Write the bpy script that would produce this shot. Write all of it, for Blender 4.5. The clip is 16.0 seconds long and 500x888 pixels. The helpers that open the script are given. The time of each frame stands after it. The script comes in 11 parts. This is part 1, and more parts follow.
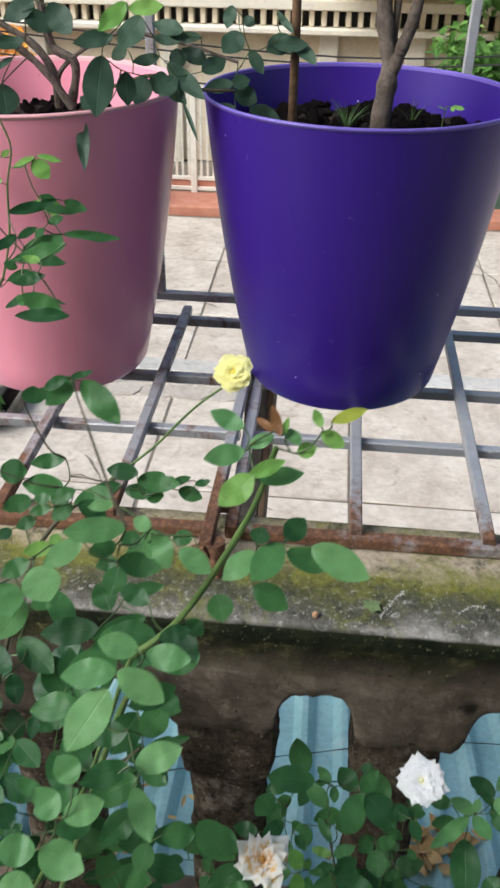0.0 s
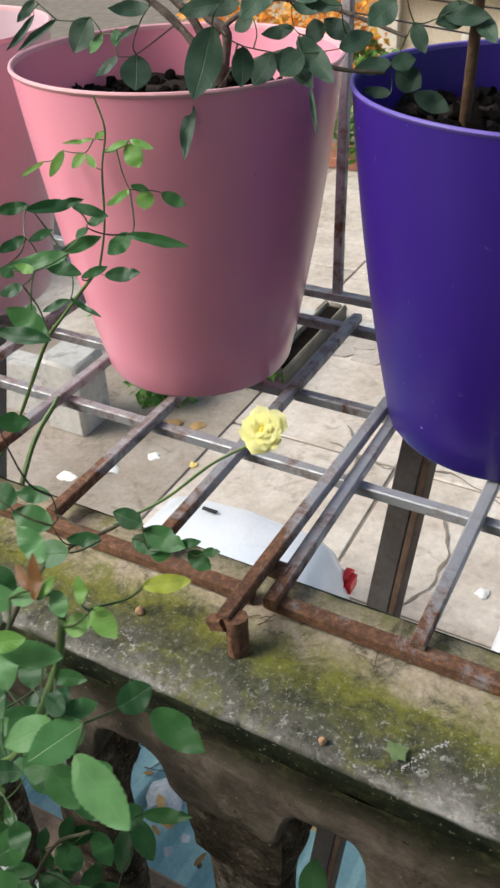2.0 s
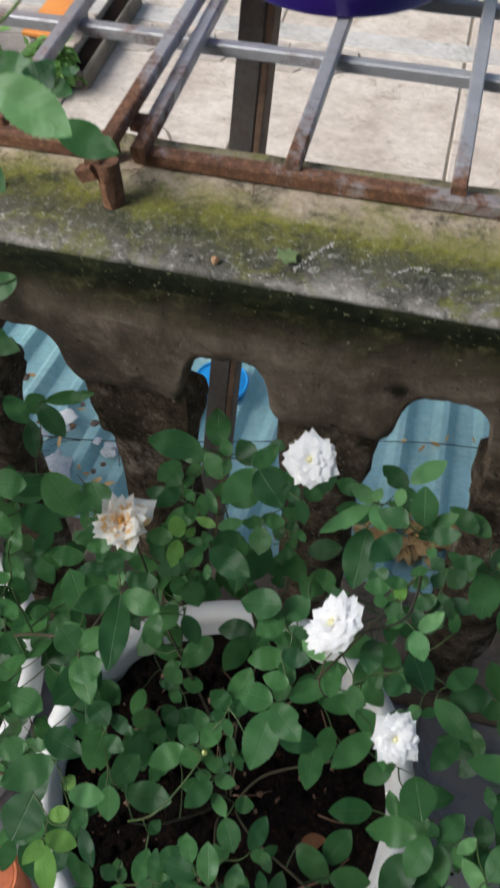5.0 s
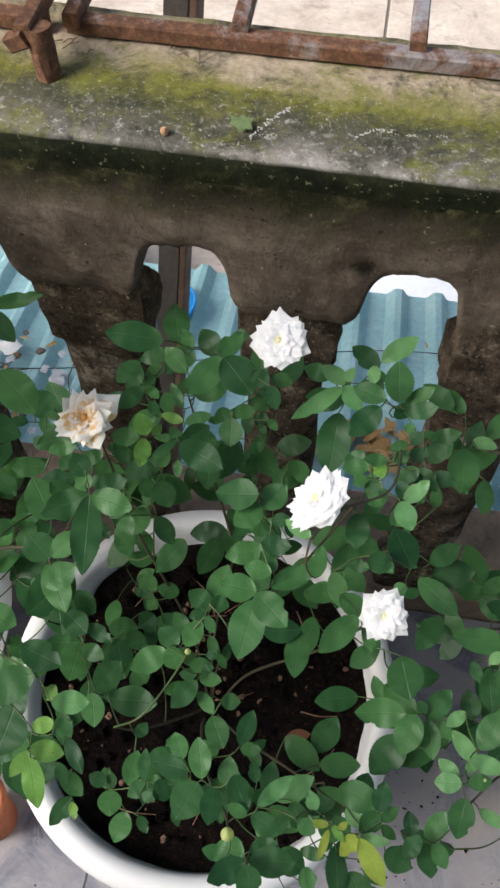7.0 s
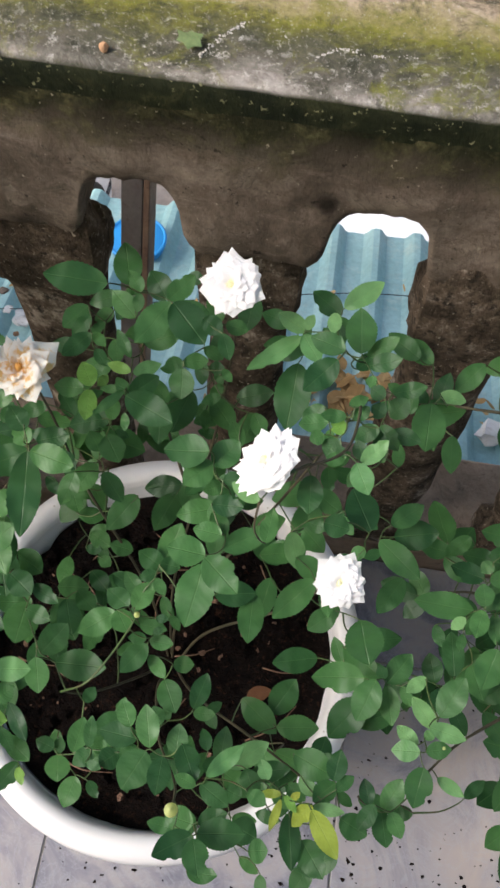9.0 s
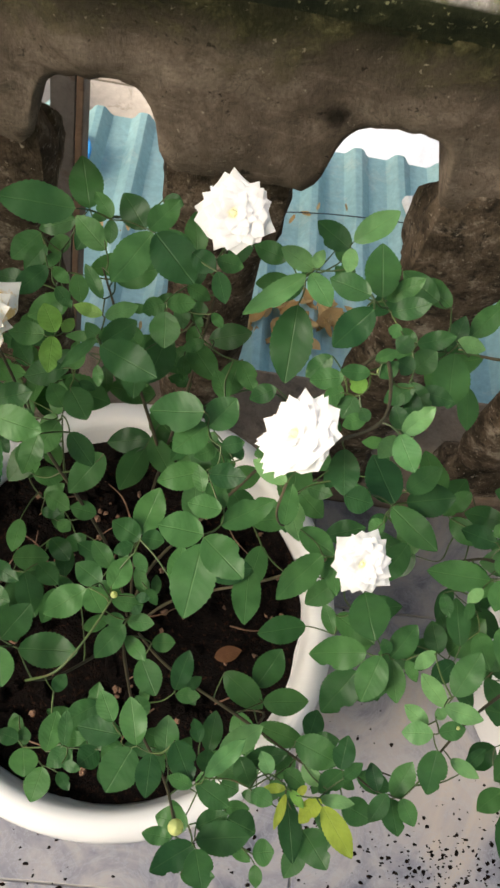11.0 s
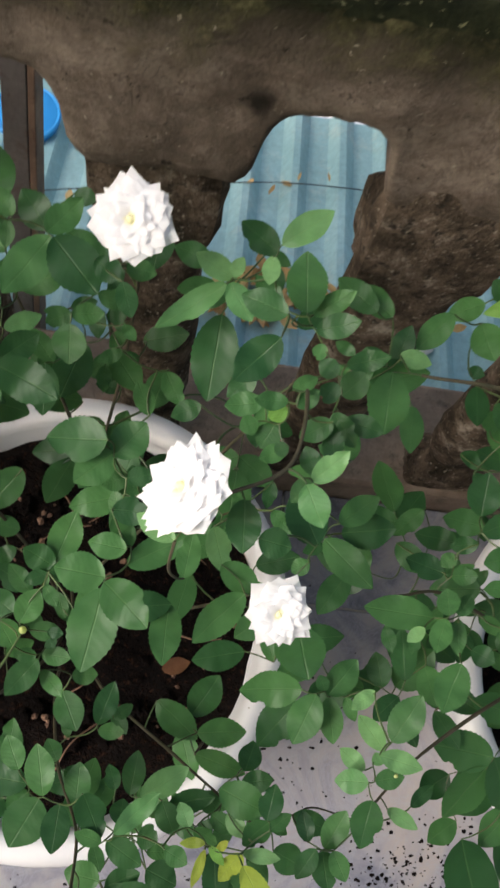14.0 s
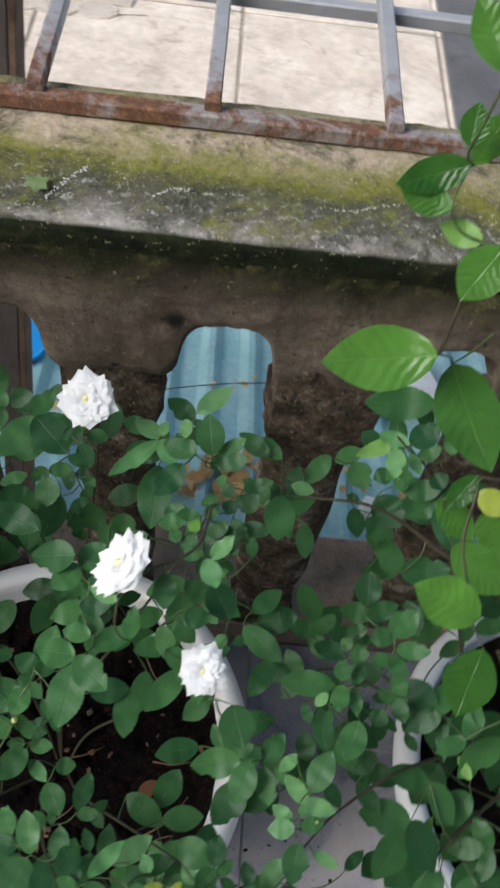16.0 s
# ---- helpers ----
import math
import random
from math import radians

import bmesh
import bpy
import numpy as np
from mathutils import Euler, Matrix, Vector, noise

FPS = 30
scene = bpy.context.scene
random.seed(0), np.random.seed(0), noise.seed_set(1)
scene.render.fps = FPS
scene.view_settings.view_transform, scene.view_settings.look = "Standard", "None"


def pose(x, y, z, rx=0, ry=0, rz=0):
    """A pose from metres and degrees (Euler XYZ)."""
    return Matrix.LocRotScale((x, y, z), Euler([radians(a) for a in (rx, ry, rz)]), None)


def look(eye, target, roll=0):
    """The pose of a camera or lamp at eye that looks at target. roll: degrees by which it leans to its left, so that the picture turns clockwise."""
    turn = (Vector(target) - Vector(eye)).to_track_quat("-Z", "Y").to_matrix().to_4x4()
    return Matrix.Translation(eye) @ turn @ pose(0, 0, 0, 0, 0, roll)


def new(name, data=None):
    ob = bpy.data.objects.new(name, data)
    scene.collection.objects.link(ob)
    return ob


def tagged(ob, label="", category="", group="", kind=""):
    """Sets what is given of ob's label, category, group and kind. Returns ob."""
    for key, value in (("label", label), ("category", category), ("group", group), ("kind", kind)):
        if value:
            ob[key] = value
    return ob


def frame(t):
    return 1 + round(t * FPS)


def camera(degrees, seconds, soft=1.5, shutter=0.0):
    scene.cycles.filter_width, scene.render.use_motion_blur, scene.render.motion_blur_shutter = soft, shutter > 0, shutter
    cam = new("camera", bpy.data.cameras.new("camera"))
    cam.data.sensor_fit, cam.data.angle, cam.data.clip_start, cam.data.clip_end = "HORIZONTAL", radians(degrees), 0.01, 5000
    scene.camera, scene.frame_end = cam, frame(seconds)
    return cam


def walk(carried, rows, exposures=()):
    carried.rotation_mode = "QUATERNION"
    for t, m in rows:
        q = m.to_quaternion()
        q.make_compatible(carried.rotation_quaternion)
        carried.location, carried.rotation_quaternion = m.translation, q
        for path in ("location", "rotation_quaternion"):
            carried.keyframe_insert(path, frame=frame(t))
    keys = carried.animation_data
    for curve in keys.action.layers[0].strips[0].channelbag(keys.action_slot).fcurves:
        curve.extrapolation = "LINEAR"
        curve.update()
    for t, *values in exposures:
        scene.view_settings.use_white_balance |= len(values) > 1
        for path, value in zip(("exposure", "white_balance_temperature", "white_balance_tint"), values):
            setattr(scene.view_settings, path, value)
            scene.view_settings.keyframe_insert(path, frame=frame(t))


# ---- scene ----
cam = camera(33.5, 16.0, 2.6, 0.5)
METRES, EYE, TILT, LEAN, TURN = 1.2, 1.53, -34.0, -0.8, 5.8
ROWS = [
    (0.0, 0.0, 0.0, 0.0, 0.0, 0.0, -0.0),
    (0.5, 0.0589, 0.0396, 0.0235, 4.03, 0.18, -1.17),
    (1.0, 0.1091, 0.0924, 0.0437, 10.49, -2.08, -5.53),
    (1.5, 0.1343, 0.1288, 0.0676, 16.37, -3.52, -7.66),
    (2.0, 0.1622, 0.1595, 0.0864, 20.1, -4.07, -10.07),
    (2.5, 0.1813, 0.179, 0.0868, 21.41, -6.05, -10.17),
    (3.0, 0.1924, 0.186, 0.0744, 21.72, -7.98, -10.05),
    (3.5, 0.1879, 0.1692, 0.0441, 17.8, -10.75, -8.11),
    (4.0, 0.1781, 0.1451, 0.0016, 12.82, -14.2, -5.94),
    (4.5, 0.1604, 0.1266, -0.0325, 9.38, -17.06, -4.86),
    (5.0, 0.1501, 0.1308, -0.0604, 7.24, -20.68, -3.85),
    (7.5, 0.1363, 0.1415, -0.1038, 1.92, -25.75, -1.55),
    (8.0, 0.1429, 0.1506, -0.1036, 1.47, -26.92, -1.48),
    (8.5, 0.151, 0.1624, -0.1071, 1.3, -27.61, -2.0),
    (9.0, 0.1549, 0.1812, -0.1107, 1.51, -29.03, -2.7),
    (11.5, 0.0987, 0.2786, -0.1392, -4.53, -35.17, -5.65),
    (12.0, 0.0994, 0.2971, -0.1482, -2.51, -36.15, -6.52),
    (12.5, 0.1123, 0.3126, -0.1555, -2.05, -37.9, -7.03),
    (13.0, 0.1251, 0.3302, -0.1526, -2.1, -39.06, -7.28),
    (13.5, 0.1446, 0.3364, -0.1416, -2.39, -39.32, -6.66),
    (14.0, 0.1531, 0.3161, -0.1262, -3.79, -36.94, -5.59),
    (14.5, 0.1542, 0.251, -0.1195, -7.09, -32.8, -3.55),
    (15.0, 0.1421, 0.1821, -0.113, -10.69, -28.07, -0.75),
    (15.5, 0.1343, 0.1471, -0.0953, -11.38, -24.94, 0.24),
    (16.0, 0.1827, 0.1474, -0.0808, -6.09, -22.98, -2.41),
]
walk(cam, [(t, pose(0, 0, EYE, TILT, LEAN, TURN) @ pose(METRES * x, METRES * y, METRES * z, 90 + pitch, roll, yaw)) for t, x, y, z, yaw, pitch, roll in ROWS],
     [(0.0, 0.62, 5700, 8), (2.5, 0.58, 5950, 8), (4.0, 0.55, 5950, 10), (5.0, 0.5, 5800, 10), (7.5, 1.12, 6100, 13), (8.0, 1.35, 6150, 13), (8.5, 1.18, 6250, 14), (9.0, 1.11, 6250, 15), (11.5, 1.14, 6850, 10), (12.0, 1.13, 6850, 10), (13.2, 1.0, 6950, 9), (14.0, 1.0, 6400, 14), (14.5, 1.23, 5950, 17), (15.0, 1.21, 5650, 18), (15.5, 1.08, 5800, 18), (16.0, 0.74, 5800, 10)])

# ---- world and sun: bright overcast sky ----
world = bpy.data.worlds.new("overcast_sky")
scene.world = world
world.use_nodes = True
wn = world.node_tree.nodes
sky = wn.new("ShaderNodeTexSky")
sky.sky_type, sky.sun_disc = "NISHITA", False
sky.sun_elevation, sky.sun_rotation = radians(41), radians(-126)
sky.air_density, sky.dust_density, sky.ozone_density = 1.6, 6.0, 0.6
wn["Background"].inputs["Strength"].default_value = 0.088
world.node_tree.links.new(sky.outputs[0], wn["Background"].inputs["Color"])
sun = new("sun", bpy.data.lights.new("sun", "SUN"))
sun.data.energy, sun.data.angle, sun.data.color = 2.5, radians(35), (1.0, 0.96, 0.9)
sun.matrix_world = look((-4.15, -1.8, 4.85), (0, 0.8, 0.5))
scene.view_settings.exposure = 0.6


# ---- node material helpers ----
def mat(name):
    m = bpy.data.materials.new(name)
    m.use_nodes = True
    return m, m.node_tree.nodes, m.node_tree.links, m.node_tree.nodes["Principled BSDF"]


def coords(nodes, links, shift=True):
    """Object coordinates, shifted by a random amount for each object."""
    tc = nodes.new("ShaderNodeTexCoord")
    if not shift:
        return tc.outputs["Object"]
    info = nodes.new("ShaderNodeObjectInfo")
    mul = nodes.new("ShaderNodeMath")
    mul.operation = "MULTIPLY"
    mul.inputs[1].default_value = 37.0
    links.new(info.outputs["Random"], mul.inputs[0])
    add = nodes.new("ShaderNodeVectorMath")
    add.operation = "ADD"
    links.new(tc.outputs["Object"], add.inputs[0])
    links.new(mul.outputs[0], add.inputs[1])
    return add.outputs[0]


def noise_tex(nodes, links, vec, scale, detail=5.0, rough=0.6, distort=0.0):
    n = nodes.new("ShaderNodeTexNoise")
    n.inputs["Scale"].default_value, n.inputs["Detail"].default_value = scale, detail
    n.inputs["Roughness"].default_value, n.inputs["Distortion"].default_value = rough, distort
    links.new(vec, n.inputs["Vector"])
    return n.outputs["Fac"]


def ramp(nodes, links, fac, *stops):
    r = nodes.new("ShaderNodeValToRGB")
    e = r.color_ramp.elements
    while len(e) < len(stops):
        e.new(0.5)
    for el, (p, c) in zip(e, stops):
        el.position = p
        el.color = (*c, 1) if len(c) == 3 else c
    links.new(fac, r.inputs["Fac"])
    return r.outputs["Color"]


def mix(nodes, links, fac, a, b, kind="MIX"):
    n = nodes.new("ShaderNodeMix")
    n.data_type, n.blend_type = "RGBA", kind
    for sock, v in ((n.inputs[0], fac), (n.inputs[6], a), (n.inputs[7], b)):
        if isinstance(v, (int, float)):
            sock.default_value = v
        elif isinstance(v, tuple):
            sock.default_value = (*v, 1)
        else:
            links.new(v, sock)
    return n.outputs[2]


def bump(nodes, links, bsdf, height, strength=0.4, dist=0.002):
    b = nodes.new("ShaderNodeBump")
    b.inputs["Strength"].default_value, b.inputs["Distance"].default_value = strength, dist
    links.new(height, b.inputs["Height"])
    links.new(b.outputs[0], bsdf.inputs["Normal"])


def patchy(name, c1, c2, c3, big, fine, rough=0.8, relief=0.4, dist=0.002, metal=0.0, spec=0.4):
    """A surface of two tones with stains of a third, at two scales, and fine relief."""
    m, N, L, P = mat(name)
    v = coords(N, L)
    a, b = noise_tex(N, L, v, big), noise_tex(N, L, v, fine, 6, 0.7)
    col = mix(N, L, ramp(N, L, a, (0.36, (0, 0, 0)), (0.64, (1, 1, 1))), c1, c2)
    st = noise_tex(N, L, v, big * 2.7, 8, 0.75, 0.6)
    col = mix(N, L, ramp(N, L, st, (0.54, (0, 0, 0)), (0.72, (1, 1, 1))), col, c3)
    col = mix(N, L, 0.35, col, ramp(N, L, b, (0.25, (0.25, 0.25, 0.25)), (0.75, (0.8, 0.8, 0.8))), "OVERLAY")
    L.new(col, P.inputs["Base Color"])
    P.inputs["Roughness"].default_value, P.inputs["Metallic"].default_value = rough, metal
    P.inputs["Specular IOR Level"].default_value = spec
    bump(N, L, P, b, relief, dist)
    return m


def plastic(name, col, rough, scuff=0.12, mark=(0.9, 0.9, 0.95), grime=(0.1, 0.08, 0.06)):
    """Moulded plastic with faint mottling, tiny pale marks and a few scuffs."""
    m, N, L, P = mat(name)
    v = coords(N, L)
    a = noise_tex(N, L, v, 7, 3)
    c = mix(N, L, a, tuple(x * 0.93 for x in col), tuple(min(1, x * 1.06) for x in col))
    vor = N.new("ShaderNodeTexVoronoi")
    vor.inputs["Scale"].default_value = 26
    L.new(v, vor.inputs["Vector"])
    dots = ramp(N, L, vor.outputs["Distance"], (0.028, (1, 1, 1)), (0.04, (0, 0, 0)))
    c = mix(N, L, dots, c, mark)
    s = noise_tex(N, L, v, 24, 9, 0.8, 1.6)
    c = mix(N, L, ramp(N, L, s, (0.62, (0, 0, 0)), (0.74, (scuff, scuff, scuff))), c, mark)
    s2 = noise_tex(N, L, v, 5, 6, 0.7, 0.5)
    c = mix(N, L, ramp(N, L, s2, (0.58, (0, 0, 0)), (0.8, (0.3, 0.3, 0.3))), c, grime)
    L.new(c, P.inputs["Base Color"])
    L.new(ramp(N, L, s, (0.3, (rough * 0.95,) * 3), (0.8, (min(1, rough * 1.12),) * 3)), P.inputs["Roughness"])
    bump(N, L, P, a, 0.08, 0.004)
    return m


def foliage(name, dark, light, under, rough=0.38, vein=(0.2, 0.3, 0.12), quilting=0.008):
    """Leaves: midrib and side veins along the blade, tone varied from leaf to leaf, some light passing through."""
    m, N, L, P = mat(name)
    tc = N.new("ShaderNodeTexCoord")
    info = N.new("ShaderNodeObjectInfo")
    geo = N.new("ShaderNodeNewGeometry")
    rnd = N.new("ShaderNodeMath")
    rnd.operation = "ADD"
    L.new(info.outputs["Random"], rnd.inputs[0])
    L.new(geo.outputs["Random Per Island"], rnd.inputs[1])
    fr = N.new("ShaderNodeMath")
    fr.operation = "FRACT"
    L.new(rnd.outputs[0], fr.inputs[0])
    c = mix(N, L, fr.outputs[0], dark, light)
    n = noise_tex(N, L, tc.outputs["Object"], 3.0, 4)
    c = mix(N, L, 0.5, c, ramp(N, L, n, (0.3, (0.36, 0.36, 0.36)), (0.7, (0.62, 0.62, 0.62))), "OVERLAY")
    at = N.new("ShaderNodeAttribute")
    at.attribute_name = "blade"
    sep = N.new("ShaderNodeSeparateXYZ")
    L.new(at.outputs["Vector"], sep.inputs[0])
    ab = N.new("ShaderNodeMath")
    ab.operation = "ABSOLUTE"
    L.new(sep.outputs["Y"], ab.inputs[0])
    rib = ramp(N, L, ab.outputs[0], (0.012, (1, 1, 1)), (0.05, (0, 0, 0)))
    w = N.new("ShaderNodeMath")
    w.operation = "MULTIPLY_ADD"
    w.inputs[1].default_value = -0.22
    L.new(ab.outputs[0], w.inputs[0])
    L.new(sep.outputs["X"], w.inputs[2])
    bend = noise_tex(N, L, tc.outputs["Object"], 5.0, 3)
    wob = N.new("ShaderNodeMath")
    wob.operation = "MULTIPLY_ADD"
    wob.inputs[1].default_value = 0.16
    L.new(bend, wob.inputs[0])
    L.new(w.outputs[0], wob.inputs[2])
    w = wob
    sn = N.new("ShaderNodeMath")
    sn.operation = "MULTIPLY"
    sn.inputs[1].default_value = 50
    L.new(w.outputs[0], sn.inputs[0])
    sn2 = N.new("ShaderNodeMath")
    sn2.operation = "SINE"
    L.new(sn.outputs[0], sn2.inputs[0])
    side = ramp(N, L, sn2.outputs[0], (0.90, (0, 0, 0)), (1.0, (0.10, 0.10, 0.10)))
    veins = mix(N, L, 1.0, rib, side, "LIGHTEN")
    half = N.new("ShaderNodeMath")
    half.operation = "MULTIPLY"
    half.inputs[1].default_value = 0.15
    L.new(veins, half.inputs[0])
    c = mix(N, L, half.outputs[0], c, vein)
    L.new(c, P.inputs["Base Color"])
    P.inputs["Roughness"].default_value = rough
    P.inputs["Specular IOR Level"].default_value = 0.26
    inv = N.new("ShaderNodeMath")
    inv.operation = "SUBTRACT"
    inv.inputs[0].default_value = 1.0
    L.new(rib, inv.inputs[1])
    # blade quilted between the side veins
    quilt = N.new("ShaderNodeMath")
    quilt.operation = "MULTIPLY_ADD"
    quilt.inputs[1].default_value = -quilting
    L.new(sn2.outputs[0], quilt.inputs[0])
    L.new(inv.outputs[0], quilt.inputs[2])
    bump(N, L, P, quilt.outputs[0], 0.25, 0.02)
    tr = N.new("ShaderNodeBsdfTranslucent")
    L.new(mix(N, L, 0.6, c, under), tr.inputs["Color"])
    ms = N.new("ShaderNodeMixShader")
    ms.inputs[0].default_value = 0.22
    L.new(P.outputs[0], ms.inputs[1])
    L.new(tr.outputs[0], ms.inputs[2])
    L.new(ms.outputs[0], N["Material Output"].inputs["Surface"])
    return m


def petal_mat(name, col, heart, edge=None, reach=0.55):
    """Petals: pale blade, warmer at the base, some light through."""
    m, N, L, P = mat(name)
    at = N.new("ShaderNodeAttribute")
    at.attribute_name = "blade"
    sep = N.new("ShaderNodeSeparateXYZ")
    L.new(at.outputs["Vector"], sep.inputs[0])
    c = mix(N, L, ramp(N, L, sep.outputs["X"], (0.1, (1, 1, 1)), (reach, (0, 0, 0))), col, heart)
    if edge:
        tc = N.new("ShaderNodeTexCoord")
        n = noise_tex(N, L, tc.outputs["Object"], 2.2, 5, 0.7)
        c = mix(N, L, ramp(N, L, n, (0.5, (0, 0, 0)), (0.60, (0.9, 0.9, 0.9))), c, edge)
    L.new(c, P.inputs["Base Color"])
    P.inputs["Roughness"].default_value = 0.6
    P.inputs["Specular IOR Level"].default_value = 0.2
    tr = N.new("ShaderNodeBsdfTranslucent")
    L.new(c, tr.inputs["Color"])
    ms = N.new("ShaderNodeMixShader")
    ms.inputs[0].default_value = 0.5
    L.new(P.outputs[0], ms.inputs[1])
    L.new(tr.outputs[0], ms.inputs[2])
    L.new(ms.outputs[0], N["Material Output"].inputs["Surface"])
    return m


def coping_mat():
    """Old render on the coping: bare tan strip by the rack, yellow-green moss, black mould, pale worn front lip."""
    m, N, L, P = mat("mossy_concrete")
    tc = N.new("ShaderNodeTexCoord")
    v = tc.outputs["Object"]
    sep = N.new("ShaderNodeSeparateXYZ")
    L.new(v, sep.inputs[0])
    big = noise_tex(N, L, v, 9, 6, 0.7, 0.4)
    mid = noise_tex(N, L, v, 34, 8, 0.72, 0.3)
    fine = noise_tex(N, L, v, 150, 6, 0.75)
    # distance back from the front lip, made ragged by noise
    mad = N.new("ShaderNodeMath")
    mad.operation = "MULTIPLY_ADD"
    mad.inputs[1].default_value = 0.11
    L.new(big, mad.inputs[0])
    L.new(sep.outputs["Y"], mad.inputs[2])
    mad2 = N.new("ShaderNodeMath")
    mad2.operation = "MULTIPLY_ADD"
    mad2.inputs[1].default_value = 0.06
    L.new(mid, mad2.inputs[0])
    L.new(mad.outputs[0], mad2.inputs[2])
    rng = N.new("ShaderNodeMapRange")
    rng.inputs["From Min"].default_value, rng.inputs["From Max"].default_value = 0.672, 0.868
    L.new(mad2.outputs[0], rng.inputs["Value"])
    base = ramp(N, L, rng.outputs[0], (0.0, (0.36, 0.335, 0.30)), (0.08, (0.21, 0.195, 0.165)), (0.17, (0.115, 0.108, 0.085)), (0.34, (0.085, 0.085, 0.048)),
                (0.46, (0.165, 0.165, 0.03)), (0.57, (0.28, 0.245, 0.12)), (0.68, (0.42, 0.345, 0.25)), (1.0, (0.24, 0.215, 0.12)))
    mould = noise_tex(N, L, v, 21, 9, 0.78, 0.5)
    c = mix(N, L, ramp(N, L, mould, (0.495, (0, 0, 0)), (0.62, (0.8, 0.8, 0.8))), base, (0.034, 0.037, 0.024))
    c = mix(N, L, ramp(N, L, mid, (0.54, (0, 0, 0)), (0.66, (0.6, 0.6, 0.6))), c, (0.05, 0.05, 0.032))
    moss = noise_tex(N, L, v, 17, 7, 0.75, 0.8)
    c = mix(N, L, ramp(N, L, moss, (0.52, (0, 0, 0)), (0.66, (0.85, 0.85, 0.85))), c, (0.165, 0.17, 0.035))
    fleck = noise_tex(N, L, v, 110, 7, 0.8, 0.25)
    near = N.new("ShaderNodeMapRange")
    near.inputs["From Min"].default_value, near.inputs["From Max"].default_value = 0.69, 0.595
    L.new(sep.outputs["Y"], near.inputs["Value"])
    fl = mix(N, L, 1.0, ramp(N, L, fleck, (0.55, (0, 0, 0)), (0.63, (0.85, 0.85, 0.85))), near.outputs[0], "MULTIPLY")
    c = mix(N, L, fl, c, (0.50, 0.48, 0.43))
    pale = noise_tex(N, L, v, 13, 6, 0.7, 0.3)
    spot = mix(N, L, 1.0, ramp(N, L, fleck, (0.54, (0, 0, 0)), (0.62, (1, 1, 1))), ramp(N, L, pale, (0.58, (0, 0, 0)), (0.68, (1, 1, 1))), "MULTIPLY")
    c = mix(N, L, spot, c, (0.60, 0.58, 0.53))
    speck = noise_tex(N, L, v, 190, 3, 0.6, 0.3)
    patch_ = noise_tex(N, L, v, 16, 6, 0.72, 0.6)
    lich = mix(N, L, 1.0, ramp(N, L, speck, (0.60, (0, 0, 0)), (0.66, (0.9, 0.9, 0.9))), ramp(N, L, patch_, (0.56, (0, 0, 0)), (0.68, (1, 1, 1))), "MULTIPLY")
    c = mix(N, L, lich, c, (0.58, 0.57, 0.50))
    grit = noise_tex(N, L, v, 320, 3, 0.6)
    c = mix(N, L, ramp(N, L, grit, (0.62, (0, 0, 0)), (0.7, (0.55, 0.55, 0.55))), c, (0.42, 0.40, 0.34))
    c = mix(N, L, 0.5, c, ramp(N, L, fine, (0.25, (0.15, 0.15, 0.15)), (0.75, (0.85, 0.85, 0.85))), "OVERLAY")
    # the front face turns mottled black-green from just under the lip
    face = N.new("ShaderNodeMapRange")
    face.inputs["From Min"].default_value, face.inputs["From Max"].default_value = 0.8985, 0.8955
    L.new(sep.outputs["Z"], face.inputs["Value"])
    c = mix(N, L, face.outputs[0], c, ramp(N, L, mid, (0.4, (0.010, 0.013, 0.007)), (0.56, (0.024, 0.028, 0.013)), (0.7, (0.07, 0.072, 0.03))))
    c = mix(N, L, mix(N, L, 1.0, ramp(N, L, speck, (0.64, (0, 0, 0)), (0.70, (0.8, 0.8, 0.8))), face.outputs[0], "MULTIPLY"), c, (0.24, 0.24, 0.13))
    P.inputs["Specular IOR Level"].default_value = 0.12
    L.new(c, P.inputs["Base Color"])
    P.inputs["Roughness"].default_value = 0.9
    add = N.new("ShaderNodeMath")
    add.operation = "ADD"
    L.new(mid, add.inputs[0])
    L.new(fine, add.inputs[1])
    bump(N, L, P, add.outputs[0], 0.5, 0.003)
    return m


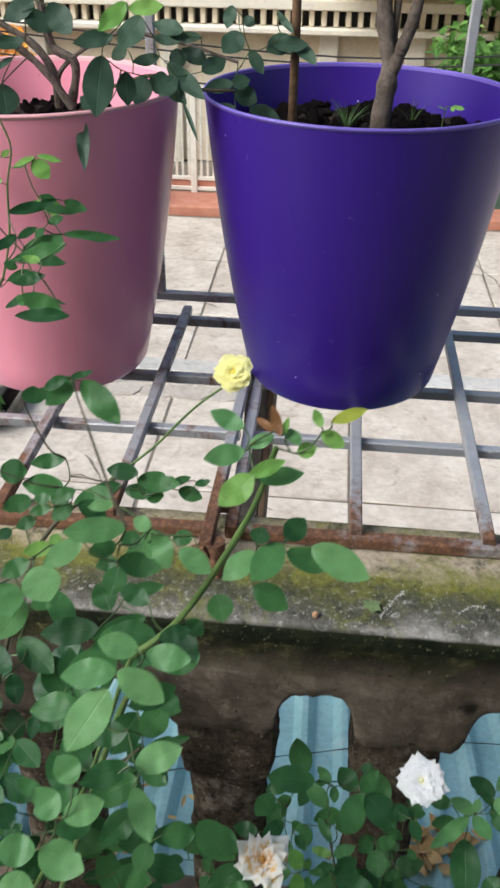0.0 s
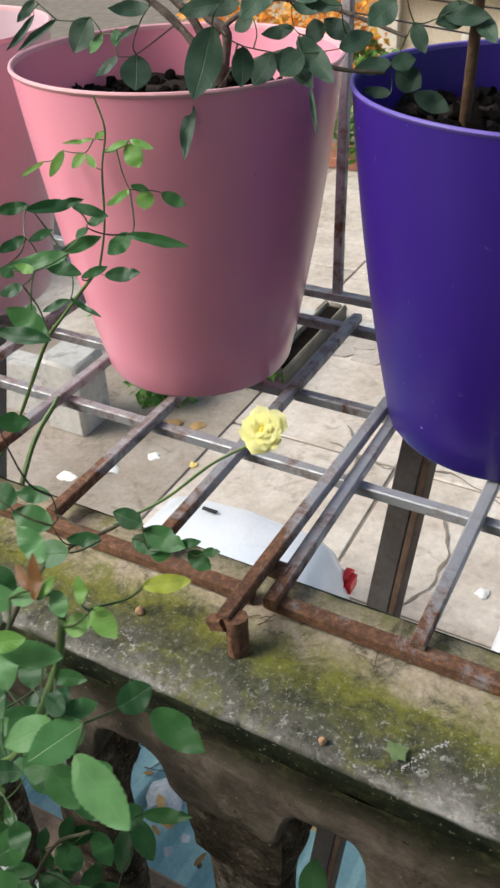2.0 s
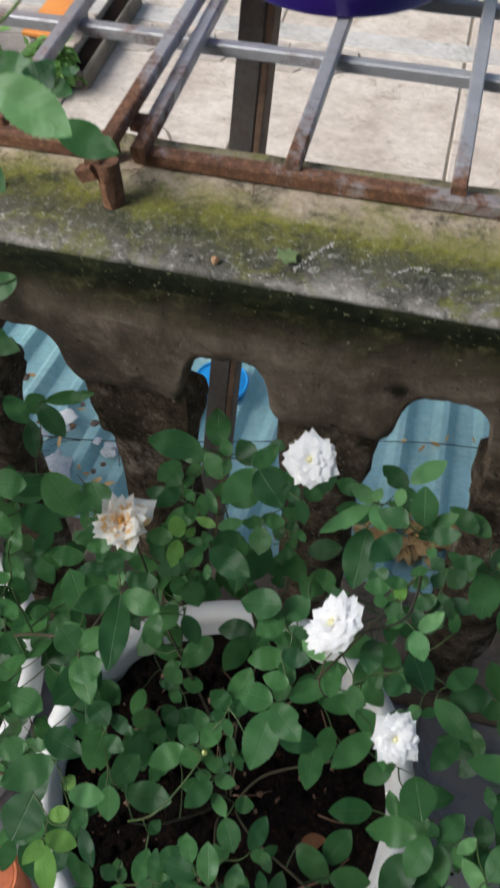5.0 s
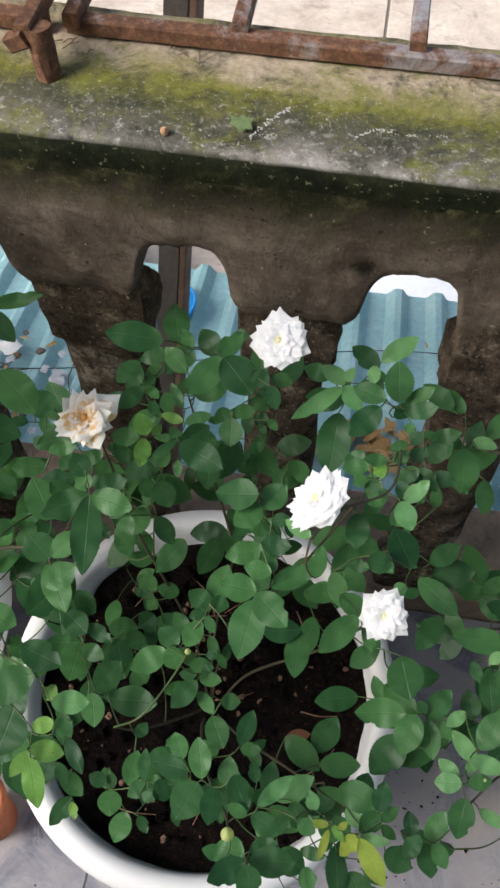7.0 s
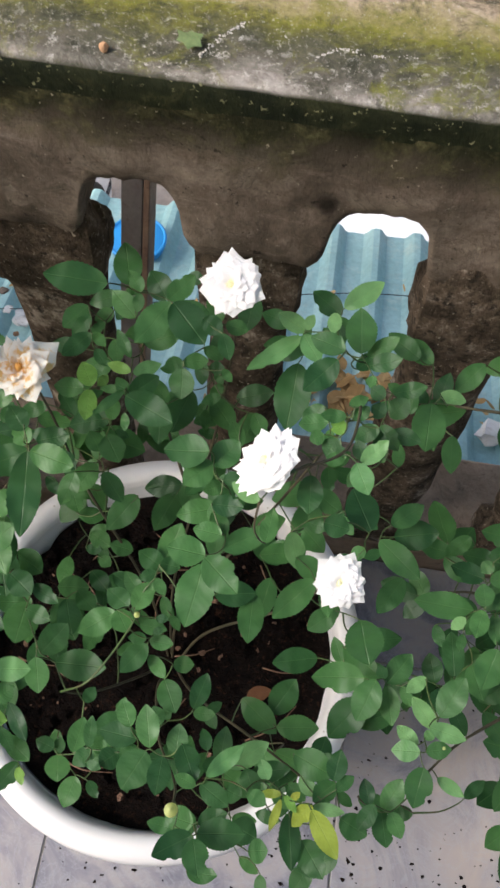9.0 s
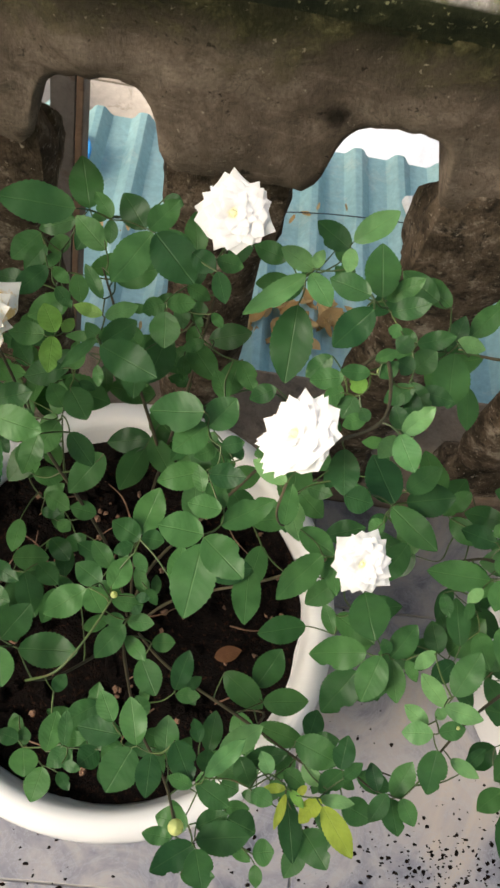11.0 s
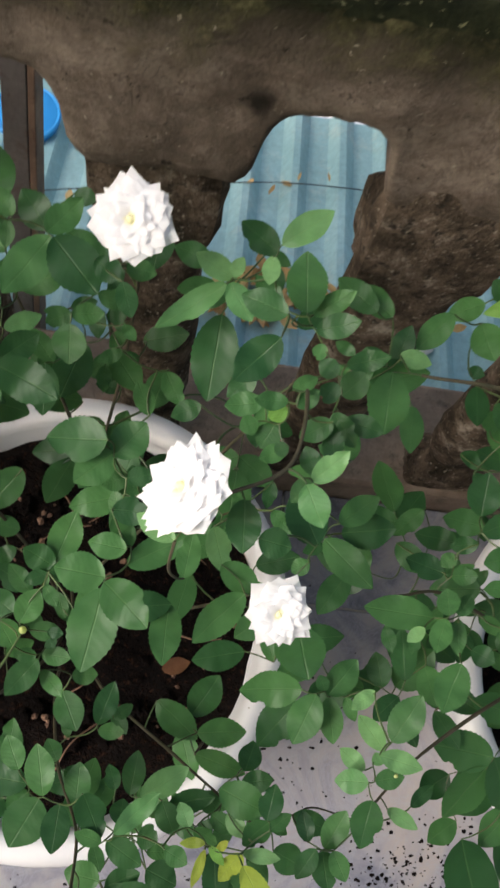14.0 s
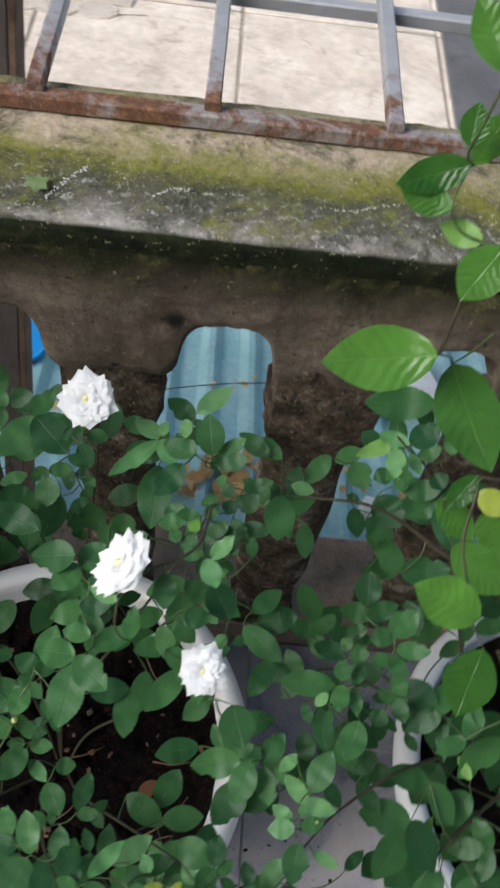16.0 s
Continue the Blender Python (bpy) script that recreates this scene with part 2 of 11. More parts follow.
def beam_mat():
    """Brown cement render, black-green with algae in a ragged band under the lip, scratched and blotched below."""
    m, N, L, P = mat("stained_render")
    tc = N.new("ShaderNodeTexCoord")
    v = tc.outputs["Object"]
    sep = N.new("ShaderNodeSeparateXYZ")
    L.new(v, sep.inputs[0])
    big = noise_tex(N, L, v, 7, 6, 0.7, 0.5)
    mid = noise_tex(N, L, v, 30, 8, 0.75, 0.4)
    fine = noise_tex(N, L, v, 140, 6, 0.75)
    c = ramp(N, L, big, (0.34, (0.055, 0.043, 0.031)), (0.48, (0.110, 0.087, 0.065)), (0.64, (0.23, 0.186, 0.144)))
    c = mix(N, L, ramp(N, L, mid, (0.50, (0, 0, 0)), (0.66, (0.6, 0.6, 0.6))), c, (0.075, 0.058, 0.042))
    stain = noise_tex(N, L, v, 14, 8, 0.75, 1.2)
    c = mix(N, L, ramp(N, L, stain, (0.56, (0, 0, 0)), (0.64, (0.7, 0.7, 0.7))), c, (0.055, 0.045, 0.032))
    c = mix(N, L, ramp(N, L, stain, (0.475, (0, 0, 0)), (0.49, (0.6, 0.6, 0.6)), (0.505, (0, 0, 0))), c, (0.05, 0.04, 0.03))
    # trowel streaks along the wall, and pale and black specks
    st = N.new("ShaderNodeVectorMath")
    st.operation = "MULTIPLY"
    st.inputs[1].default_value = (9, 9, 24)
    L.new(v, st.inputs[0])
    streak = noise_tex(N, L, st.outputs[0], 2.2, 9, 0.75, 0.3)
    c = mix(N, L, ramp(N, L, streak, (0.54, (0, 0, 0)), (0.68, (0.45, 0.45, 0.45))), c, (0.045, 0.036, 0.027))
    c = mix(N, L, ramp(N, L, streak, (0.34, (0.35, 0.35, 0.35)), (0.44, (0, 0, 0))), c, (0.30, 0.25, 0.20))
    pit = noise_tex(N, L, v, 90, 4, 0.7)
    c = mix(N, L, ramp(N, L, pit, (0.30, (0.9, 0.9, 0.9)), (0.36, (0, 0, 0))), c, (0.025, 0.02, 0.015))
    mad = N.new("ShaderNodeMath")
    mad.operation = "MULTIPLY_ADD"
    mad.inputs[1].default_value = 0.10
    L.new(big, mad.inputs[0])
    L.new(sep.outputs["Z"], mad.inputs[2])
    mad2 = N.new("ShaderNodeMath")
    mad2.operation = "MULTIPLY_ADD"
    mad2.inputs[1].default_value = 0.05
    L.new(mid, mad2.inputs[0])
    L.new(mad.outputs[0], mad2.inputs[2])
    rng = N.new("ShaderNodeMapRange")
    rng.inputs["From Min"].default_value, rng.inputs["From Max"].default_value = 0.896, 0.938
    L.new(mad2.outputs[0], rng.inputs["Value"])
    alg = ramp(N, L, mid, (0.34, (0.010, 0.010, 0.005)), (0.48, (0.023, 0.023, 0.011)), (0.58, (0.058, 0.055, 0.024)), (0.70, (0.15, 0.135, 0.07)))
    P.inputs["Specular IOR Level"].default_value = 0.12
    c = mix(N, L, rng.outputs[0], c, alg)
    spots = noise_tex(N, L, v, 210, 3, 0.6)
    c = mix(N, L, ramp(N, L, spots, (0.67, (0, 0, 0)), (0.72, (0.7, 0.7, 0.7))), c, (0.30, 0.27, 0.20))
    c = mix(N, L, 0.25, c, ramp(N, L, fine, (0.25, (0.22, 0.22, 0.22)), (0.75, (0.8, 0.8, 0.8))), "OVERLAY")
    # a small hole above the second opening, its dark inside painted as a ragged spot
    dist = N.new("ShaderNodeVectorMath")
    dist.operation = "DISTANCE"
    dist.inputs[1].default_value = (0.188, 0.604, 0.794)
    L.new(v, dist.inputs[0])
    rag = N.new("ShaderNodeMath")
    rag.operation = "MULTIPLY_ADD"
    rag.inputs[1].default_value = 0.016
    L.new(mid, rag.inputs[0])
    L.new(dist.outputs["Value"], rag.inputs[2])
    c = mix(N, L, ramp(N, L, rag.outputs[0], (0.012, (0.9, 0.9, 0.9)), (0.021, (0, 0, 0))), c, (0.012, 0.010, 0.007))
    L.new(c, P.inputs["Base Color"])
    P.inputs["Roughness"].default_value = 0.92
    add = N.new("ShaderNodeMath")
    add.operation = "ADD"
    L.new(mid, add.inputs[0])
    L.new(fine, add.inputs[1])
    bump(N, L, P, add.outputs[0], 0.5, 0.003)
    return m


def rust_mat():
    """Grey-painted steel, weathered, with rust that grows towards the rack's inner ends."""
    m, N, L, P = mat("weathered_steel")
    tc = N.new("ShaderNodeTexCoord")
    v = coords(N, L)
    geo = N.new("ShaderNodeNewGeometry")
    sep = N.new("ShaderNodeSeparateXYZ")
    L.new(geo.outputs["Position"], sep.inputs[0])
    n = noise_tex(N, L, v, 24, 9, 0.74, 0.4)
    f = noise_tex(N, L, v, 130, 7, 0.75)
    rng = N.new("ShaderNodeMapRange")
    rng.inputs["From Min"].default_value, rng.inputs["From Max"].default_value = 0.88, 0.72
    rng.inputs["To Min"].default_value, rng.inputs["To Max"].default_value = -0.06, 0.24
    L.new(sep.outputs["Y"], rng.inputs["Value"])
    add = N.new("ShaderNodeMath")
    add.operation = "ADD"
    L.new(n, add.inputs[0])
    L.new(rng.outputs[0], add.inputs[1])
    west = N.new("ShaderNodeMapRange")
    west.inputs["From Min"].default_value, west.inputs["From Max"].default_value = -0.09, -0.115
    west.inputs["To Max"].default_value = 0.07
    L.new(sep.outputs["X"], west.inputs["Value"])
    add2 = N.new("ShaderNodeMath")
    add2.operation = "ADD"
    L.new(add.outputs[0], add2.inputs[0])
    L.new(west.outputs[0], add2.inputs[1])
    # bare paint lasts better towards the far end
    east = N.new("ShaderNodeMapRange")
    east.inputs["From Min"].default_value, east.inputs["From Max"].default_value = 0.02, 0.26
    east.inputs["To Max"].default_value = -0.10
    L.new(sep.outputs["X"], east.inputs["Value"])
    add = N.new("ShaderNodeMath")
    add.operation = "ADD"
    L.new(add2.outputs[0], add.inputs[0])
    L.new(east.outputs[0], add.inputs[1])
    k = ramp(N, L, add.outputs[0], (0.47, (0, 0, 0)), (0.66, (1, 1, 1)))
    grey = mix(N, L, n, (0.24, 0.235, 0.23), (0.58, 0.60, 0.64))
    rust = ramp(N, L, f, (0.25, (0.040, 0.019, 0.011)), (0.5, (0.13, 0.062, 0.032)), (0.75, (0.33, 0.165, 0.085)))
    L.new(mix(N, L, k, grey, rust), P.inputs["Base Color"])
    L.new(ramp(N, L, k, (0, (0.42,) * 3), (1, (0.9,) * 3)), P.inputs["Roughness"])
    mm = N.new("ShaderNodeMath")
    mm.operation = "MULTIPLY_ADD"
    mm.inputs[1].default_value, mm.inputs[2].default_value = -0.35, 0.35
    L.new(k, mm.inputs[0])
    L.new(mm.outputs[0], P.inputs["Metallic"])
    bump(N, L, P, f, 0.5, 0.0015)
    return m


def pitted_mat():
    """Rough cast cement, pitted and crumbling, brown with black mould and pale grains."""
    m, N, L, P = mat("rough_cast_concrete")
    v = coords(N, L)
    big, mid = noise_tex(N, L, v, 22, 7, 0.7), noise_tex(N, L, v, 80, 6, 0.7)
    c = ramp(N, L, big, (0.34, (0.020, 0.017, 0.011)), (0.47, (0.074, 0.055, 0.037)), (0.57, (0.135, 0.104, 0.074)), (0.66, (0.34, 0.29, 0.23)), (0.75, (0.13, 0.12, 0.055)))
    c = mix(N, L, ramp(N, L, mid, (0.36, (0.9, 0.9, 0.9)), (0.47, (0, 0, 0))), c, (0.018, 0.015, 0.011))
    grain = noise_tex(N, L, v, 170, 4, 0.7)
    c = mix(N, L, ramp(N, L, grain, (0.60, (0, 0, 0)), (0.68, (0.8, 0.8, 0.8))), c, (0.36, 0.32, 0.25))
    L.new(c, P.inputs["Base Color"])
    P.inputs["Roughness"].default_value = 0.95
    P.inputs["Specular IOR Level"].default_value = 0.12
    bump(N, L, P, mid, 0.9, 0.006)
    return m


COPING = coping_mat()
BEAM = beam_mat()
BALUSTER = pitted_mat()
STEEL = rust_mat()
DARK_STEEL = patchy("dark_painted_steel", (0.105, 0.093, 0.084), (0.165, 0.15, 0.137), (0.09, 0.055, 0.035), 10, 120, 0.6, 0.3, 0.001, 0.2)
FLANGE = patchy("rust_brown_flange", (0.13, 0.085, 0.058), (0.22, 0.145, 0.095), (0.09, 0.05, 0.03), 20, 120, 0.7, 0.4, 0.001, 0.1)
PINK = plastic("pink_plastic", (0.86, 0.33, 0.43), 0.25, 0.02, (0.6, 0.25, 0.3), (0.66, 0.26, 0.33))
PALE_PINK = plastic("faded_lilac_plastic", (0.58, 0.40, 0.46), 0.4, 0.05, (0.45, 0.3, 0.34), (0.4, 0.28, 0.3))
PINK_LIP = plastic("pale_pink_lip", (0.80, 0.42, 0.45), 0.45, 0.05)
PURPLE = plastic("violet_plastic", (0.034, 0.011, 0.215), 0.34, 0.30, (0.6, 0.55, 0.8), (0.08, 0.03, 0.2))
PURPLE_LIP = plastic("pale_violet_lip", (0.15, 0.10, 0.44), 0.45, 0.05)
WHITE_POT = plastic("white_pot_plastic", (0.80, 0.80, 0.795), 0.38, 0.08, (0.5, 0.48, 0.44), (0.5, 0.46, 0.4))
SOIL = patchy("dark_potting_soil", (0.005, 0.0035, 0.003), (0.013, 0.008, 0.006), (0.085, 0.036, 0.018), 60, 170, 0.95, 1.0, 0.02, 0.0, 0.12)
DRY_SOIL = patchy("dry_crumbly_soil", (0.034, 0.025, 0.020), (0.085, 0.064, 0.051), (0.17, 0.13, 0.10), 50, 170, 0.95, 1.0, 0.02, 0.0, 0.12)
PLINTH = patchy("plinth_render", (0.20, 0.145, 0.10), (0.31, 0.235, 0.17), (0.06, 0.048, 0.035), 14, 90, 0.92, 0.7, 0.006)
BARK = patchy("grey_brown_bark", (0.08, 0.06, 0.047), (0.15, 0.12, 0.097), (0.04, 0.03, 0.024), 40, 160, 0.9, 0.9, 0.004)
WOOD = patchy("brown_bamboo", (0.10, 0.055, 0.025), (0.17, 0.10, 0.05), (0.05, 0.03, 0.015), 30, 120, 0.7, 0.4, 0.002)
STEM = patchy("green_stem", (0.07, 0.13, 0.03), (0.12, 0.19, 0.05), (0.13, 0.09, 0.045), 30, 200, 0.5, 0.2, 0.001)
TWIG = patchy("brown_twig", (0.045, 0.042, 0.02), (0.085, 0.07, 0.04), (0.04, 0.055, 0.018), 30, 200, 0.7, 0.4, 0.001)
TWIG_DRY = patchy("dry_brown_stem", (0.14, 0.075, 0.045), (0.24, 0.14, 0.09), (0.08, 0.04, 0.025), 30, 200, 0.85, 0.4, 0.001)
PETIOLE = patchy("leaf_stalk", (0.04, 0.075, 0.022), (0.075, 0.12, 0.035), (0.10, 0.05, 0.03), 30, 200, 0.5, 0.2, 0.001)
LEAF = foliage("rose_leaf", (0.016, 0.064, 0.021), (0.068, 0.182, 0.052), (0.09, 0.29, 0.04), 0.40, (0.16, 0.27, 0.09), 0.005)
LEAF_FRESH = foliage("fresh_rose_leaf", (0.085, 0.225, 0.075), (0.185, 0.37, 0.14), (0.22, 0.42, 0.08), 0.38, (0.24, 0.38, 0.12), 0.005)
LEAF_YOUNG = foliage("young_rose_leaf", (0.13, 0.30, 0.055), (0.22, 0.40, 0.09), (0.3, 0.5, 0.08))
LEAF_YELLOW = foliage("yellowing_leaf", (0.26, 0.36, 0.05), (0.40, 0.44, 0.06), (0.5, 0.5, 0.06))
LEAF_RED = foliage("bronze_shoot", (0.22, 0.10, 0.04), (0.30, 0.16, 0.06), (0.4, 0.2, 0.05))
LEAF_OLD = foliage("old_bluish_leaf", (0.022, 0.055, 0.032), (0.060, 0.11, 0.068), (0.06, 0.10, 0.04), 0.5)
LEAF_CITRUS = foliage("glossy_citrus_leaf", (0.028, 0.10, 0.016), (0.10, 0.25, 0.035), (0.22, 0.42, 0.04), 0.24, (0.22, 0.36, 0.1), 0.03)
DRY = foliage("dry_leaf", (0.38, 0.22, 0.08), (0.72, 0.50, 0.23), (0.3, 0.2, 0.1), 0.8, (0.3, 0.2, 0.1))
DEAD_LEAF = foliage("dead_brown_leaf", (0.11, 0.048, 0.022), (0.18, 0.085, 0.038), (0.1, 0.05, 0.02), 0.8, (0.2, 0.1, 0.05))
PETAL = petal_mat("white_petal", (1.0, 1.0, 0.995), (1.0, 0.98, 0.72), None, 0.34)
PETAL_OLD = petal_mat("withered_petal", (0.98, 0.96, 0.90), (0.82, 0.50, 0.15), (0.84, 0.57, 0.20), 0.55)
PETAL_CREAM = petal_mat("cream_bud", (0.93, 0.91, 0.66), (0.70, 0.76, 0.34))
PETAL_YELLOW = petal_mat("yellow_petal", (1.0, 0.97, 0.50), (1.0, 0.90, 0.20))
SHEET = patchy("teal_coated_sheet", (0.25, 0.43, 0.44), (0.33, 0.52, 0.53), (0.42, 0.53, 0.49), 4, 60, 0.42, 0.15, 0.001)
GROUND = patchy("yard_concrete", (0.42, 0.36, 0.30), (0.56, 0.50, 0.43), (0.29, 0.235, 0.18), 2.2, 14, 0.9, 0.12, 0.01, 0.0, 0.2)
JOINT = patchy("dirty_joint", (0.16, 0.13, 0.10), (0.22, 0.19, 0.15), (0.10, 0.09, 0.06), 3, 40, 0.95, 0.5, 0.01)
CAR_WHITE = patchy("white_car_paint", (0.74, 0.76, 0.79), (0.78, 0.80, 0.83), (0.68, 0.69, 0.71), 2, 40, 0.18, 0.02, 0.001)
CAR_GLASS = patchy("dark_tinted_glass", (0.012, 0.015, 0.015), (0.02, 0.028, 0.022), (0.02, 0.04, 0.02), 2, 30, 0.06, 0.0, 0.001, 0.0, 0.8)
RUBBER = patchy("black_rubber", (0.018, 0.018, 0.018), (0.03, 0.03, 0.03), (0.05, 0.045, 0.04), 12, 80, 0.85, 0.3, 0.002)
TAIL_RED = patchy("red_lamp_plastic", (0.50, 0.02, 0.02), (0.60, 0.03, 0.03), (0.4, 0.02, 0.02), 8, 40, 0.2, 0.05, 0.001)
CHROME = patchy("dull_chrome", (0.5, 0.5, 0.52), (0.6, 0.6, 0.62), (0.3, 0.3, 0.3), 8, 60, 0.25, 0.05, 0.001, 0.9)
CREAM = patchy("cream_wall_paint", (0.60, 0.52, 0.38), (0.68, 0.60, 0.46), (0.46, 0.40, 0.30), 1.2, 20, 0.85, 0.2, 0.004)
OLD_WALL = patchy("weathered_wall", (0.40, 0.38, 0.35), (0.50, 0.48, 0.45), (0.22, 0.22, 0.19), 1.4, 16, 0.9, 0.4, 0.008)
BRICK = patchy("red_brick", (0.40, 0.16, 0.10), (0.48, 0.22, 0.15), (0.28, 0.13, 0.09), 6, 60, 0.9, 0.4, 0.004)
GATE_PAINT = patchy("ivory_gate_paint", (0.62, 0.58, 0.50), (0.70, 0.66, 0.58), (0.45, 0.40, 0.33), 5, 60, 0.6, 0.1, 0.001)
ORANGE = patchy("orange_board", (0.62, 0.22, 0.04), (0.70, 0.27, 0.06), (0.45, 0.16, 0.05), 3, 40, 0.7, 0.2, 0.002)
GREEN_PANEL = patchy("dark_green_panel", (0.05, 0.10, 0.07), (0.07, 0.13, 0.09), (0.03, 0.05, 0.04), 2, 30, 0.6, 0.2, 0.002)
BLUE_LID = plastic("bright_blue_plastic", (0.03, 0.32, 0.75), 0.35, 0.05)
BLUE_BIN = plastic("dull_blue_plastic", (0.05, 0.16, 0.32), 0.5, 0.1)
TERRACOTTA = patchy("orange_terracotta", (0.45, 0.14, 0.06), (0.52, 0.18, 0.08), (0.32, 0.12, 0.07), 10, 80, 0.8, 0.3, 0.002)
HOUSE_WALL = patchy("house_wall_render", (0.55, 0.52, 0.46), (0.62, 0.59, 0.53), (0.42, 0.40, 0.35), 1.5, 30, 0.9, 0.3, 0.004)
PALE = patchy("pale_debris", (0.70, 0.68, 0.64), (0.78, 0.77, 0.74), (0.55, 0.5, 0.45), 20, 90, 0.8, 0.3, 0.002)
SCRAP = patchy("dirty_plastic_scrap", (0.38, 0.41, 0.43), (0.55, 0.57, 0.58), (0.10, 0.075, 0.05), 45, 120, 0.45, 0.3, 0.002)
STUCCO_WHITE = patchy("white_far_wall", (0.66, 0.61, 0.50), (0.73, 0.68, 0.57), (0.55, 0.52, 0.48), 1.0, 12, 0.9, 0.2, 0.005)
YELLOW_AWNING = patchy("yellow_awning", (0.66, 0.48, 0.12), (0.74, 0.56, 0.18), (0.6, 0.45, 0.2), 1.5, 14, 0.7, 0.1, 0.004)
RECESS_SHADE = patchy("painted_recess_shade", (0.02, 0.018, 0.016), (0.03, 0.027, 0.024), (0.015, 0.015, 0.013), 3, 20, 0.9, 0.2, 0.004)
FAR_LEAF = foliage("hedge_leaf", (0.06, 0.15, 0.03), (0.17, 0.32, 0.07), (0.3, 0.5, 0.08), 0.5)
FLOWER_ORANGE = patchy("orange_petals", (0.75, 0.25, 0.03), (0.8, 0.45, 0.05), (0.7, 0.1, 0.05), 9, 50, 0.7, 0.1, 0.002)


def marble_mat():
    """Glazed floor tile with grey-blue clouding and thin veins."""
    m, N, L, P = mat("marbled_tile")
    v = coords(N, L)
    a = noise_tex(N, L, v, 7, 6, 0.65, 1.2)
    b = noise_tex(N, L, v, 14, 8, 0.7, 2.5)
    c = ramp(N, L, a, (0.34, (0.13, 0.135, 0.17)), (0.45, (0.235, 0.235, 0.27)), (0.54, (0.335, 0.32, 0.33)), (0.70, (0.41, 0.365, 0.33)))
    c = mix(N, L, ramp(N, L, b, (0.47, (0, 0, 0)), (0.5, (0.45, 0.45, 0.45)), (0.53, (0, 0, 0))), c, (0.36, 0.38, 0.42))
    s = noise_tex(N, L, v, 60, 6, 0.75)
    c = mix(N, L, ramp(N, L, s, (0.6, (0, 0, 0)), (0.75, (0.4, 0.4, 0.4))), c, (0.28, 0.24, 0.2))
    L.new(c, P.inputs["Base Color"])
    P.inputs["Roughness"].default_value = 0.3
    bump(N, L, P, s, 0.08, 0.001)
    return m


TILE = marble_mat()


# ---- mesh helpers ----
def finish(me, sharp=40):
    me.polygons.foreach_set("use_smooth", [True] * len(me.polygons))
    me.set_sharp_from_angle(angle=radians(sharp))
    return me


def mesh_of(name, bm, sharp=40):
    me = bpy.data.meshes.new(name)
    bm.to_mesh(me)
    bm.free()
    return finish(me, sharp)


def part(name, shape, material, parent=None, label="", sharp=40):
    """Links a bmesh, a mesh or (verts, faces) as one mesh object under a thing or a part."""
    if isinstance(shape, tuple):
        me = bpy.data.meshes.new(name)
        me.from_pydata(shape[0], [], shape[1])
        finish(me, sharp)
    elif isinstance(shape, bmesh.types.BMesh):
        me = mesh_of(name, shape, sharp)
    else:
        me = shape
    if material is not None and not me.materials:
        me.materials.append(material)
    ob = new(name, me)
    if parent is not None:
        ob.parent = parent
    if label:
        tagged(ob, label)
    return ob


def thing(name, label, category, at=(0, 0, 0), group="", kind=""):
    ob = new(name)
    ob.location = at
    ob.empty_display_size = 0.05
    return tagged(ob, label, category, group, kind)


def box(size, at=(0, 0, 0), bevel=0.002, turn=(0, 0, 0), seg=1):
    bm = bmesh.new()
    bmesh.ops.create_cube(bm, size=1)
    bmesh.ops.scale(bm, vec=size, verts=bm.verts)
    if bevel:
        bmesh.ops.bevel(bm, geom=bm.edges[:], offset=bevel, segments=seg, affect="EDGES", clamp_overlap=True)
    bmesh.ops.transform(bm, matrix=pose(*at, *turn), verts=bm.verts)
    return bm


def lathe(profile, seg=64, at=(0, 0, 0), wobble=0.0, seed=0.0):
    """Verts and faces of a turned body from (radius, height) pairs."""
    vs, fs = [], []
    n = len(profile)
    for i in range(seg):
        a = 2 * math.pi * i / seg
        k = 1 + wobble * noise.noise((math.cos(a) * 1.3 + seed, math.sin(a) * 1.3, seed))
        for r, z in profile:
            vs.append((at[0] + r * k * math.cos(a), at[1] + r * k * math.sin(a), at[2] + z))
    for i in range(seg):
        j = (i + 1) % seg
        for q in range(n - 1):
            fs.append((i * n + q, j * n + q, j * n + q + 1, i * n + q + 1))
    return vs, fs


def tube(store, pts, r0, r1, sides=6, knobs=0.0):
    """Adds a tapered tube along pts to store = (verts, faces)."""
    vs, fs = store
    pts = [Vector(p) for p in pts]
    n = len(pts)
    start = len(vs)
    up = Vector((0.3, 0.2, 0.93))
    for i, p in enumerate(pts):
        d = (pts[min(i + 1, n - 1)] - pts[max(i - 1, 0)]).normalized()
        a = d.cross(up)
        if a.length < 1e-3:
            a = d.cross(Vector((1, 0, 0)))
        a.normalize()
        b = d.cross(a)
        r = r0 + (r1 - r0) * i / max(1, n - 1)
        if knobs:
            r *= 1 + knobs * noise.noise(p * 60)
        for k in range(sides):
            t = 2 * math.pi * k / sides
            q = p + r * (math.cos(t) * a + math.sin(t) * b)
            vs.append(tuple(q))
    for i in range(n - 1):
        for k in range(sides):
            k2 = (k + 1) % sides
            fs.append((start + i * sides + k, start + i * sides + k2, start + (i + 1) * sides + k2, start + (i + 1) * sides + k))
    fs.append(tuple(start + k for k in range(sides))[::-1])
    fs.append(tuple(start + (n - 1) * sides + k for k in range(sides)))


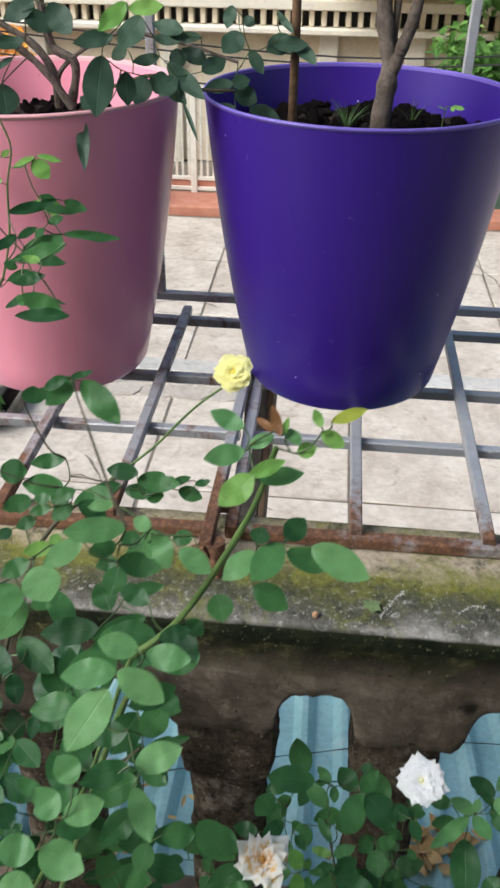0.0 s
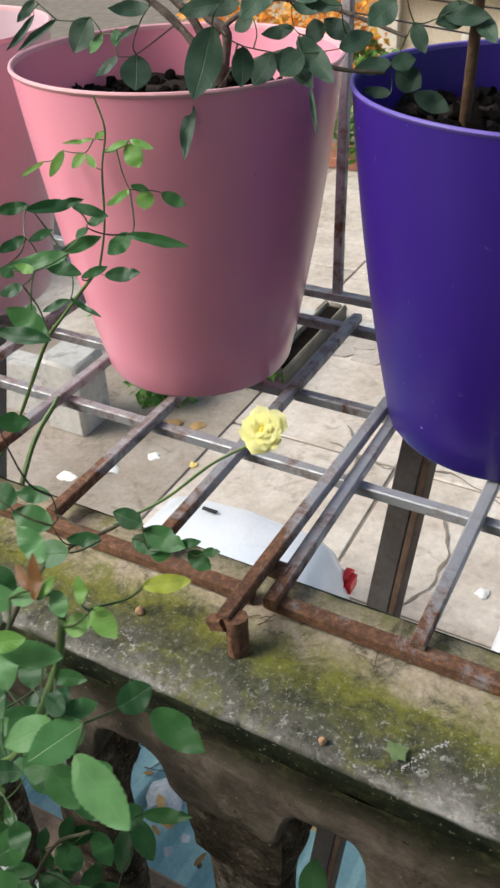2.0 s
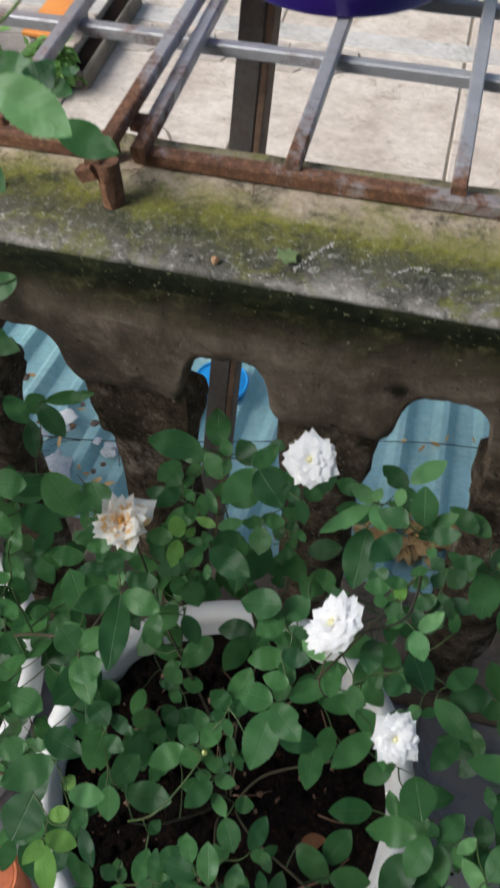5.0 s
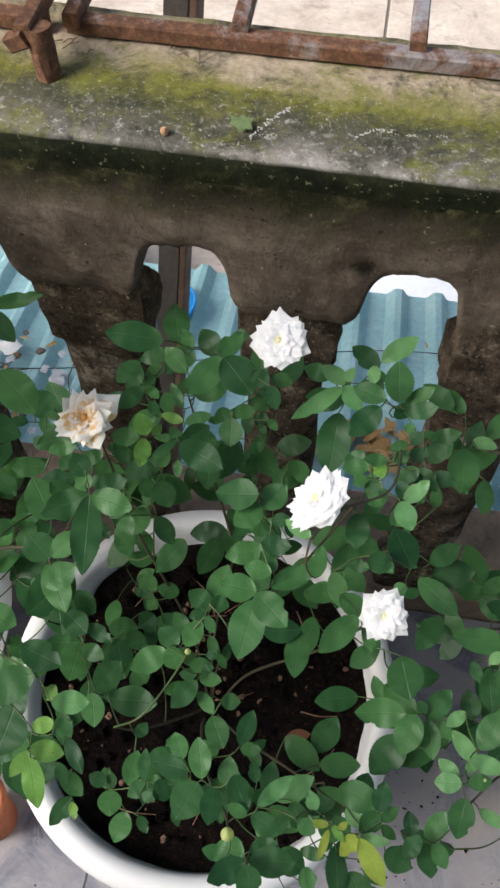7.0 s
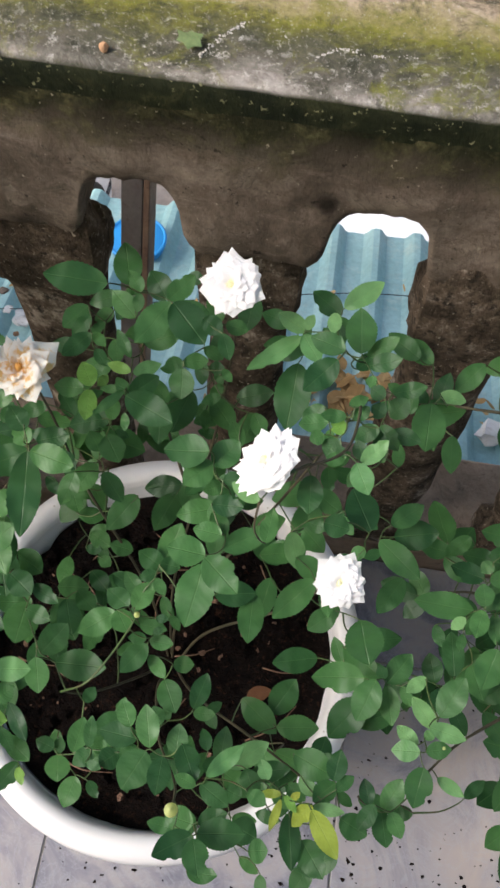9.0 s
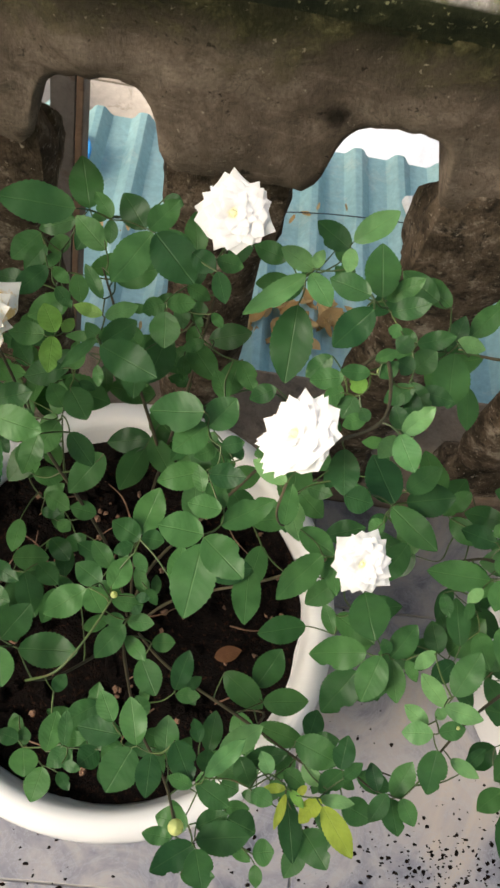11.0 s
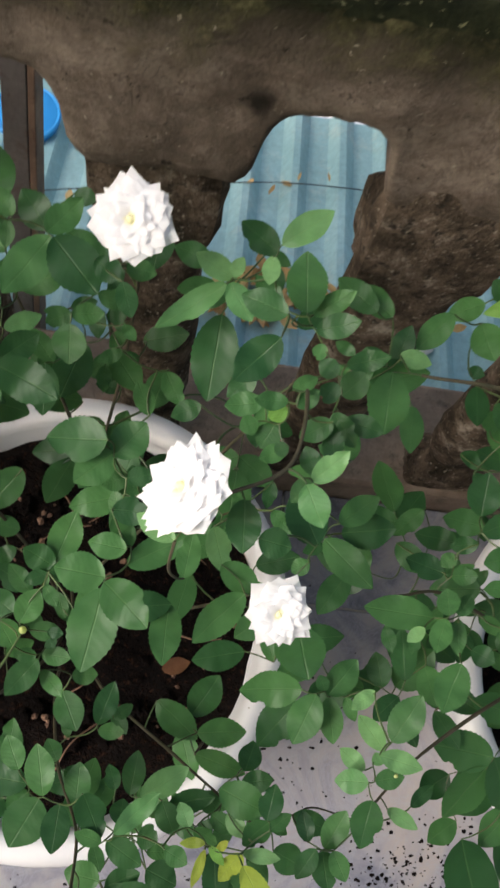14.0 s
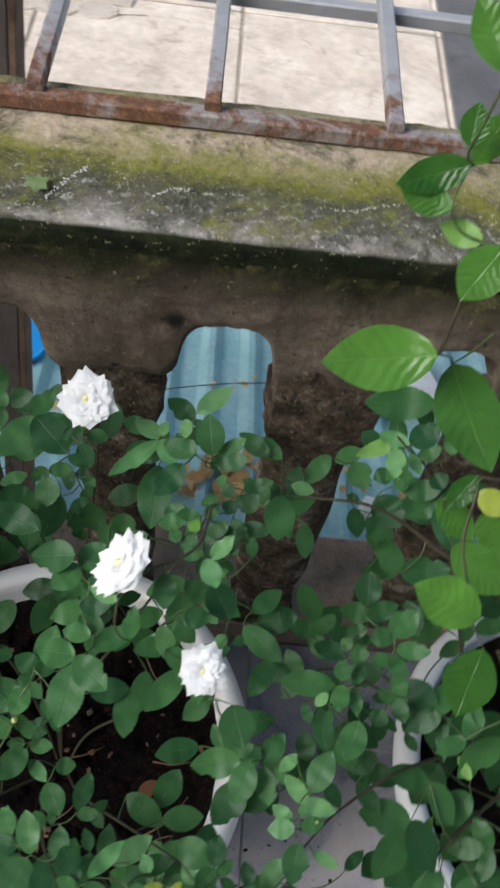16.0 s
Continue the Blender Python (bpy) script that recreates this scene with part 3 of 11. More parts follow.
def smooth_path(pts, steps=6):
    """A Catmull-Rom curve through pts."""
    P = [Vector(p) for p in pts]
    P = [2 * P[0] - P[1]] + P + [2 * P[-1] - P[-2]]
    out = []
    for i in range(1, len(P) - 2):
        for s in range(steps):
            t = s / steps
            a, b, c, d = P[i - 1], P[i], P[i + 1], P[i + 2]
            out.append(0.5 * ((2 * b) + (c - a) * t + (2 * a - 5 * b + 4 * c - d) * t * t + (3 * b - a - 3 * c + d) * t ** 3))
    out.append(P[-2])
    return out


def rough_lump(r, seed, squash=0.7, sub=2, amp=0.35):
    bm = bmesh.new()
    bmesh.ops.create_icosphere(bm, subdivisions=sub, radius=1)
    for v in bm.verts:
        k = 1 + amp * noise.noise(v.co * 1.6 + Vector((seed * 3.1, seed, -seed))) + 0.26 * noise.noise(v.co * 5 + Vector((seed, 0, 0)))
        v.co = Vector((v.co.x * r * k, v.co.y * r * k, v.co.z * r * k * squash))
    return bm


# ---- parapet wall ----
YF, YB = 0.602, 0.785          # its front and back
C0, STEP = 0.0225, 0.2145      # centre of one opening, and from opening to opening
FIRST, LAST = -7, 8
X0, X1 = C0 + (FIRST - 0.5) * STEP, C0 + (LAST + 0.5) * STEP
wall = tagged(new("wall_parapet"), "old mossy concrete balcony parapet with vase balusters", kind="structure")


def coping():
    """A slab with a rounded, chipped front lip."""
    prof = [(YF + 0.003, 0.868), (YF + 0.001, 0.884), (YF + 0.000, 0.892), (YF + 0.002, 0.8970), (YF + 0.008, 0.9000),
            (YF + 0.04, 0.9008), (YF + 0.08, 0.9010), (YF + 0.12, 0.9010), (YF + 0.16, 0.9005), (YB - 0.008, 0.899), (YB, 0.893), (YB, 0.872)]
    nx = 420
    vs, fs = [], []
    m = len(prof)
    for i in range(nx + 1):
        x = X0 + (X1 - X0) * i / nx
        for j, (y, z) in enumerate(prof):
            k = 0.0022 * noise.noise((x * 14, y * 14, 2)) + 0.0012 * noise.noise((x * 60, y * 60, 5))
            dy = (0.003 * noise.noise((x * 6, 3, 1)) + 0.0016 * noise.noise((x * 45, 8, 1))) if j < 5 else 0
            dy *= (0.0, 0.35, 0.8, 1.0, 1.0)[j] if j < 5 else 0
            vs.append((x, y + dy, z + (k if 1 < j < 10 else 0)))
    for i in range(nx):
        for j in range(m - 1):
            fs.append((i * m + j, (i + 1) * m + j, (i + 1) * m + j + 1, i * m + j + 1))
    return vs, fs


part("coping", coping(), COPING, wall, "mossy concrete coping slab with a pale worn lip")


def beam():
    """The band under the coping; its underside rises into a small arch over each opening."""
    def under(x):
        u = (x - C0) / STEP
        d = abs(u - round(u)) * STEP
        w = 0.044
        if d < w:
            return 0.738 + 0.049 * (1 - (d / w) ** 3.6) ** 0.5
        if d < w + 0.013:
            return 0.738 - 0.024 * ((d - w) / 0.013) ** 0.5
        return 0.713 - 0.002 * math.cos((d - w) * 40)
    xs = [X0 + STEP * i / 56 for i in range(56 * (LAST - FIRST + 1))]
    xs.append(X1)
    vs, fs = [], []
    rows = 16
    for x in xs:
        zb = under(x) + 0.0035 * noise.noise((x * 40, 1, 1)) + 0.0022 * noise.noise((x * 130, 4, 1))
        for y, s in ((YF + 0.002, 1), (YB - 0.004, -1)):
            for r in range(rows):
                z = 0.873 + (zb - 0.873) * r / (rows - 1)
                q = 0.0045 * noise.noise((x * 18, z * 26, y * 9)) + 0.0018 * noise.noise((x * 55, z * 70, y * 9))
                edge = (0.0, 0.0012, 0.0055)[max(0, r - rows + 3)]
                vs.append((x, y + (q + edge) * s, z))
    m = rows * 2
    for i in range(len(xs) - 1):
        a, b = i * m, (i + 1) * m
        for r in range(rows - 1):
            fs.append((a + r, a + r + 1, b + r + 1, b + r))
            fs.append((a + rows + r + 1, a + rows + r, b + rows + r, b + rows + r + 1))
        fs.append((a + rows - 1, a + m - 1, b + m - 1, b + rows - 1))
    return vs, fs


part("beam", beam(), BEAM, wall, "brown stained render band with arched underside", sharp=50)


def baluster(k):
    """A vase baluster with a blocky square capital and foot, rough cast and chipped."""
    prof = [(0.040, 0.078, 8), (0.052, 0.078, 8), (0.052, 0.125, 8), (0.045, 0.133, 5), (0.036, 0.147, 2), (0.043, 0.165, 2), (0.050, 0.205, 2), (0.055, 0.25, 2), (0.054, 0.30, 2), (0.056, 0.37, 2),
            (0.056, 0.42, 2), (0.055, 0.455, 2), (0.052, 0.48, 2.3), (0.050, 0.52, 3), (0.050, 0.56, 3), (0.051, 0.590, 4), (0.053, 0.606, 6), (0.056, 0.612, 9), (0.059, 0.618, 9), (0.061, 0.640, 9), (0.062, 0.665, 9), (0.063, 0.690, 9),
            (0.063, 0.715, 9), (0.061, 0.738, 9), (0.057, 0.752, 8), (0.048, 0.759, 8), (0.020, 0.760, 8)]
    vs, fs = [], []
    seg = 44
    n = len(prof)
    for i in range(seg):
        a = 2 * math.pi * (i + 0.5) / seg
        ca, sa = math.cos(a), math.sin(a)
        for r, z, p in prof:
            # points gathered towards the corners of the squarer levels
            q = a + (0.0 if p < 4 else 0.16 * math.sin(4 * a) * -1)
            ca, sa = math.cos(q), math.sin(q)
            rr = r / (abs(ca) ** p + abs(sa) ** p) ** (1 / p)
            rr += 0.0035 * noise.noise((ca * 2 + k, sa * 2, z * 45)) + 0.0028 * noise.noise((ca * 7, sa * 7 + k, z * 110))
            # a chip out of one upper corner
            if z > 0.70 and math.cos(a - 0.9 * k) > 0.6:
                rr -= 0.007 * (z - 0.70) / 0.06
            y = rr * 0.64 * sa
            vs.append((rr * ca, y, z - 1.4 * max(0.0, y + 0.034) * max(0.0, z - 0.62) / 0.14 * min(1.0, max(0.0, 0.5 - ca * (1 if k > 0 else -1)))))
    for i in range(seg):
        j = (i + 1) % seg
        for q in range(n - 1):
            fs.append((i * n + q, j * n + q, j * n + q + 1, i * n + q + 1))
    return vs, fs


SHIFT = {-1: (0.005, 0.96, 0.052), 0: (-0.006, 0.86, 0.066), 1: (0.0, 0.95, 0.042)}    # sideways, width, and how far back
for k in range(FIRST, LAST):
    dx, wide, back = SHIFT.get(k, (-0.008, 1.0, 0.048))
    ob = part("baluster", baluster(k), BALUSTER, wall)
    ob.location = (C0 + (k + 0.5) * STEP + dx, YF + back, -0.03 if k == 0 else 0)
    ob.scale = (wide, 1, 1)
part("plinth", box((X1 - X0, YB - YF - 0.012, 0.24), (0.5 * (X0 + X1), 0.5 * (YF + YB), -0.04), 0.006), PLINTH, wall, "stained render plinth under the balusters")
part("end_pier", box((0.2, 0.2, 1.05), (X0 - 0.1, 0.69, 0.375), 0.006), BEAM, wall)
part("end_pier", box((0.2, 0.2, 1.05), (X1 + 0.1, 0.69, 0.375), 0.006), BEAM, wall)

# ---- balcony floor, and the house behind ----
floor = part("floor", box((X1 - X0, 1.80, 0.14), (0.5 * (X0 + X1), -0.302, -0.068), 0.0), OLD_WALL)
tagged(floor, "balcony floor of pale marbled tiles with dark joints", kind="structure")
# out of view; built this tall to keep sky light off the balcony
house = part("wall_house", box((X1 - X0 + 0.4, 0.2, 8.7), (0.5 * (X0 + X1), -1.30, 1.65), 0.004), HOUSE_WALL)
tagged(house, "plain rendered house wall behind the balcony", kind="structure")

# ---- plant rack: two steel grilles side by side, cantilevered out from the coping ----
rack = thing("plant_rack", "rusty welded steel bar rack cantilevered out over the parapet", "rack", (0, 1.0, 0.9))


def bar(name, a, b, w=0.014, h=0.014, material=None, label="", parent=None):
    """A square bar from a to b."""
    a, b = Vector(a), Vector(b)
    d = b - a
    n = 10
    sec = [(-w / 2, -h / 2 + 0.0015), (-w / 2 + 0.0015, -h / 2), (w / 2 - 0.0015, -h / 2), (w / 2, -h / 2 + 0.0015),
           (w / 2, h / 2 - 0.0015), (w / 2 - 0.0015, h / 2), (-w / 2 + 0.0015, h / 2), (-w / 2, h / 2 - 0.0015)]
    m = d.to_track_quat("Y", "Z").to_matrix()
    vs, fs = [], []
    for i in range(n + 1):
        for sx, sz in sec:
            p = a + d * i / n + m @ Vector((sx, 0, sz))
            k = 0.0006 * noise.noise(p * 70)
            vs.append(tuple(p + Vector((k, k, k))))
    for i in range(n):
        for k in range(8):
            k2 = (k + 1) % 8
            fs.append((i * 8 + k, i * 8 + k2, (i + 1) * 8 + k2, (i + 1) * 8 + k))
    fs.append(tuple(range(8))[::-1])
    fs.append(tuple(n * 8 + k for k in range(8)))
    ob = part(name, (vs, fs), material or STEEL, parent or rack, label)
    if parent is None:
        ob.location = (0, -1.0, -0.9)
    return ob


ZB, ZC = 0.919, 0.905
for x in (-1.11, -0.96, -0.81, -0.657, -0.505, -0.362, -0.232, 0.055, 0.204, 0.362, 0.512, 0.662, 0.812):
    bar("bar", (x, 0.735, ZB), (x + 0.002, 1.296, ZB + 0.004))
bar("bar", (-0.1085, 0.670, ZB + 0.019), (-0.102, 1.296, ZB + 0.006), label="deeply rusted frame bar ending in a hooked tip")
bar("bar", (-0.087, 0.722, ZB), (-0.086, 1.296, ZB + 0.004))
for y in (0.941, 1.087):
    bar("cross_bar", (-1.15, y, ZC), (-0.1, y, ZC + 0.002))
    bar("cross_bar", (-0.094, y, ZC), (0.86, y, ZC + 0.002))
bar("front_rail", (-1.15, 0.715, ZC + 0.005), (-0.112, 0.734, ZC + 0.005), 0.016)
bar("front_rail", (-0.094, 0.735, ZC + 0.005), (0.86, 0.740, ZC + 0.005), 0.016)
bar("back_rail", (-1.15, 1.288, ZC), (0.86, 1.288, ZC), 0.016)
bar("outer_rail", (-1.15, 1.350, ZC + 0.018), (0.86, 1.350, ZC + 0.018), 0.016)
for x in (-0.9, -0.286, 0.187, 0.75):
    bar("upright", (x, 1.350, ZC + 0.02), (x + 0.004, 1.350, 2.05), 0.014)
stub = ([], [])
tube(stub, [(-0.0955, 0.6735, 0.898), (-0.0950, 0.6738, 0.905), (-0.0962, 0.6745, 0.914), (-0.0964, 0.6755, 0.923), (-0.0975, 0.6765, 0.931), (-0.0985, 0.6775, 0.941)], 0.0105, 0.0098, 9, 0.35)
part("foot", stub, STEEL, rack, "rust-eaten stub foot standing on the coping").location = (0, -1.0, -0.9)
bar("hook", (-0.106, 0.671, 0.935), (-0.122, 0.673, 0.927), 0.012, 0.014)
bar("tie_plate", (-0.106, 0.765, 0.922), (-0.088, 0.765, 0.922), 0.02, 0.01, label="rusty weld plate joining the two grilles")
bar("strut", (-0.139, 0.930, -0.275), (-0.099, 1.277, 0.890), 0.038, 0.030, DARK_STEEL, "thick brown-grey steel strut bracing the rack from below")
bar("strut_flange", (-0.1135, 0.931, -0.272), (-0.0735, 1.278, 0.886), 0.0115, 0.036, FLANGE, "rust-brown flange along the strut")
bar("strut", (0.80, 0.930, -0.275), (0.80, 1.277, 0.890), 0.048, 0.030, DARK_STEEL)
bar("strut", (-0.95, 0.930, -0.275), (-0.95, 1.277, 0.890), 0.048, 0.030, DARK_STEEL)


# ---- pots ----
def pot(name, label, at, r_base, r_rim, h, body_mat, lip_mat, depth, lip=0.004, flare=0.0):
    ob = thing(name, label, "plant pot", at)
    prof = [(0.0, 0.0), (r_base * 0.9, 0.0), (r_base * 0.97, 0.002), (r_base, 0.008)]
    for i in range(1, 13):
        t = i / 12
        prof.append((r_base + (r_rim - r_base) * (t + 0.10 * math.sin(math.pi * t)), 0.008 + (h - 0.008) * t))
    part("body", lathe(prof, 96), body_mat, ob)
    t = lip
    part("rim", lathe([(r_rim - t * 2, h - t * 2.2), (r_rim - t * 1.6, h), (r_rim - t * 0.6, h + t * 0.8), (r_rim + t * 0.5, h + t * 0.6), (r_rim + t * 0.9 + flare, h - t * 0.4),
                       (r_rim + t * 0.4 + flare * 0.6, h - t * 1.6), (r_rim - t * 0.5, h - t * 2.4)], 96), lip_mat, ob, "thin pale rolled rim")
    inner = [(r_rim - t * 1.7, h - t)]
    for i in range(1, 9):
        q = i / 8
        inner.append((r_rim - t * 1.7 - (r_rim - r_base) * q * (depth + 0.02) / h, h - t - (depth + 0.02) * q))
    part("inside", lathe(inner, 96), body_mat, ob)
    rs = r_rim - (r_rim - r_base) * depth / h - t
    return ob, rs


def soil_top(parent, r, z, seed, amp=0.012, material=None):
    """An uneven disc of soil."""
    vs, fs = [(0, 0, z + amp * noise.noise((0, 0, seed)))], []
    rings, seg = 16, 48
    for i in range(1, rings + 1):
        for k in range(seg):
            a = 2 * math.pi * k / seg
            x, y = r * i / rings * math.cos(a), r * i / rings * math.sin(a)
            q = amp * (noise.noise((x * 22, y * 22, seed)) + 0.7 * noise.noise((x * 60, y * 60, seed)) + 0.4 * noise.noise((x * 140, y * 140, seed)))
            vs.append((x, y, z + q))
    for k in range(seg):
        fs.append((0, 1 + k, 1 + (k + 1) % seg))
    for i in range(rings - 1):
        for k in range(seg):
            k2 = (k + 1) % seg
            fs.append((1 + i * seg + k, 1 + (i + 1) * seg + k, 1 + (i + 1) * seg + k2, 1 + i * seg + k2))
    return part("soil", (vs, fs), material or SOIL, parent, "", 60)


def clods(parent, r, z, n, seed, size=(0.006, 0.022), material=None):
    rng = random.Random(seed)
    shapes = [mesh_of("clod", rough_lump(1.0, seed + i, 0.8, 2, 0.85), 25) for i in range(4)]
    for i in range(n):
        a, d = rng.uniform(0, 6.283), r * math.sqrt(rng.random())
        s = rng.uniform(*size) if rng.random() < 0.8 else size[1]
        ob = part("clod", shapes[i % 4], material or SOIL, parent)
        ob.matrix_basis = Matrix.LocRotScale((d * math.cos(a), d * math.sin(a), z + s * 0.3), Euler((rng.uniform(-1, 1), rng.uniform(-1, 1), a)), (s, s, s))


PZ = 0.9275
purple, rs = pot("plant_pot", "glossy violet plastic pot with dry lumpy soil on the rack", (0.031, 1.118, PZ), 0.138, 0.1985, 0.389, PURPLE, PURPLE_LIP, 0.055, 0.0018)
soil_top(purple, rs, 0.388 - 0.058, 3.0, 0.022, DRY_SOIL)
clods(purple, rs * 0.92, 0.388 - 0.056, 290, 5, (0.003, 0.013), SOIL)
pink, rs2 = pot("plant_pot", "matt pink plastic pot with a pruned rose, on the rack", (-0.390, 1.103, PZ), 0.128, 0.1895, 0.389, PINK, PINK_LIP, 0.05, 0.002)
soil_top(pink, rs2, 0.388 - 0.06, 7.0, 0.01, DRY_SOIL)
clods(pink, rs2 * 0.9, 0.388 - 0.058, 190, 9, (0.002, 0.009), SOIL)
lilac, rs3 = pot("plant_pot", "faded lilac plastic pot beside the pink one on the rack", (-0.835, 1.12, PZ), 0.128, 0.1895, 0.389, PALE_PINK, PINK_LIP, 0.05, 0.002)
soil_top(lilac, rs3, 0.388 - 0.06, 9.0, 0.01)


def bowl(label, at):
    """A wide low pot with a broad rolled rim."""
    ob = thing("plant_pot", label, "plant pot", at)
    part("body", lathe([(0.0, 0.0), (0.155, 0.0), (0.163, 0.006), (0.172, 0.05), (0.186, 0.13), (0.200, 0.21), (0.209, 0.262)], 96), WHITE_POT, ob)
    part("rim", lathe([(0.207, 0.258), (0.232, 0.262), (0.240, 0.268), (0.243, 0.280), (0.240, 0.292), (0.232, 0.299), (0.224, 0.301), (0.216, 0.299), (0.211, 0.292), (0.209, 0.278)], 128, (0, 0, 0), 0.012, at[0]), WHITE_POT, ob, "broad rolled white rim", 60)
    part("inside", lathe([(0.2095, 0.285), (0.207, 0.26), (0.194, 0.22), (0.188, 0.17)], 96), WHITE_POT, ob)
    soil_top(ob, 0.206, 0.258, at[0] * 7 + 11.0, 0.014)
    return ob


wp = bowl("wide low white plastic pot holding the white rose bush", (0.076, 0.354, 0.006))
clods(wp, 0.198, 0.259, 290, 13, (0.002, 0.0075))
clods(wp, 0.190, 0.262, 90, 17, (0.0012, 0.0038), TWIG_DRY)
rt = random.Random(23)
for _ in range(16):
    a, d, L_ = rt.uniform(0, 6.283), 0.17 * math.sqrt(rt.random()), rt.uniform(0.03, 0.08)
    b, st = rt.uniform(0, 6.283), ([], [])
    x, y = d * math.cos(a), d * math.sin(a)
    tube(st, smooth_path([(x - 0.5 * L_ * math.cos(b), y - 0.5 * L_ * math.sin(b), 0.263), (x, y, 0.268 + rt.uniform(0, 0.006)), (x + 0.5 * L_ * math.cos(b + 0.4), y + 0.5 * L_ * math.sin(b + 0.4), 0.264)], 4), 0.0011, 0.0006, 5)
    part("dry_stem", st, TWIG_DRY, wp, "dry brown bit of stem on the soil")
bowl("wide low white plastic pot under the citrus shrub", (0.742, 0.352, 0.006))
bowl("wide low white plastic pot under the tall yellow rose", (-0.432, 0.364, 0.006))

# ---- corrugated roof sheet below the rack ----
def sheet_z(y):
    return -0.25 - 0.193 * (y - 0.79)


def corrugated():
    per = 0.108
    one = [(0.0, 0.0), (0.34, 0.0), (0.40, 0.005), (0.50, 0.022), (0.56, 0.026), (0.70, 0.026), (0.76, 0.022), (0.86, 0.005), (0.92, 0.0)]
    xs = [(-2.2 + (k + u) * per, h) for k in range(41) for u, h in one]
    ys = [0.787, 1.0, 1.25, 1.5, 1.68]
    vs, fs = [], []
    for side in (0, 1):
        for x, h in xs:
            for y in ys:
                sag = 0.004 * noise.noise((x * 2, y * 2, 1))
                vs.append((x, y + 0.006 * noise.noise((x * 3, 0, 4)), sheet_z(y) + h + sag - 0.0012 * side))
    n, m = len(xs), len(ys)
    for i in range(n - 1):
        for j in range(m - 1):
            a = i * m + j
            fs.append((a, a + m, a + m + 1, a + 1))
            b = a + n * m
            fs.append((b, b + 1, b + m + 1, b + m))
        a = i * m + m - 1
        fs.append((a, a + m, a + m + n * m, a + n * m))
    return vs, fs


roof = part("roof_sheet", corrugated(), SHEET, None, sharp=30)
tagged(roof, "faded teal corrugated metal awning strewn with dry leaves", "roof sheet")
support = part("roof_bracket", box((4.4, 0.04, 0.05), (0.0, 0.81, -0.29), 0.003), DARK_STEEL)
tagged(support, "dark steel angle carrying the awning sheet along the wall", "bracket")
slab = part("slab_edge", box((X1 - X0, 0.08, 0.30), (0.5 * (X0 + X1), 0.74, -0.31), 0.004), HOUSE_WALL)
tagged(slab, "rendered edge of the balcony slab", kind="structure")

lid = thing("bucket", "bright blue plastic bucket lid lying on the awning sheet", "bucket", (-0.248, 1.474, sheet_z(1.474) + 0.026))
part("body", lathe([(0.0, 0.0), (0.062, 0.0), (0.066, 0.004), (0.070, 0.028), (0.070, 0.030), (0.068, 0.031), (0.0, 0.031)], 40), BLUE_LID, lid)
part("rim", lathe([(0.067, 0.024), (0.073, 0.024), (0.074, 0.032), (0.071, 0.035), (0.066, 0.033)], 40), BLUE_LID, lid)

cable_pts = smooth_path([(x, y, sheet_z(y) + 0.029) for x, y in ((-2.0, 1.0), (-1.0, 1.13), (-0.5, 1.19), (0.0, 1.33), (0.42, 1.43), (1.0, 1.42), (2.0, 1.3))], 14)
store = ([], [])
tube(store, cable_pts, 0.0013, 0.0013, 5)
tagged(part("cable", store, RUBBER), "thin black cable lying across the awning", "cable")

# ---- yard ----
MUD = patchy("muddy_ground", (0.25, 0.205, 0.16), (0.34, 0.29, 0.24), (0.15, 0.125, 0.09), 1.8, 24, 0.9, 0.5, 0.01)
OLD_STONE = patchy("old_paving_stone", (0.36, 0.315, 0.265), (0.45, 0.40, 0.35), (0.26, 0.22, 0.18), 3, 30, 0.9, 0.5, 0.008)
YARD = -2.70
ground = part("ground", box((160, 170, 0.3), (0, 60, YARD - 0.15 - 0.012), 0.0), JOINT)
tagged(ground, "yard of pale cracked concrete slabs with dirty joints", kind="structure")


def slab_mesh(w, d, seed):
    bm = box((w, d, 0.05), (0, 0, -0.025), 0.008)
    for v in bm.verts:
        v.co.x += 0.015 * noise.noise((seed, v.co.y * 2, 1.0)) if abs(v.co.x) > w / 2 - 0.02 else 0
        v.co.y += 0.015 * noise.noise((seed, v.co.x * 2, 7.0)) if abs(v.co.y) > d / 2 - 0.02 else 0
    return mesh_of("paving_slab", bm)


rows_y = [1.0, 2.5, 4.0, 5.5, 7.35, 8.9, 10.6, 12.3]
SLAB_W = 1.75
rng = random.Random(4)
for r in range(len(rows_y) - 1):
    d = rows_y[r + 1] - rows_y[r]
    meshes = [slab_mesh(SLAB_W - 0.022, d - 0.022, r * 5 + i) for i in range(2)]
    for c in range(-6, 6):
        ob = part("paving_slab", meshes[c % 2], GROUND, ground)
        off = 0.0 if r % 2 else 0.0
        ob.location = (0.33 + (c + 0.5) * SLAB_W + off, 0.5 * (rows_y[r] + rows_y[r + 1]), YARD + rng.uniform(-0.004, 0.004))


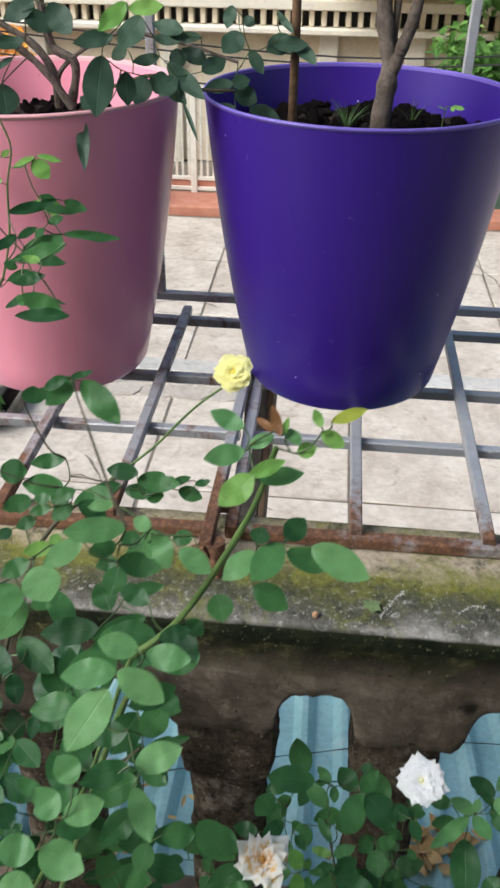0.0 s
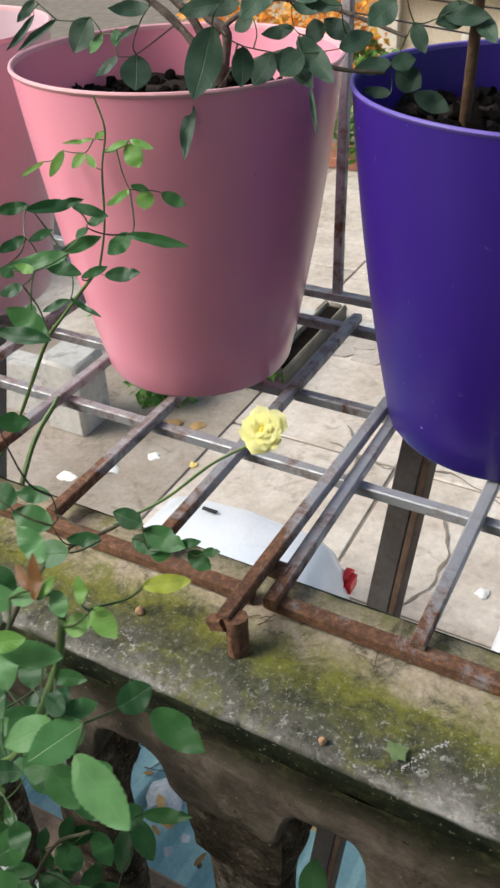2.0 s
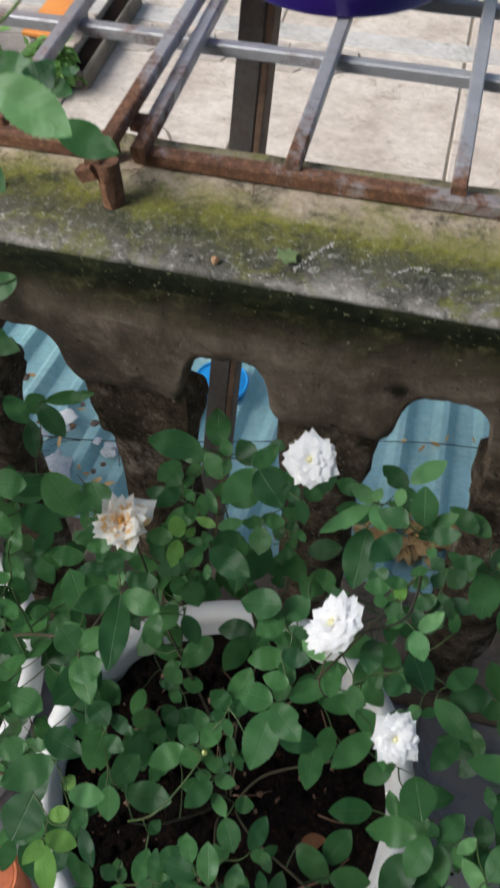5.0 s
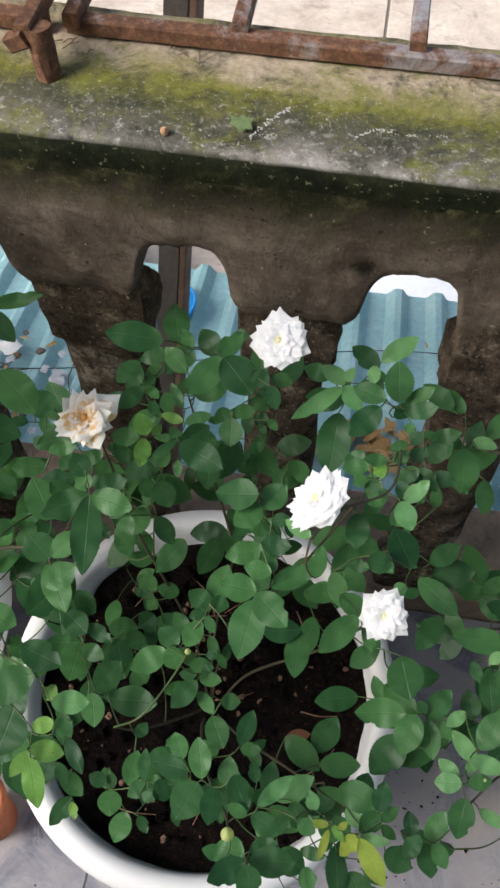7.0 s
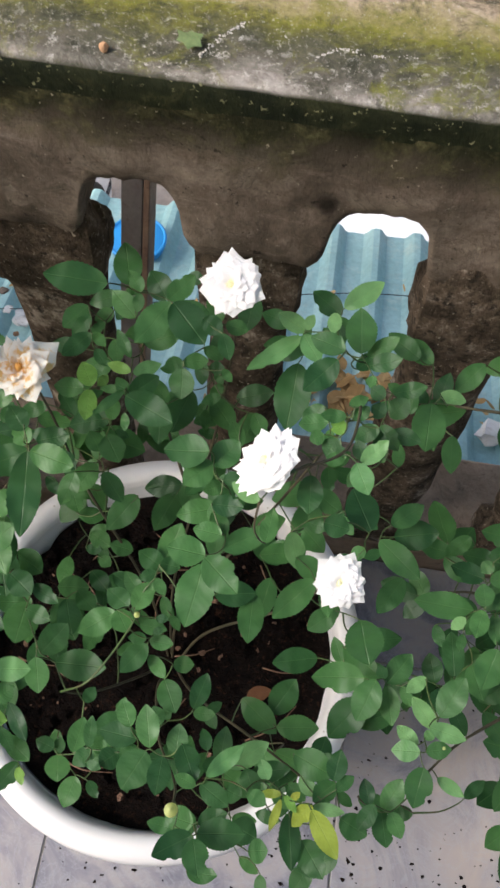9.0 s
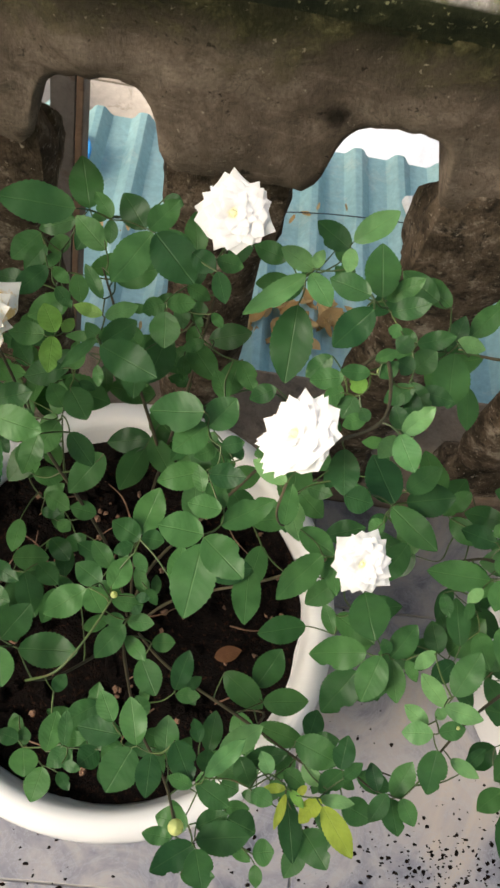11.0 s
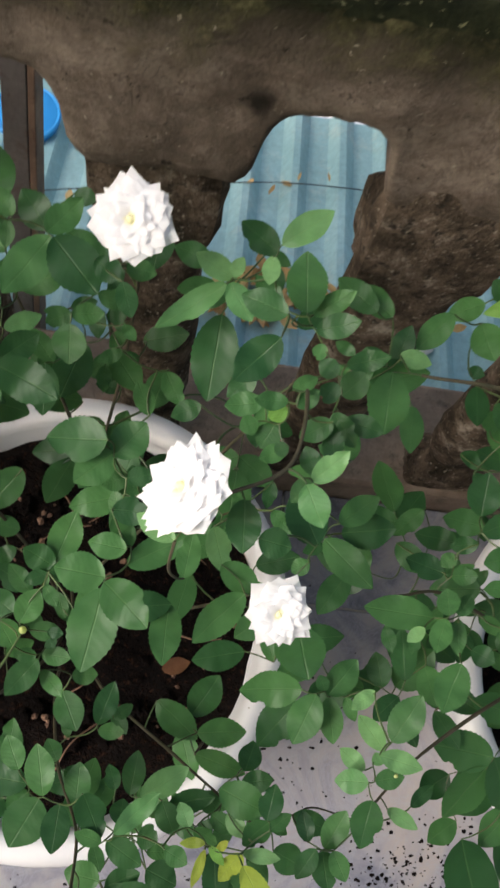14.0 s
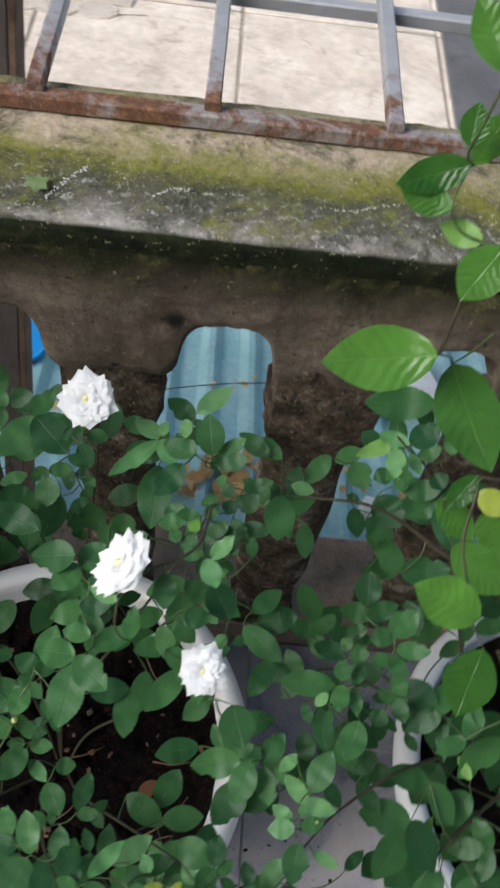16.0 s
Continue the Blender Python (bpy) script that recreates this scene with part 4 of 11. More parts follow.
def crack(points, w=0.009):
    """A thin dark crack lying on a slab."""
    vs, fs = [], []
    pts = [Vector(a).lerp(Vector(b), k / 7) for a, b in zip(points, points[1:]) for k in range(7)] + [Vector(points[-1])]
    for i, p in enumerate(pts):
        j = 0.03 * noise.noise((p.x * 5, p.y * 5, i * 0.37)) + 0.010 * noise.noise((p.x * 23, p.y * 23, i * 1.7))
        k = w * (0.3 + 2.6 * abs(noise.noise((p.x * 9, p.y * 9, 3))))
        d = (pts[min(i + 1, len(pts) - 1)] - pts[max(i - 1, 0)]).normalized()
        n = Vector((-d.y, d.x, 0))
        q = p + n * j
        vs += [tuple(q - n * k + Vector((0, 0, YARD + 0.006))), tuple(q + n * k + Vector((0, 0, YARD + 0.006)))]
    for i in range(len(pts) - 1):
        fs.append((2 * i, 2 * i + 1, 2 * i + 3, 2 * i + 2))
    part("crack", (vs, fs), JOINT, ground)


crack([(-2.05, 5.6, 0), (-1.5, 5.45, 0), (-1.0, 5.62, 0), (-0.3, 5.3, 0)])
crack([(-2.0, 5.9, 0), (-1.75, 5.5, 0), (-1.72, 5.1, 0)])
crack([(-0.9, 5.1, 0), (-0.73, 4.7, 0), (-0.75, 4.3, 0), (-1.0, 3.9, 0)])
crack([(-2.1, 7.2, 0), (-1.5, 7.3, 0), (-1.1, 7.0, 0), (-0.5, 7.1, 0)])
crack([(1.9, 11.2, 0), (2.2, 10.4, 0), (2.3, 9.6, 0)])
crack([(-2.6, 9.0, 0), (-1.6, 9.3, 0), (-1.2, 9.1, 0)])
gutter = part("gutter", box((30, 0.26, 0.03), (0, 7.62, YARD + 0.002), 0.008), OLD_WALL)
tagged(gutter, "stained shallow gutter strip across the yard", kind="structure")
kerb = part("kerb", box((30, 0.75, 0.16), (0, 12.75, YARD + 0.06), 0.015), BRICK)
tagged(kerb, "low red brick kerb before the gate", kind="structure")


# crazy paving between the slabs and the gutter
def stone_mesh(w, d, seed):
    r = random.Random(seed)
    pts = []
    for i in range(9):
        a = 2 * math.pi * i / 9
        k = min(1 / max(abs(math.cos(a)), 1e-3), 1 / max(abs(math.sin(a)), 1e-3), 1.25) * r.uniform(0.86, 1.0)
        pts.append((k * w / 2 * math.cos(a), k * d / 2 * math.sin(a)))
    vs = [(x, y, 0.0) for x, y in pts] + [(x * 1.05, y * 1.05, -0.02) for x, y in pts]
    fs = [tuple(range(9))] + [(i, i + 9, (i + 1) % 9 + 9, (i + 1) % 9) for i in range(9)]
    me = bpy.data.meshes.new("paving_stone")
    me.from_pydata(vs, [], fs)
    return finish(me, 30)


stone_shapes = [stone_mesh(0.36, 0.26, i) for i in range(7)]
rng = random.Random(14)
for i in range(13):
    for j in range(2):
        x, y = -4.9 + i * 0.33 + 0.16 * (j % 2) + rng.uniform(-0.03, 0.03), 7.08 + j * 0.24 + rng.uniform(-0.02, 0.02)
        ob = part("paving_stone", stone_shapes[(i * 3 + j) % 7], OLD_STONE, ground)
        ob.location, ob.rotation_euler = (x, y, YARD + 0.012 + rng.uniform(0, 0.006)), (0, 0, rng.choice((0, math.pi)) + rng.uniform(-0.15, 0.15))
mud = part("paving_patch", box((3.6, 3.0, 0.05), (-4.75, 4.7, YARD - 0.008), 0.01), MUD)
tagged(mud, "muddy brown stained strip of ground beside the slabs", kind="structure")


# ---- parked cars ----
def car(at, turn, label, W=1.46, boot=0.0):
    """A parked car; boot is the depth of the boot lid behind its rear window."""
    def gx(x):
        return boot + x * (3.05 - boot) / 3.05
    ob = thing("car", label, "car", at, "parked cars")
    ob.rotation_euler = (0, 0, radians(turn))
    L_ = 4.2
    low = [(0.0, 0.34), (0.03, 0.72), (0.10, 0.86), (0.42, 0.93), (0.80, 0.96), (2.75, 0.95), (3.2, 0.92), (3.95, 0.76), (4.16, 0.62), (4.2, 0.36)]
    if boot > 0:
        low[1:4] = [(0.02, 0.66), (0.06, 0.82), (0.16, 0.92)]
    vs, fs = [], []
    rows = [(-1.0, -0.06), (-0.97, 0.0), (-0.9, 0.012), (-0.5, 0.02), (0, 0.025), (0.5, 0.02), (0.9, 0.012), (0.97, 0.0), (1.0, -0.06)]
    if boot > 0.5:
        rows = [(-1.0, -0.40), (-0.97, -0.29), (-0.90, -0.17), (-0.78, -0.06), (-0.62, -0.01), (0, 0.025), (0.62, -0.01), (0.78, -0.06), (0.90, -0.17), (0.97, -0.29), (1.0, -0.40)]
    prof = [(0.05, 0.18)] + low + [(4.15, 0.18)]
    for s, dz in rows:
        for x, z in prof:
            t = abs(s) ** 6
            xx = x + (0.10 * t if x < 1 else -0.22 * t if x > 3.3 else 0)
            vs.append((xx - L_ / 2, s * W / 2, z + (dz if z > 0.5 else 0)))
    n = len(prof)
    for i in range(len(rows) - 1):
        for j in range(n - 1):
            fs.append((i * n + j, i * n + j + 1, (i + 1) * n + j + 1, (i + 1) * n + j))
    fs.append(tuple(range(n))[::-1])
    fs.append(tuple((len(rows) - 1) * n + j for j in range(n)))
    body = part("body", (vs, fs), CAR_WHITE, ob, "", 50)
    top = [(0.08, 0.93), (0.24, 1.36), (0.45, 1.45), (1.5, 1.49), (2.1, 1.46), (2.35, 1.38), (3.05, 0.95)]
    if boot > 0:
        top[:4] = [(0.08, 0.93), (0.75, 1.28), (1.05, 1.42), (1.5, 1.49)]
    top = [(gx(x), z) for x, z in top]

    def shell(k, widen, lo, hi):
        v, f = [], []
        rr = [-1.0, -0.97, -0.88, -0.5, 0, 0.5, 0.88, 0.97, 1.0]
        for s in rr:
            for x, z in top:
                u = (z - 0.93) / 0.56
                half = (W / 2 - 0.04) * (1 - 0.20 * u) * k
                t = abs(s) ** 5
                v.append((x - L_ / 2 + (0.05 * t if x < 1 else -0.12 * t if x > 2 else 0), s * half, z - 0.05 * t * u + lo))
        m = len(top)
        for i in range(len(rr) - 1):
            for j in range(m - 1):
                f.append((i * m + j, i * m + j + 1, (i + 1) * m + j + 1, (i + 1) * m + j))
        f.append(tuple(range(m))[::-1])
        f.append(tuple((len(rr) - 1) * m + j for j in range(m)))
        return v, f
    part("glasshouse", shell(1.0, 0, 0.0, 0), CAR_GLASS, ob, "dark tinted windows", 50)
    v, f = [], []
    rr = [-0.93, -0.8, -0.4, 0, 0.4, 0.8, 0.93]
    xs = [(0.16, 1.33), (0.26, 1.40), (0.48, 1.468), (1.5, 1.508), (2.1, 1.478), (2.34, 1.40)]
    if boot > 0:
        xs[:3] = [(0.92, 1.37), (1.02, 1.425), (1.2, 1.475)]
    xs = [(gx(x), z) for x, z in xs]
    for z0 in (0.0, -0.03):
        for s in rr:
            for x, z in xs:
                t = abs(s) ** 4
                v.append((x - L_ / 2, s * W / 2 * 0.80, z - 0.05 * t + z0))
    m, q = len(xs), len(rr)
    for i in range(q - 1):
        for j in range(m - 1):
            a = i * m + j
            f.append((a, a + 1, a + m + 1, a + m))
            b = a + q * m
            f.append((b, b + m, b + m + 1, b + 1))
    for i in range(q - 1):
        for j in (0, m - 1):
            a = i * m + j
            f.append((a, a + m, a + m + q * m, a + q * m))
    for j in range(m - 1):
        for i in (0, q - 1):
            a = i * m + j
            f.append((a, a + 1, a + 1 + q * m, a + q * m))
    part("roof", (v, f), CAR_WHITE, ob, "", 50)
    for s in (-1, 1):
        for (xa, za), (xb, zb) in (((0.08, 0.93), (0.95, 1.39) if boot else (0.26, 1.38)), ((1.35, 0.95), (1.42, 1.48)), ((2.3, 1.40), (3.08, 0.95))):
            xa, xb = gx(xa), gx(xb)
            bm = box((0.06, 0.05, math.hypot(xb - xa, zb - za)), (0, 0, 0), 0.01)
            yb_, yt = (W / 2 - 0.03), (W / 2 - 0.03) * 0.82
            mid = Vector(((xa + xb) / 2 - L_ / 2, s * (yb_ + yt) / 2, (za + zb) / 2))
            d = Vector((xb - xa, s * (yt - yb_), zb - za))
            bmesh.ops.transform(bm, matrix=Matrix.Translation(mid) @ d.to_track_quat("Z", "Y").to_matrix().to_4x4(), verts=bm.verts)
            part("pillar", bm, CAR_WHITE, ob)
        part("tail_light", box((0.16, 0.10, 0.14) if boot else (0.08, 0.09, 0.24), (0.13 - L_ / 2, s * (W / 2 - 0.05), 0.60) if boot else (0.08 - L_ / 2, s * (W / 2 - 0.07), 0.92), 0.03, (0, 0, 0), 2), TAIL_RED, ob, "red plastic tail light")
        part("headlight", box((0.34, 0.28, 0.14), (3.86 - L_ / 2, s * (W / 2 - 0.22), 0.68), 0.04, (0, 0, 0), 2), CHROME, ob)
        part("mirror", box((0.12, 0.2, 0.13), (2.62 - L_ / 2, s * (W / 2 + 0.05), 0.98), 0.03, (0, 0, 0), 2), CAR_WHITE, ob)
        part("door_handle", box((0.18, 0.03, 0.03), (1.2 - L_ / 2, s * (W / 2 + 0.005), 0.80), 0.01), CHROME, ob)
        for x in (0.62 if boot > 0.5 else 0.78, 3.42):
            arch = part("wheel_arch", lathe([(0.0, -0.012), (0.345, -0.012), (0.352, 0.0), (0.345, 0.012), (0.0, 0.012)], 36), RUBBER, ob)
            arch.location, arch.rotation_euler = (x - L_ / 2, s * (W / 2 + 0.003), 0.31), (radians(90), 0, 0)
            wheel = part("wheel", lathe([(0.12, -0.09), (0.26, -0.1), (0.30, -0.07), (0.305, 0.0), (0.30, 0.07), (0.26, 0.1), (0.12, 0.09)], 32), RUBBER, ob)
            wheel.location, wheel.rotation_euler = (x - L_ / 2, s * (W / 2 - 0.08), 0.30), (radians(90), 0, 0)
            part("rim", lathe([(0.0, 0.105), (0.05, 0.11), (0.16, 0.09), (0.20, 0.1), (0.20, -0.1), (0.16, -0.09), (0.05, -0.11), (0.0, -0.105)], 24), CHROME, wheel)
    if boot > 0.5:
        part("boot_lock", box((0.028, 0.10, 0.012), (0.27 - L_ / 2, -0.20, 0.958), 0.004), RUBBER, ob)
    part("bumper", box((0.14, W - 0.1, 0.22), (0.03 - L_ / 2, 0, 0.46), 0.05, (0, 0, 0), 2), CAR_WHITE, ob)
    return ob


car((0.58, 2.07, YARD), -90, "white car with dark glass parked nose in under the balcony", 1.46, 0.26)
car((-1.72, 1.60, YARD), -90, "white saloon with red tail lamps parked under the balcony", 1.38, 1.0)


MOSSY_WALL = patchy("mossy_wall", (0.13, 0.115, 0.09), (0.20, 0.175, 0.14), (0.10, 0.10, 0.06), 3, 20, 0.9, 0.5, 0.008)
ASPHALT = patchy("dark_asphalt", (0.07, 0.07, 0.075), (0.10, 0.10, 0.105), (0.05, 0.05, 0.05), 2, 40, 0.85, 0.4, 0.004)
patch = part("paving_patch", box((3.0, 3.6, 0.05), (3.62, 6.6, YARD + 0.004), 0.01), ASPHALT)
tagged(patch, "dark asphalt patch beside the pale slabs", kind="structure")


# ---- loose things at the yard's side ----
low = part("wall_low", box((2.2, 0.22, 0.55), (-5.35, 4.9, YARD + 0.275), 0.02), OLD_WALL)
tagged(low, "low weathered concrete wall stub at the yard's edge", kind="structure")
side = part("wall_side", box((0.25, 9.0, 1.15), (-7.2, 6.5, YARD + 0.57), 0.02), OLD_WALL)
tagged(side, "grey weathered yard wall", kind="structure")
block = part("pillar_stub", box((0.42, 0.42, 0.72), (-4.2, 4.92, YARD + 0.36), 0.03), OLD_WALL)
tagged(block, "broken mossy masonry stub in the yard", "masonry stub")
board = thing("board", "bright orange wooden board laid across two blocks", "board", (-3.25, 6.82, YARD))
part("plank", box((0.29, 0.84, 0.04), (0, 0, 0.35), 0.006, (0, 0, -1)), ORANGE, board)
part("block", box((0.26, 0.2, 0.33), (0.0, -0.28, 0.165), 0.02), OLD_WALL, board)
part("block", box((0.26, 0.2, 0.33), (0.0, 0.28, 0.165), 0.02), OLD_WALL, board)
trough = thing("planter", "narrow weathered concrete planter beside the board", "planter", (-2.92, 7.0, YARD))
for x, y, w, d in ((-0.10, 0, 0.05, 1.5), (0.10, 0, 0.05, 1.5), (0, -0.725, 0.15, 0.05), (0, 0.725, 0.15, 0.05)):
    part("side", box((w, d, 0.17), (x, y, 0.085), 0.02), MOSSY_WALL, trough)
part("soil", box((0.15, 1.40, 0.14), (0, 0, 0.07), 0.01), SOIL, trough)
rng = random.Random(8)
for i, (x, y, s, m_) in enumerate([(-3.55, 4.45, 0.09, PALE), (-3.3, 4.75, 0.06, PALE), (-3.05, 5.1, 0.05, PALE), (-3.4, 5.2, 0.10, DRY), (-2.95, 4.8, 0.04, YELLOW_AWNING),
                                   (-0.42, 4.42, 0.05, PALE), (-1.16, 5.1, 0.035, YELLOW_AWNING), (-3.8, 4.2, 0.07, PALE), (-3.2, 5.3, 0.07, DRY)]):
    ob = part("litter", rough_lump(s, i + 3, 0.3, 2, 0.6), m_)
    ob.location = (x, y, YARD + s * 0.2)
    tagged(ob, "crumpled scrap of litter lying on the concrete yard", "litter", "yard litter")
bin_ = thing("bin", "dull blue plastic bin standing in the yard", "bin", (2.32, 5.0, YARD))
part("body", lathe([(0, 0), (0.18, 0), (0.19, 0.01), (0.23, 0.62), (0.225, 0.63), (0.0, 0.6)], 40), BLUE_BIN, bin_)
part("rim", lathe([(0.22, 0.6), (0.245, 0.6), (0.25, 0.63), (0.24, 0.65), (0.22, 0.64)], 40), BLUE_BIN, bin_)

# ---- across the yard: gate, house front, hedge ----
gate = thing("gate", "ivory painted iron gate with upright bars and a scrolled foot panel", "gate", (-1.6, 13.1, YARD + 0.14))
for i in range(34):
    part("bar", box((0.035, 0.03, 1.35), (-1.62 + i * 0.098, 0, 0.90), 0.004), GATE_PAINT, gate)
for z in (0.06, 0.22, 1.55):
    part("rail", box((3.4, 0.05, 0.06), (0, 0, z), 0.006), GATE_PAINT, gate)
for x in (-1.68, -0.56, 0.56, 1.68):
    part("post", box((0.10, 0.08, 1.75), (x, 0.0, 0.87), 0.008), GATE_PAINT, gate)
part("foot_panel", box((3.4, 0.02, 0.13), (0, 0.012, 0.14), 0.0), BRICK, gate)

front = thing("house", "cream house front with a dentilled ledge across the yard", "house", (0, 15.4, YARD))
part("wall", box((16, 0.3, 6.0), (0, 0.15, 3.0), 0.01), CREAM, front)
part("cornice", box((16, 0.35, 0.16), (0, -0.15, 2.62), 0.02), STUCCO_WHITE, front)
part("ledge", box((16, 0.45, 0.10), (0, -0.2, 2.24), 0.02), STUCCO_WHITE, front)
# near-black boxes on the wall stand in for shade behind the dentils
part("recess", box((16, 0.05, 0.28), (0, -0.02, 2.43), 0.0), RECESS_SHADE, front)
for i in range(80):
    ob = part("dentil", box((0.085, 0.2, 0.24), (-7.9 + i * 0.2, -0.12, 2.42), 0.008), CREAM, front)
for x in (-5.2, -2.9, -0.2, 1.25):
    part("pilaster", box((0.32, 0.16, 2.2), (x, -0.08, 1.1), 0.015), STUCCO_WHITE, front)
# likewise a flat dark box for the shade inside the doorway
part("doorway", box((0.9, 0.1, 2.5), (2.35, -0.03, 1.25), 0.0), RECESS_SHADE, front)
part("awning", box((7.0, 1.4, 0.08), (3.0, -0.7, 3.35), 0.01, (14, 0, 0)), YELLOW_AWNING, front)
panel = part("fence_panel", box((5.0, 0.08, 1.35), (4.4, 12.95, YARD + 0.8), 0.02), GREEN_PANEL)
tagged(panel, "dark green sheet fence panel beside the gate", "fence panel")


# ---- leaves, twigs and flowers ----
def blade(name, width, fold, curl, serrate, seed, tip=1.0, stations=13, belly=0.85, wave=0.0, power=0.66):
    """A leaf or petal blade, 1 long in x: folded along its midrib, curled, with a toothed edge."""
    vs, fs, uv = [], [], []
    cols = (-1, -0.55, 0, 0.55, 1)
    for i in range(stations):
        u = i / (stations - 1)
        w = width * 0.5 * max(0.0, math.sin(math.pi * u ** belly)) ** (power + 0.14 * max(0.0, (u - 0.55) / 0.45)) * (1 if u < 0.62 else 1 - tip * 0.5 * (u - 0.62) ** 1.5)
        tooth = 1 + (serrate if i % 2 else -serrate) * (1 < i < stations - 1)
        z0 = curl * (0.25 - (u - 0.5) ** 2) + 0.02 * noise.noise((u * 3, seed, 0))
        for c in cols:
            edge = tooth if abs(c) == 1 else 1
            y = c * w * edge
            z = z0 + fold * abs(c) * w - 0.35 * fold * (c * c) * w + wave * math.sin(u * 9 + seed) * abs(c) * w + 0.03 * noise.noise((u * 4, c * 2, seed + 5))
            vs.append((u, y, z))
            uv.append((u, c * max(w, 0.001) / (width * 0.5), 0))
    m = len(cols)
    for i in range(stations - 1):
        for j in range(m - 1):
            a = i * m + j
            fs.append((a, a + m, a + m + 1, a + 1))
    me = bpy.data.meshes.new(name)
    me.from_pydata(vs, [], fs)
    at = me.attributes.new("blade", "FLOAT_VECTOR", "POINT")
    at.data.foreach_set("vector", [q for p in uv for q in p])
    me.polygons.foreach_set("use_smooth", [True] * len(me.polygons))
    return me


BLADES = {}
BROAD = {"leaflet": 0.6, "leaf": 0.56, "narrow": 0.3}


def blades(material, kind):
    """Six shapes of a blade for each material, made once."""
    key = (material.name, kind)
    if key not in BLADES:
        out = []
        for i in range(6):
            r = random.Random(i * 7 + len(kind))
            if kind == "leaflet":
                me = blade("leaflet", BROAD[kind], r.uniform(0.06, 0.30), r.uniform(-0.30, 0.10), 0.03, i + 1.0, 1.0, 27, r.uniform(0.86, 1.0), 0.07, 0.60)
            elif kind == "leaf":
                me = blade("leaf", BROAD[kind], r.uniform(0.15, 0.42), r.uniform(-0.5, 0.1), 0.008, i + 9.0, 1.3, 15, r.uniform(0.85, 1.0), 0.10)
            else:
                me = blade("narrow_leaf", BROAD[kind], r.uniform(0.2, 0.6), r.uniform(-0.6, 0.2), 0.02, i + 19.0, 1.3, 13, 0.9, 0.1)
            if kind == "leaflet" and i == 5:
                # a bite out of one edge
                for v, d in zip(me.vertices, me.attributes["blade"].data):
                    if v.co.y > 0:
                        v.co.y *= 1 - 0.26 * max(0.0, 1 - ((v.co.x - 0.66) / 0.09) ** 2) ** 0.6 * min(1.0, d.vector[1] * 1.2)
            me.materials.append(material)
            out.append(me)
        BLADES[key] = out
    return BLADES[key]


def frame_of(p, d, n):
    """A pose at p with x along d and z near n."""
    d = d.normalized()
    s = n.cross(d).normalized()
    n = d.cross(s)
    m = Matrix((d, s, n)).transposed().to_4x4()
    m.translation = p
    return m


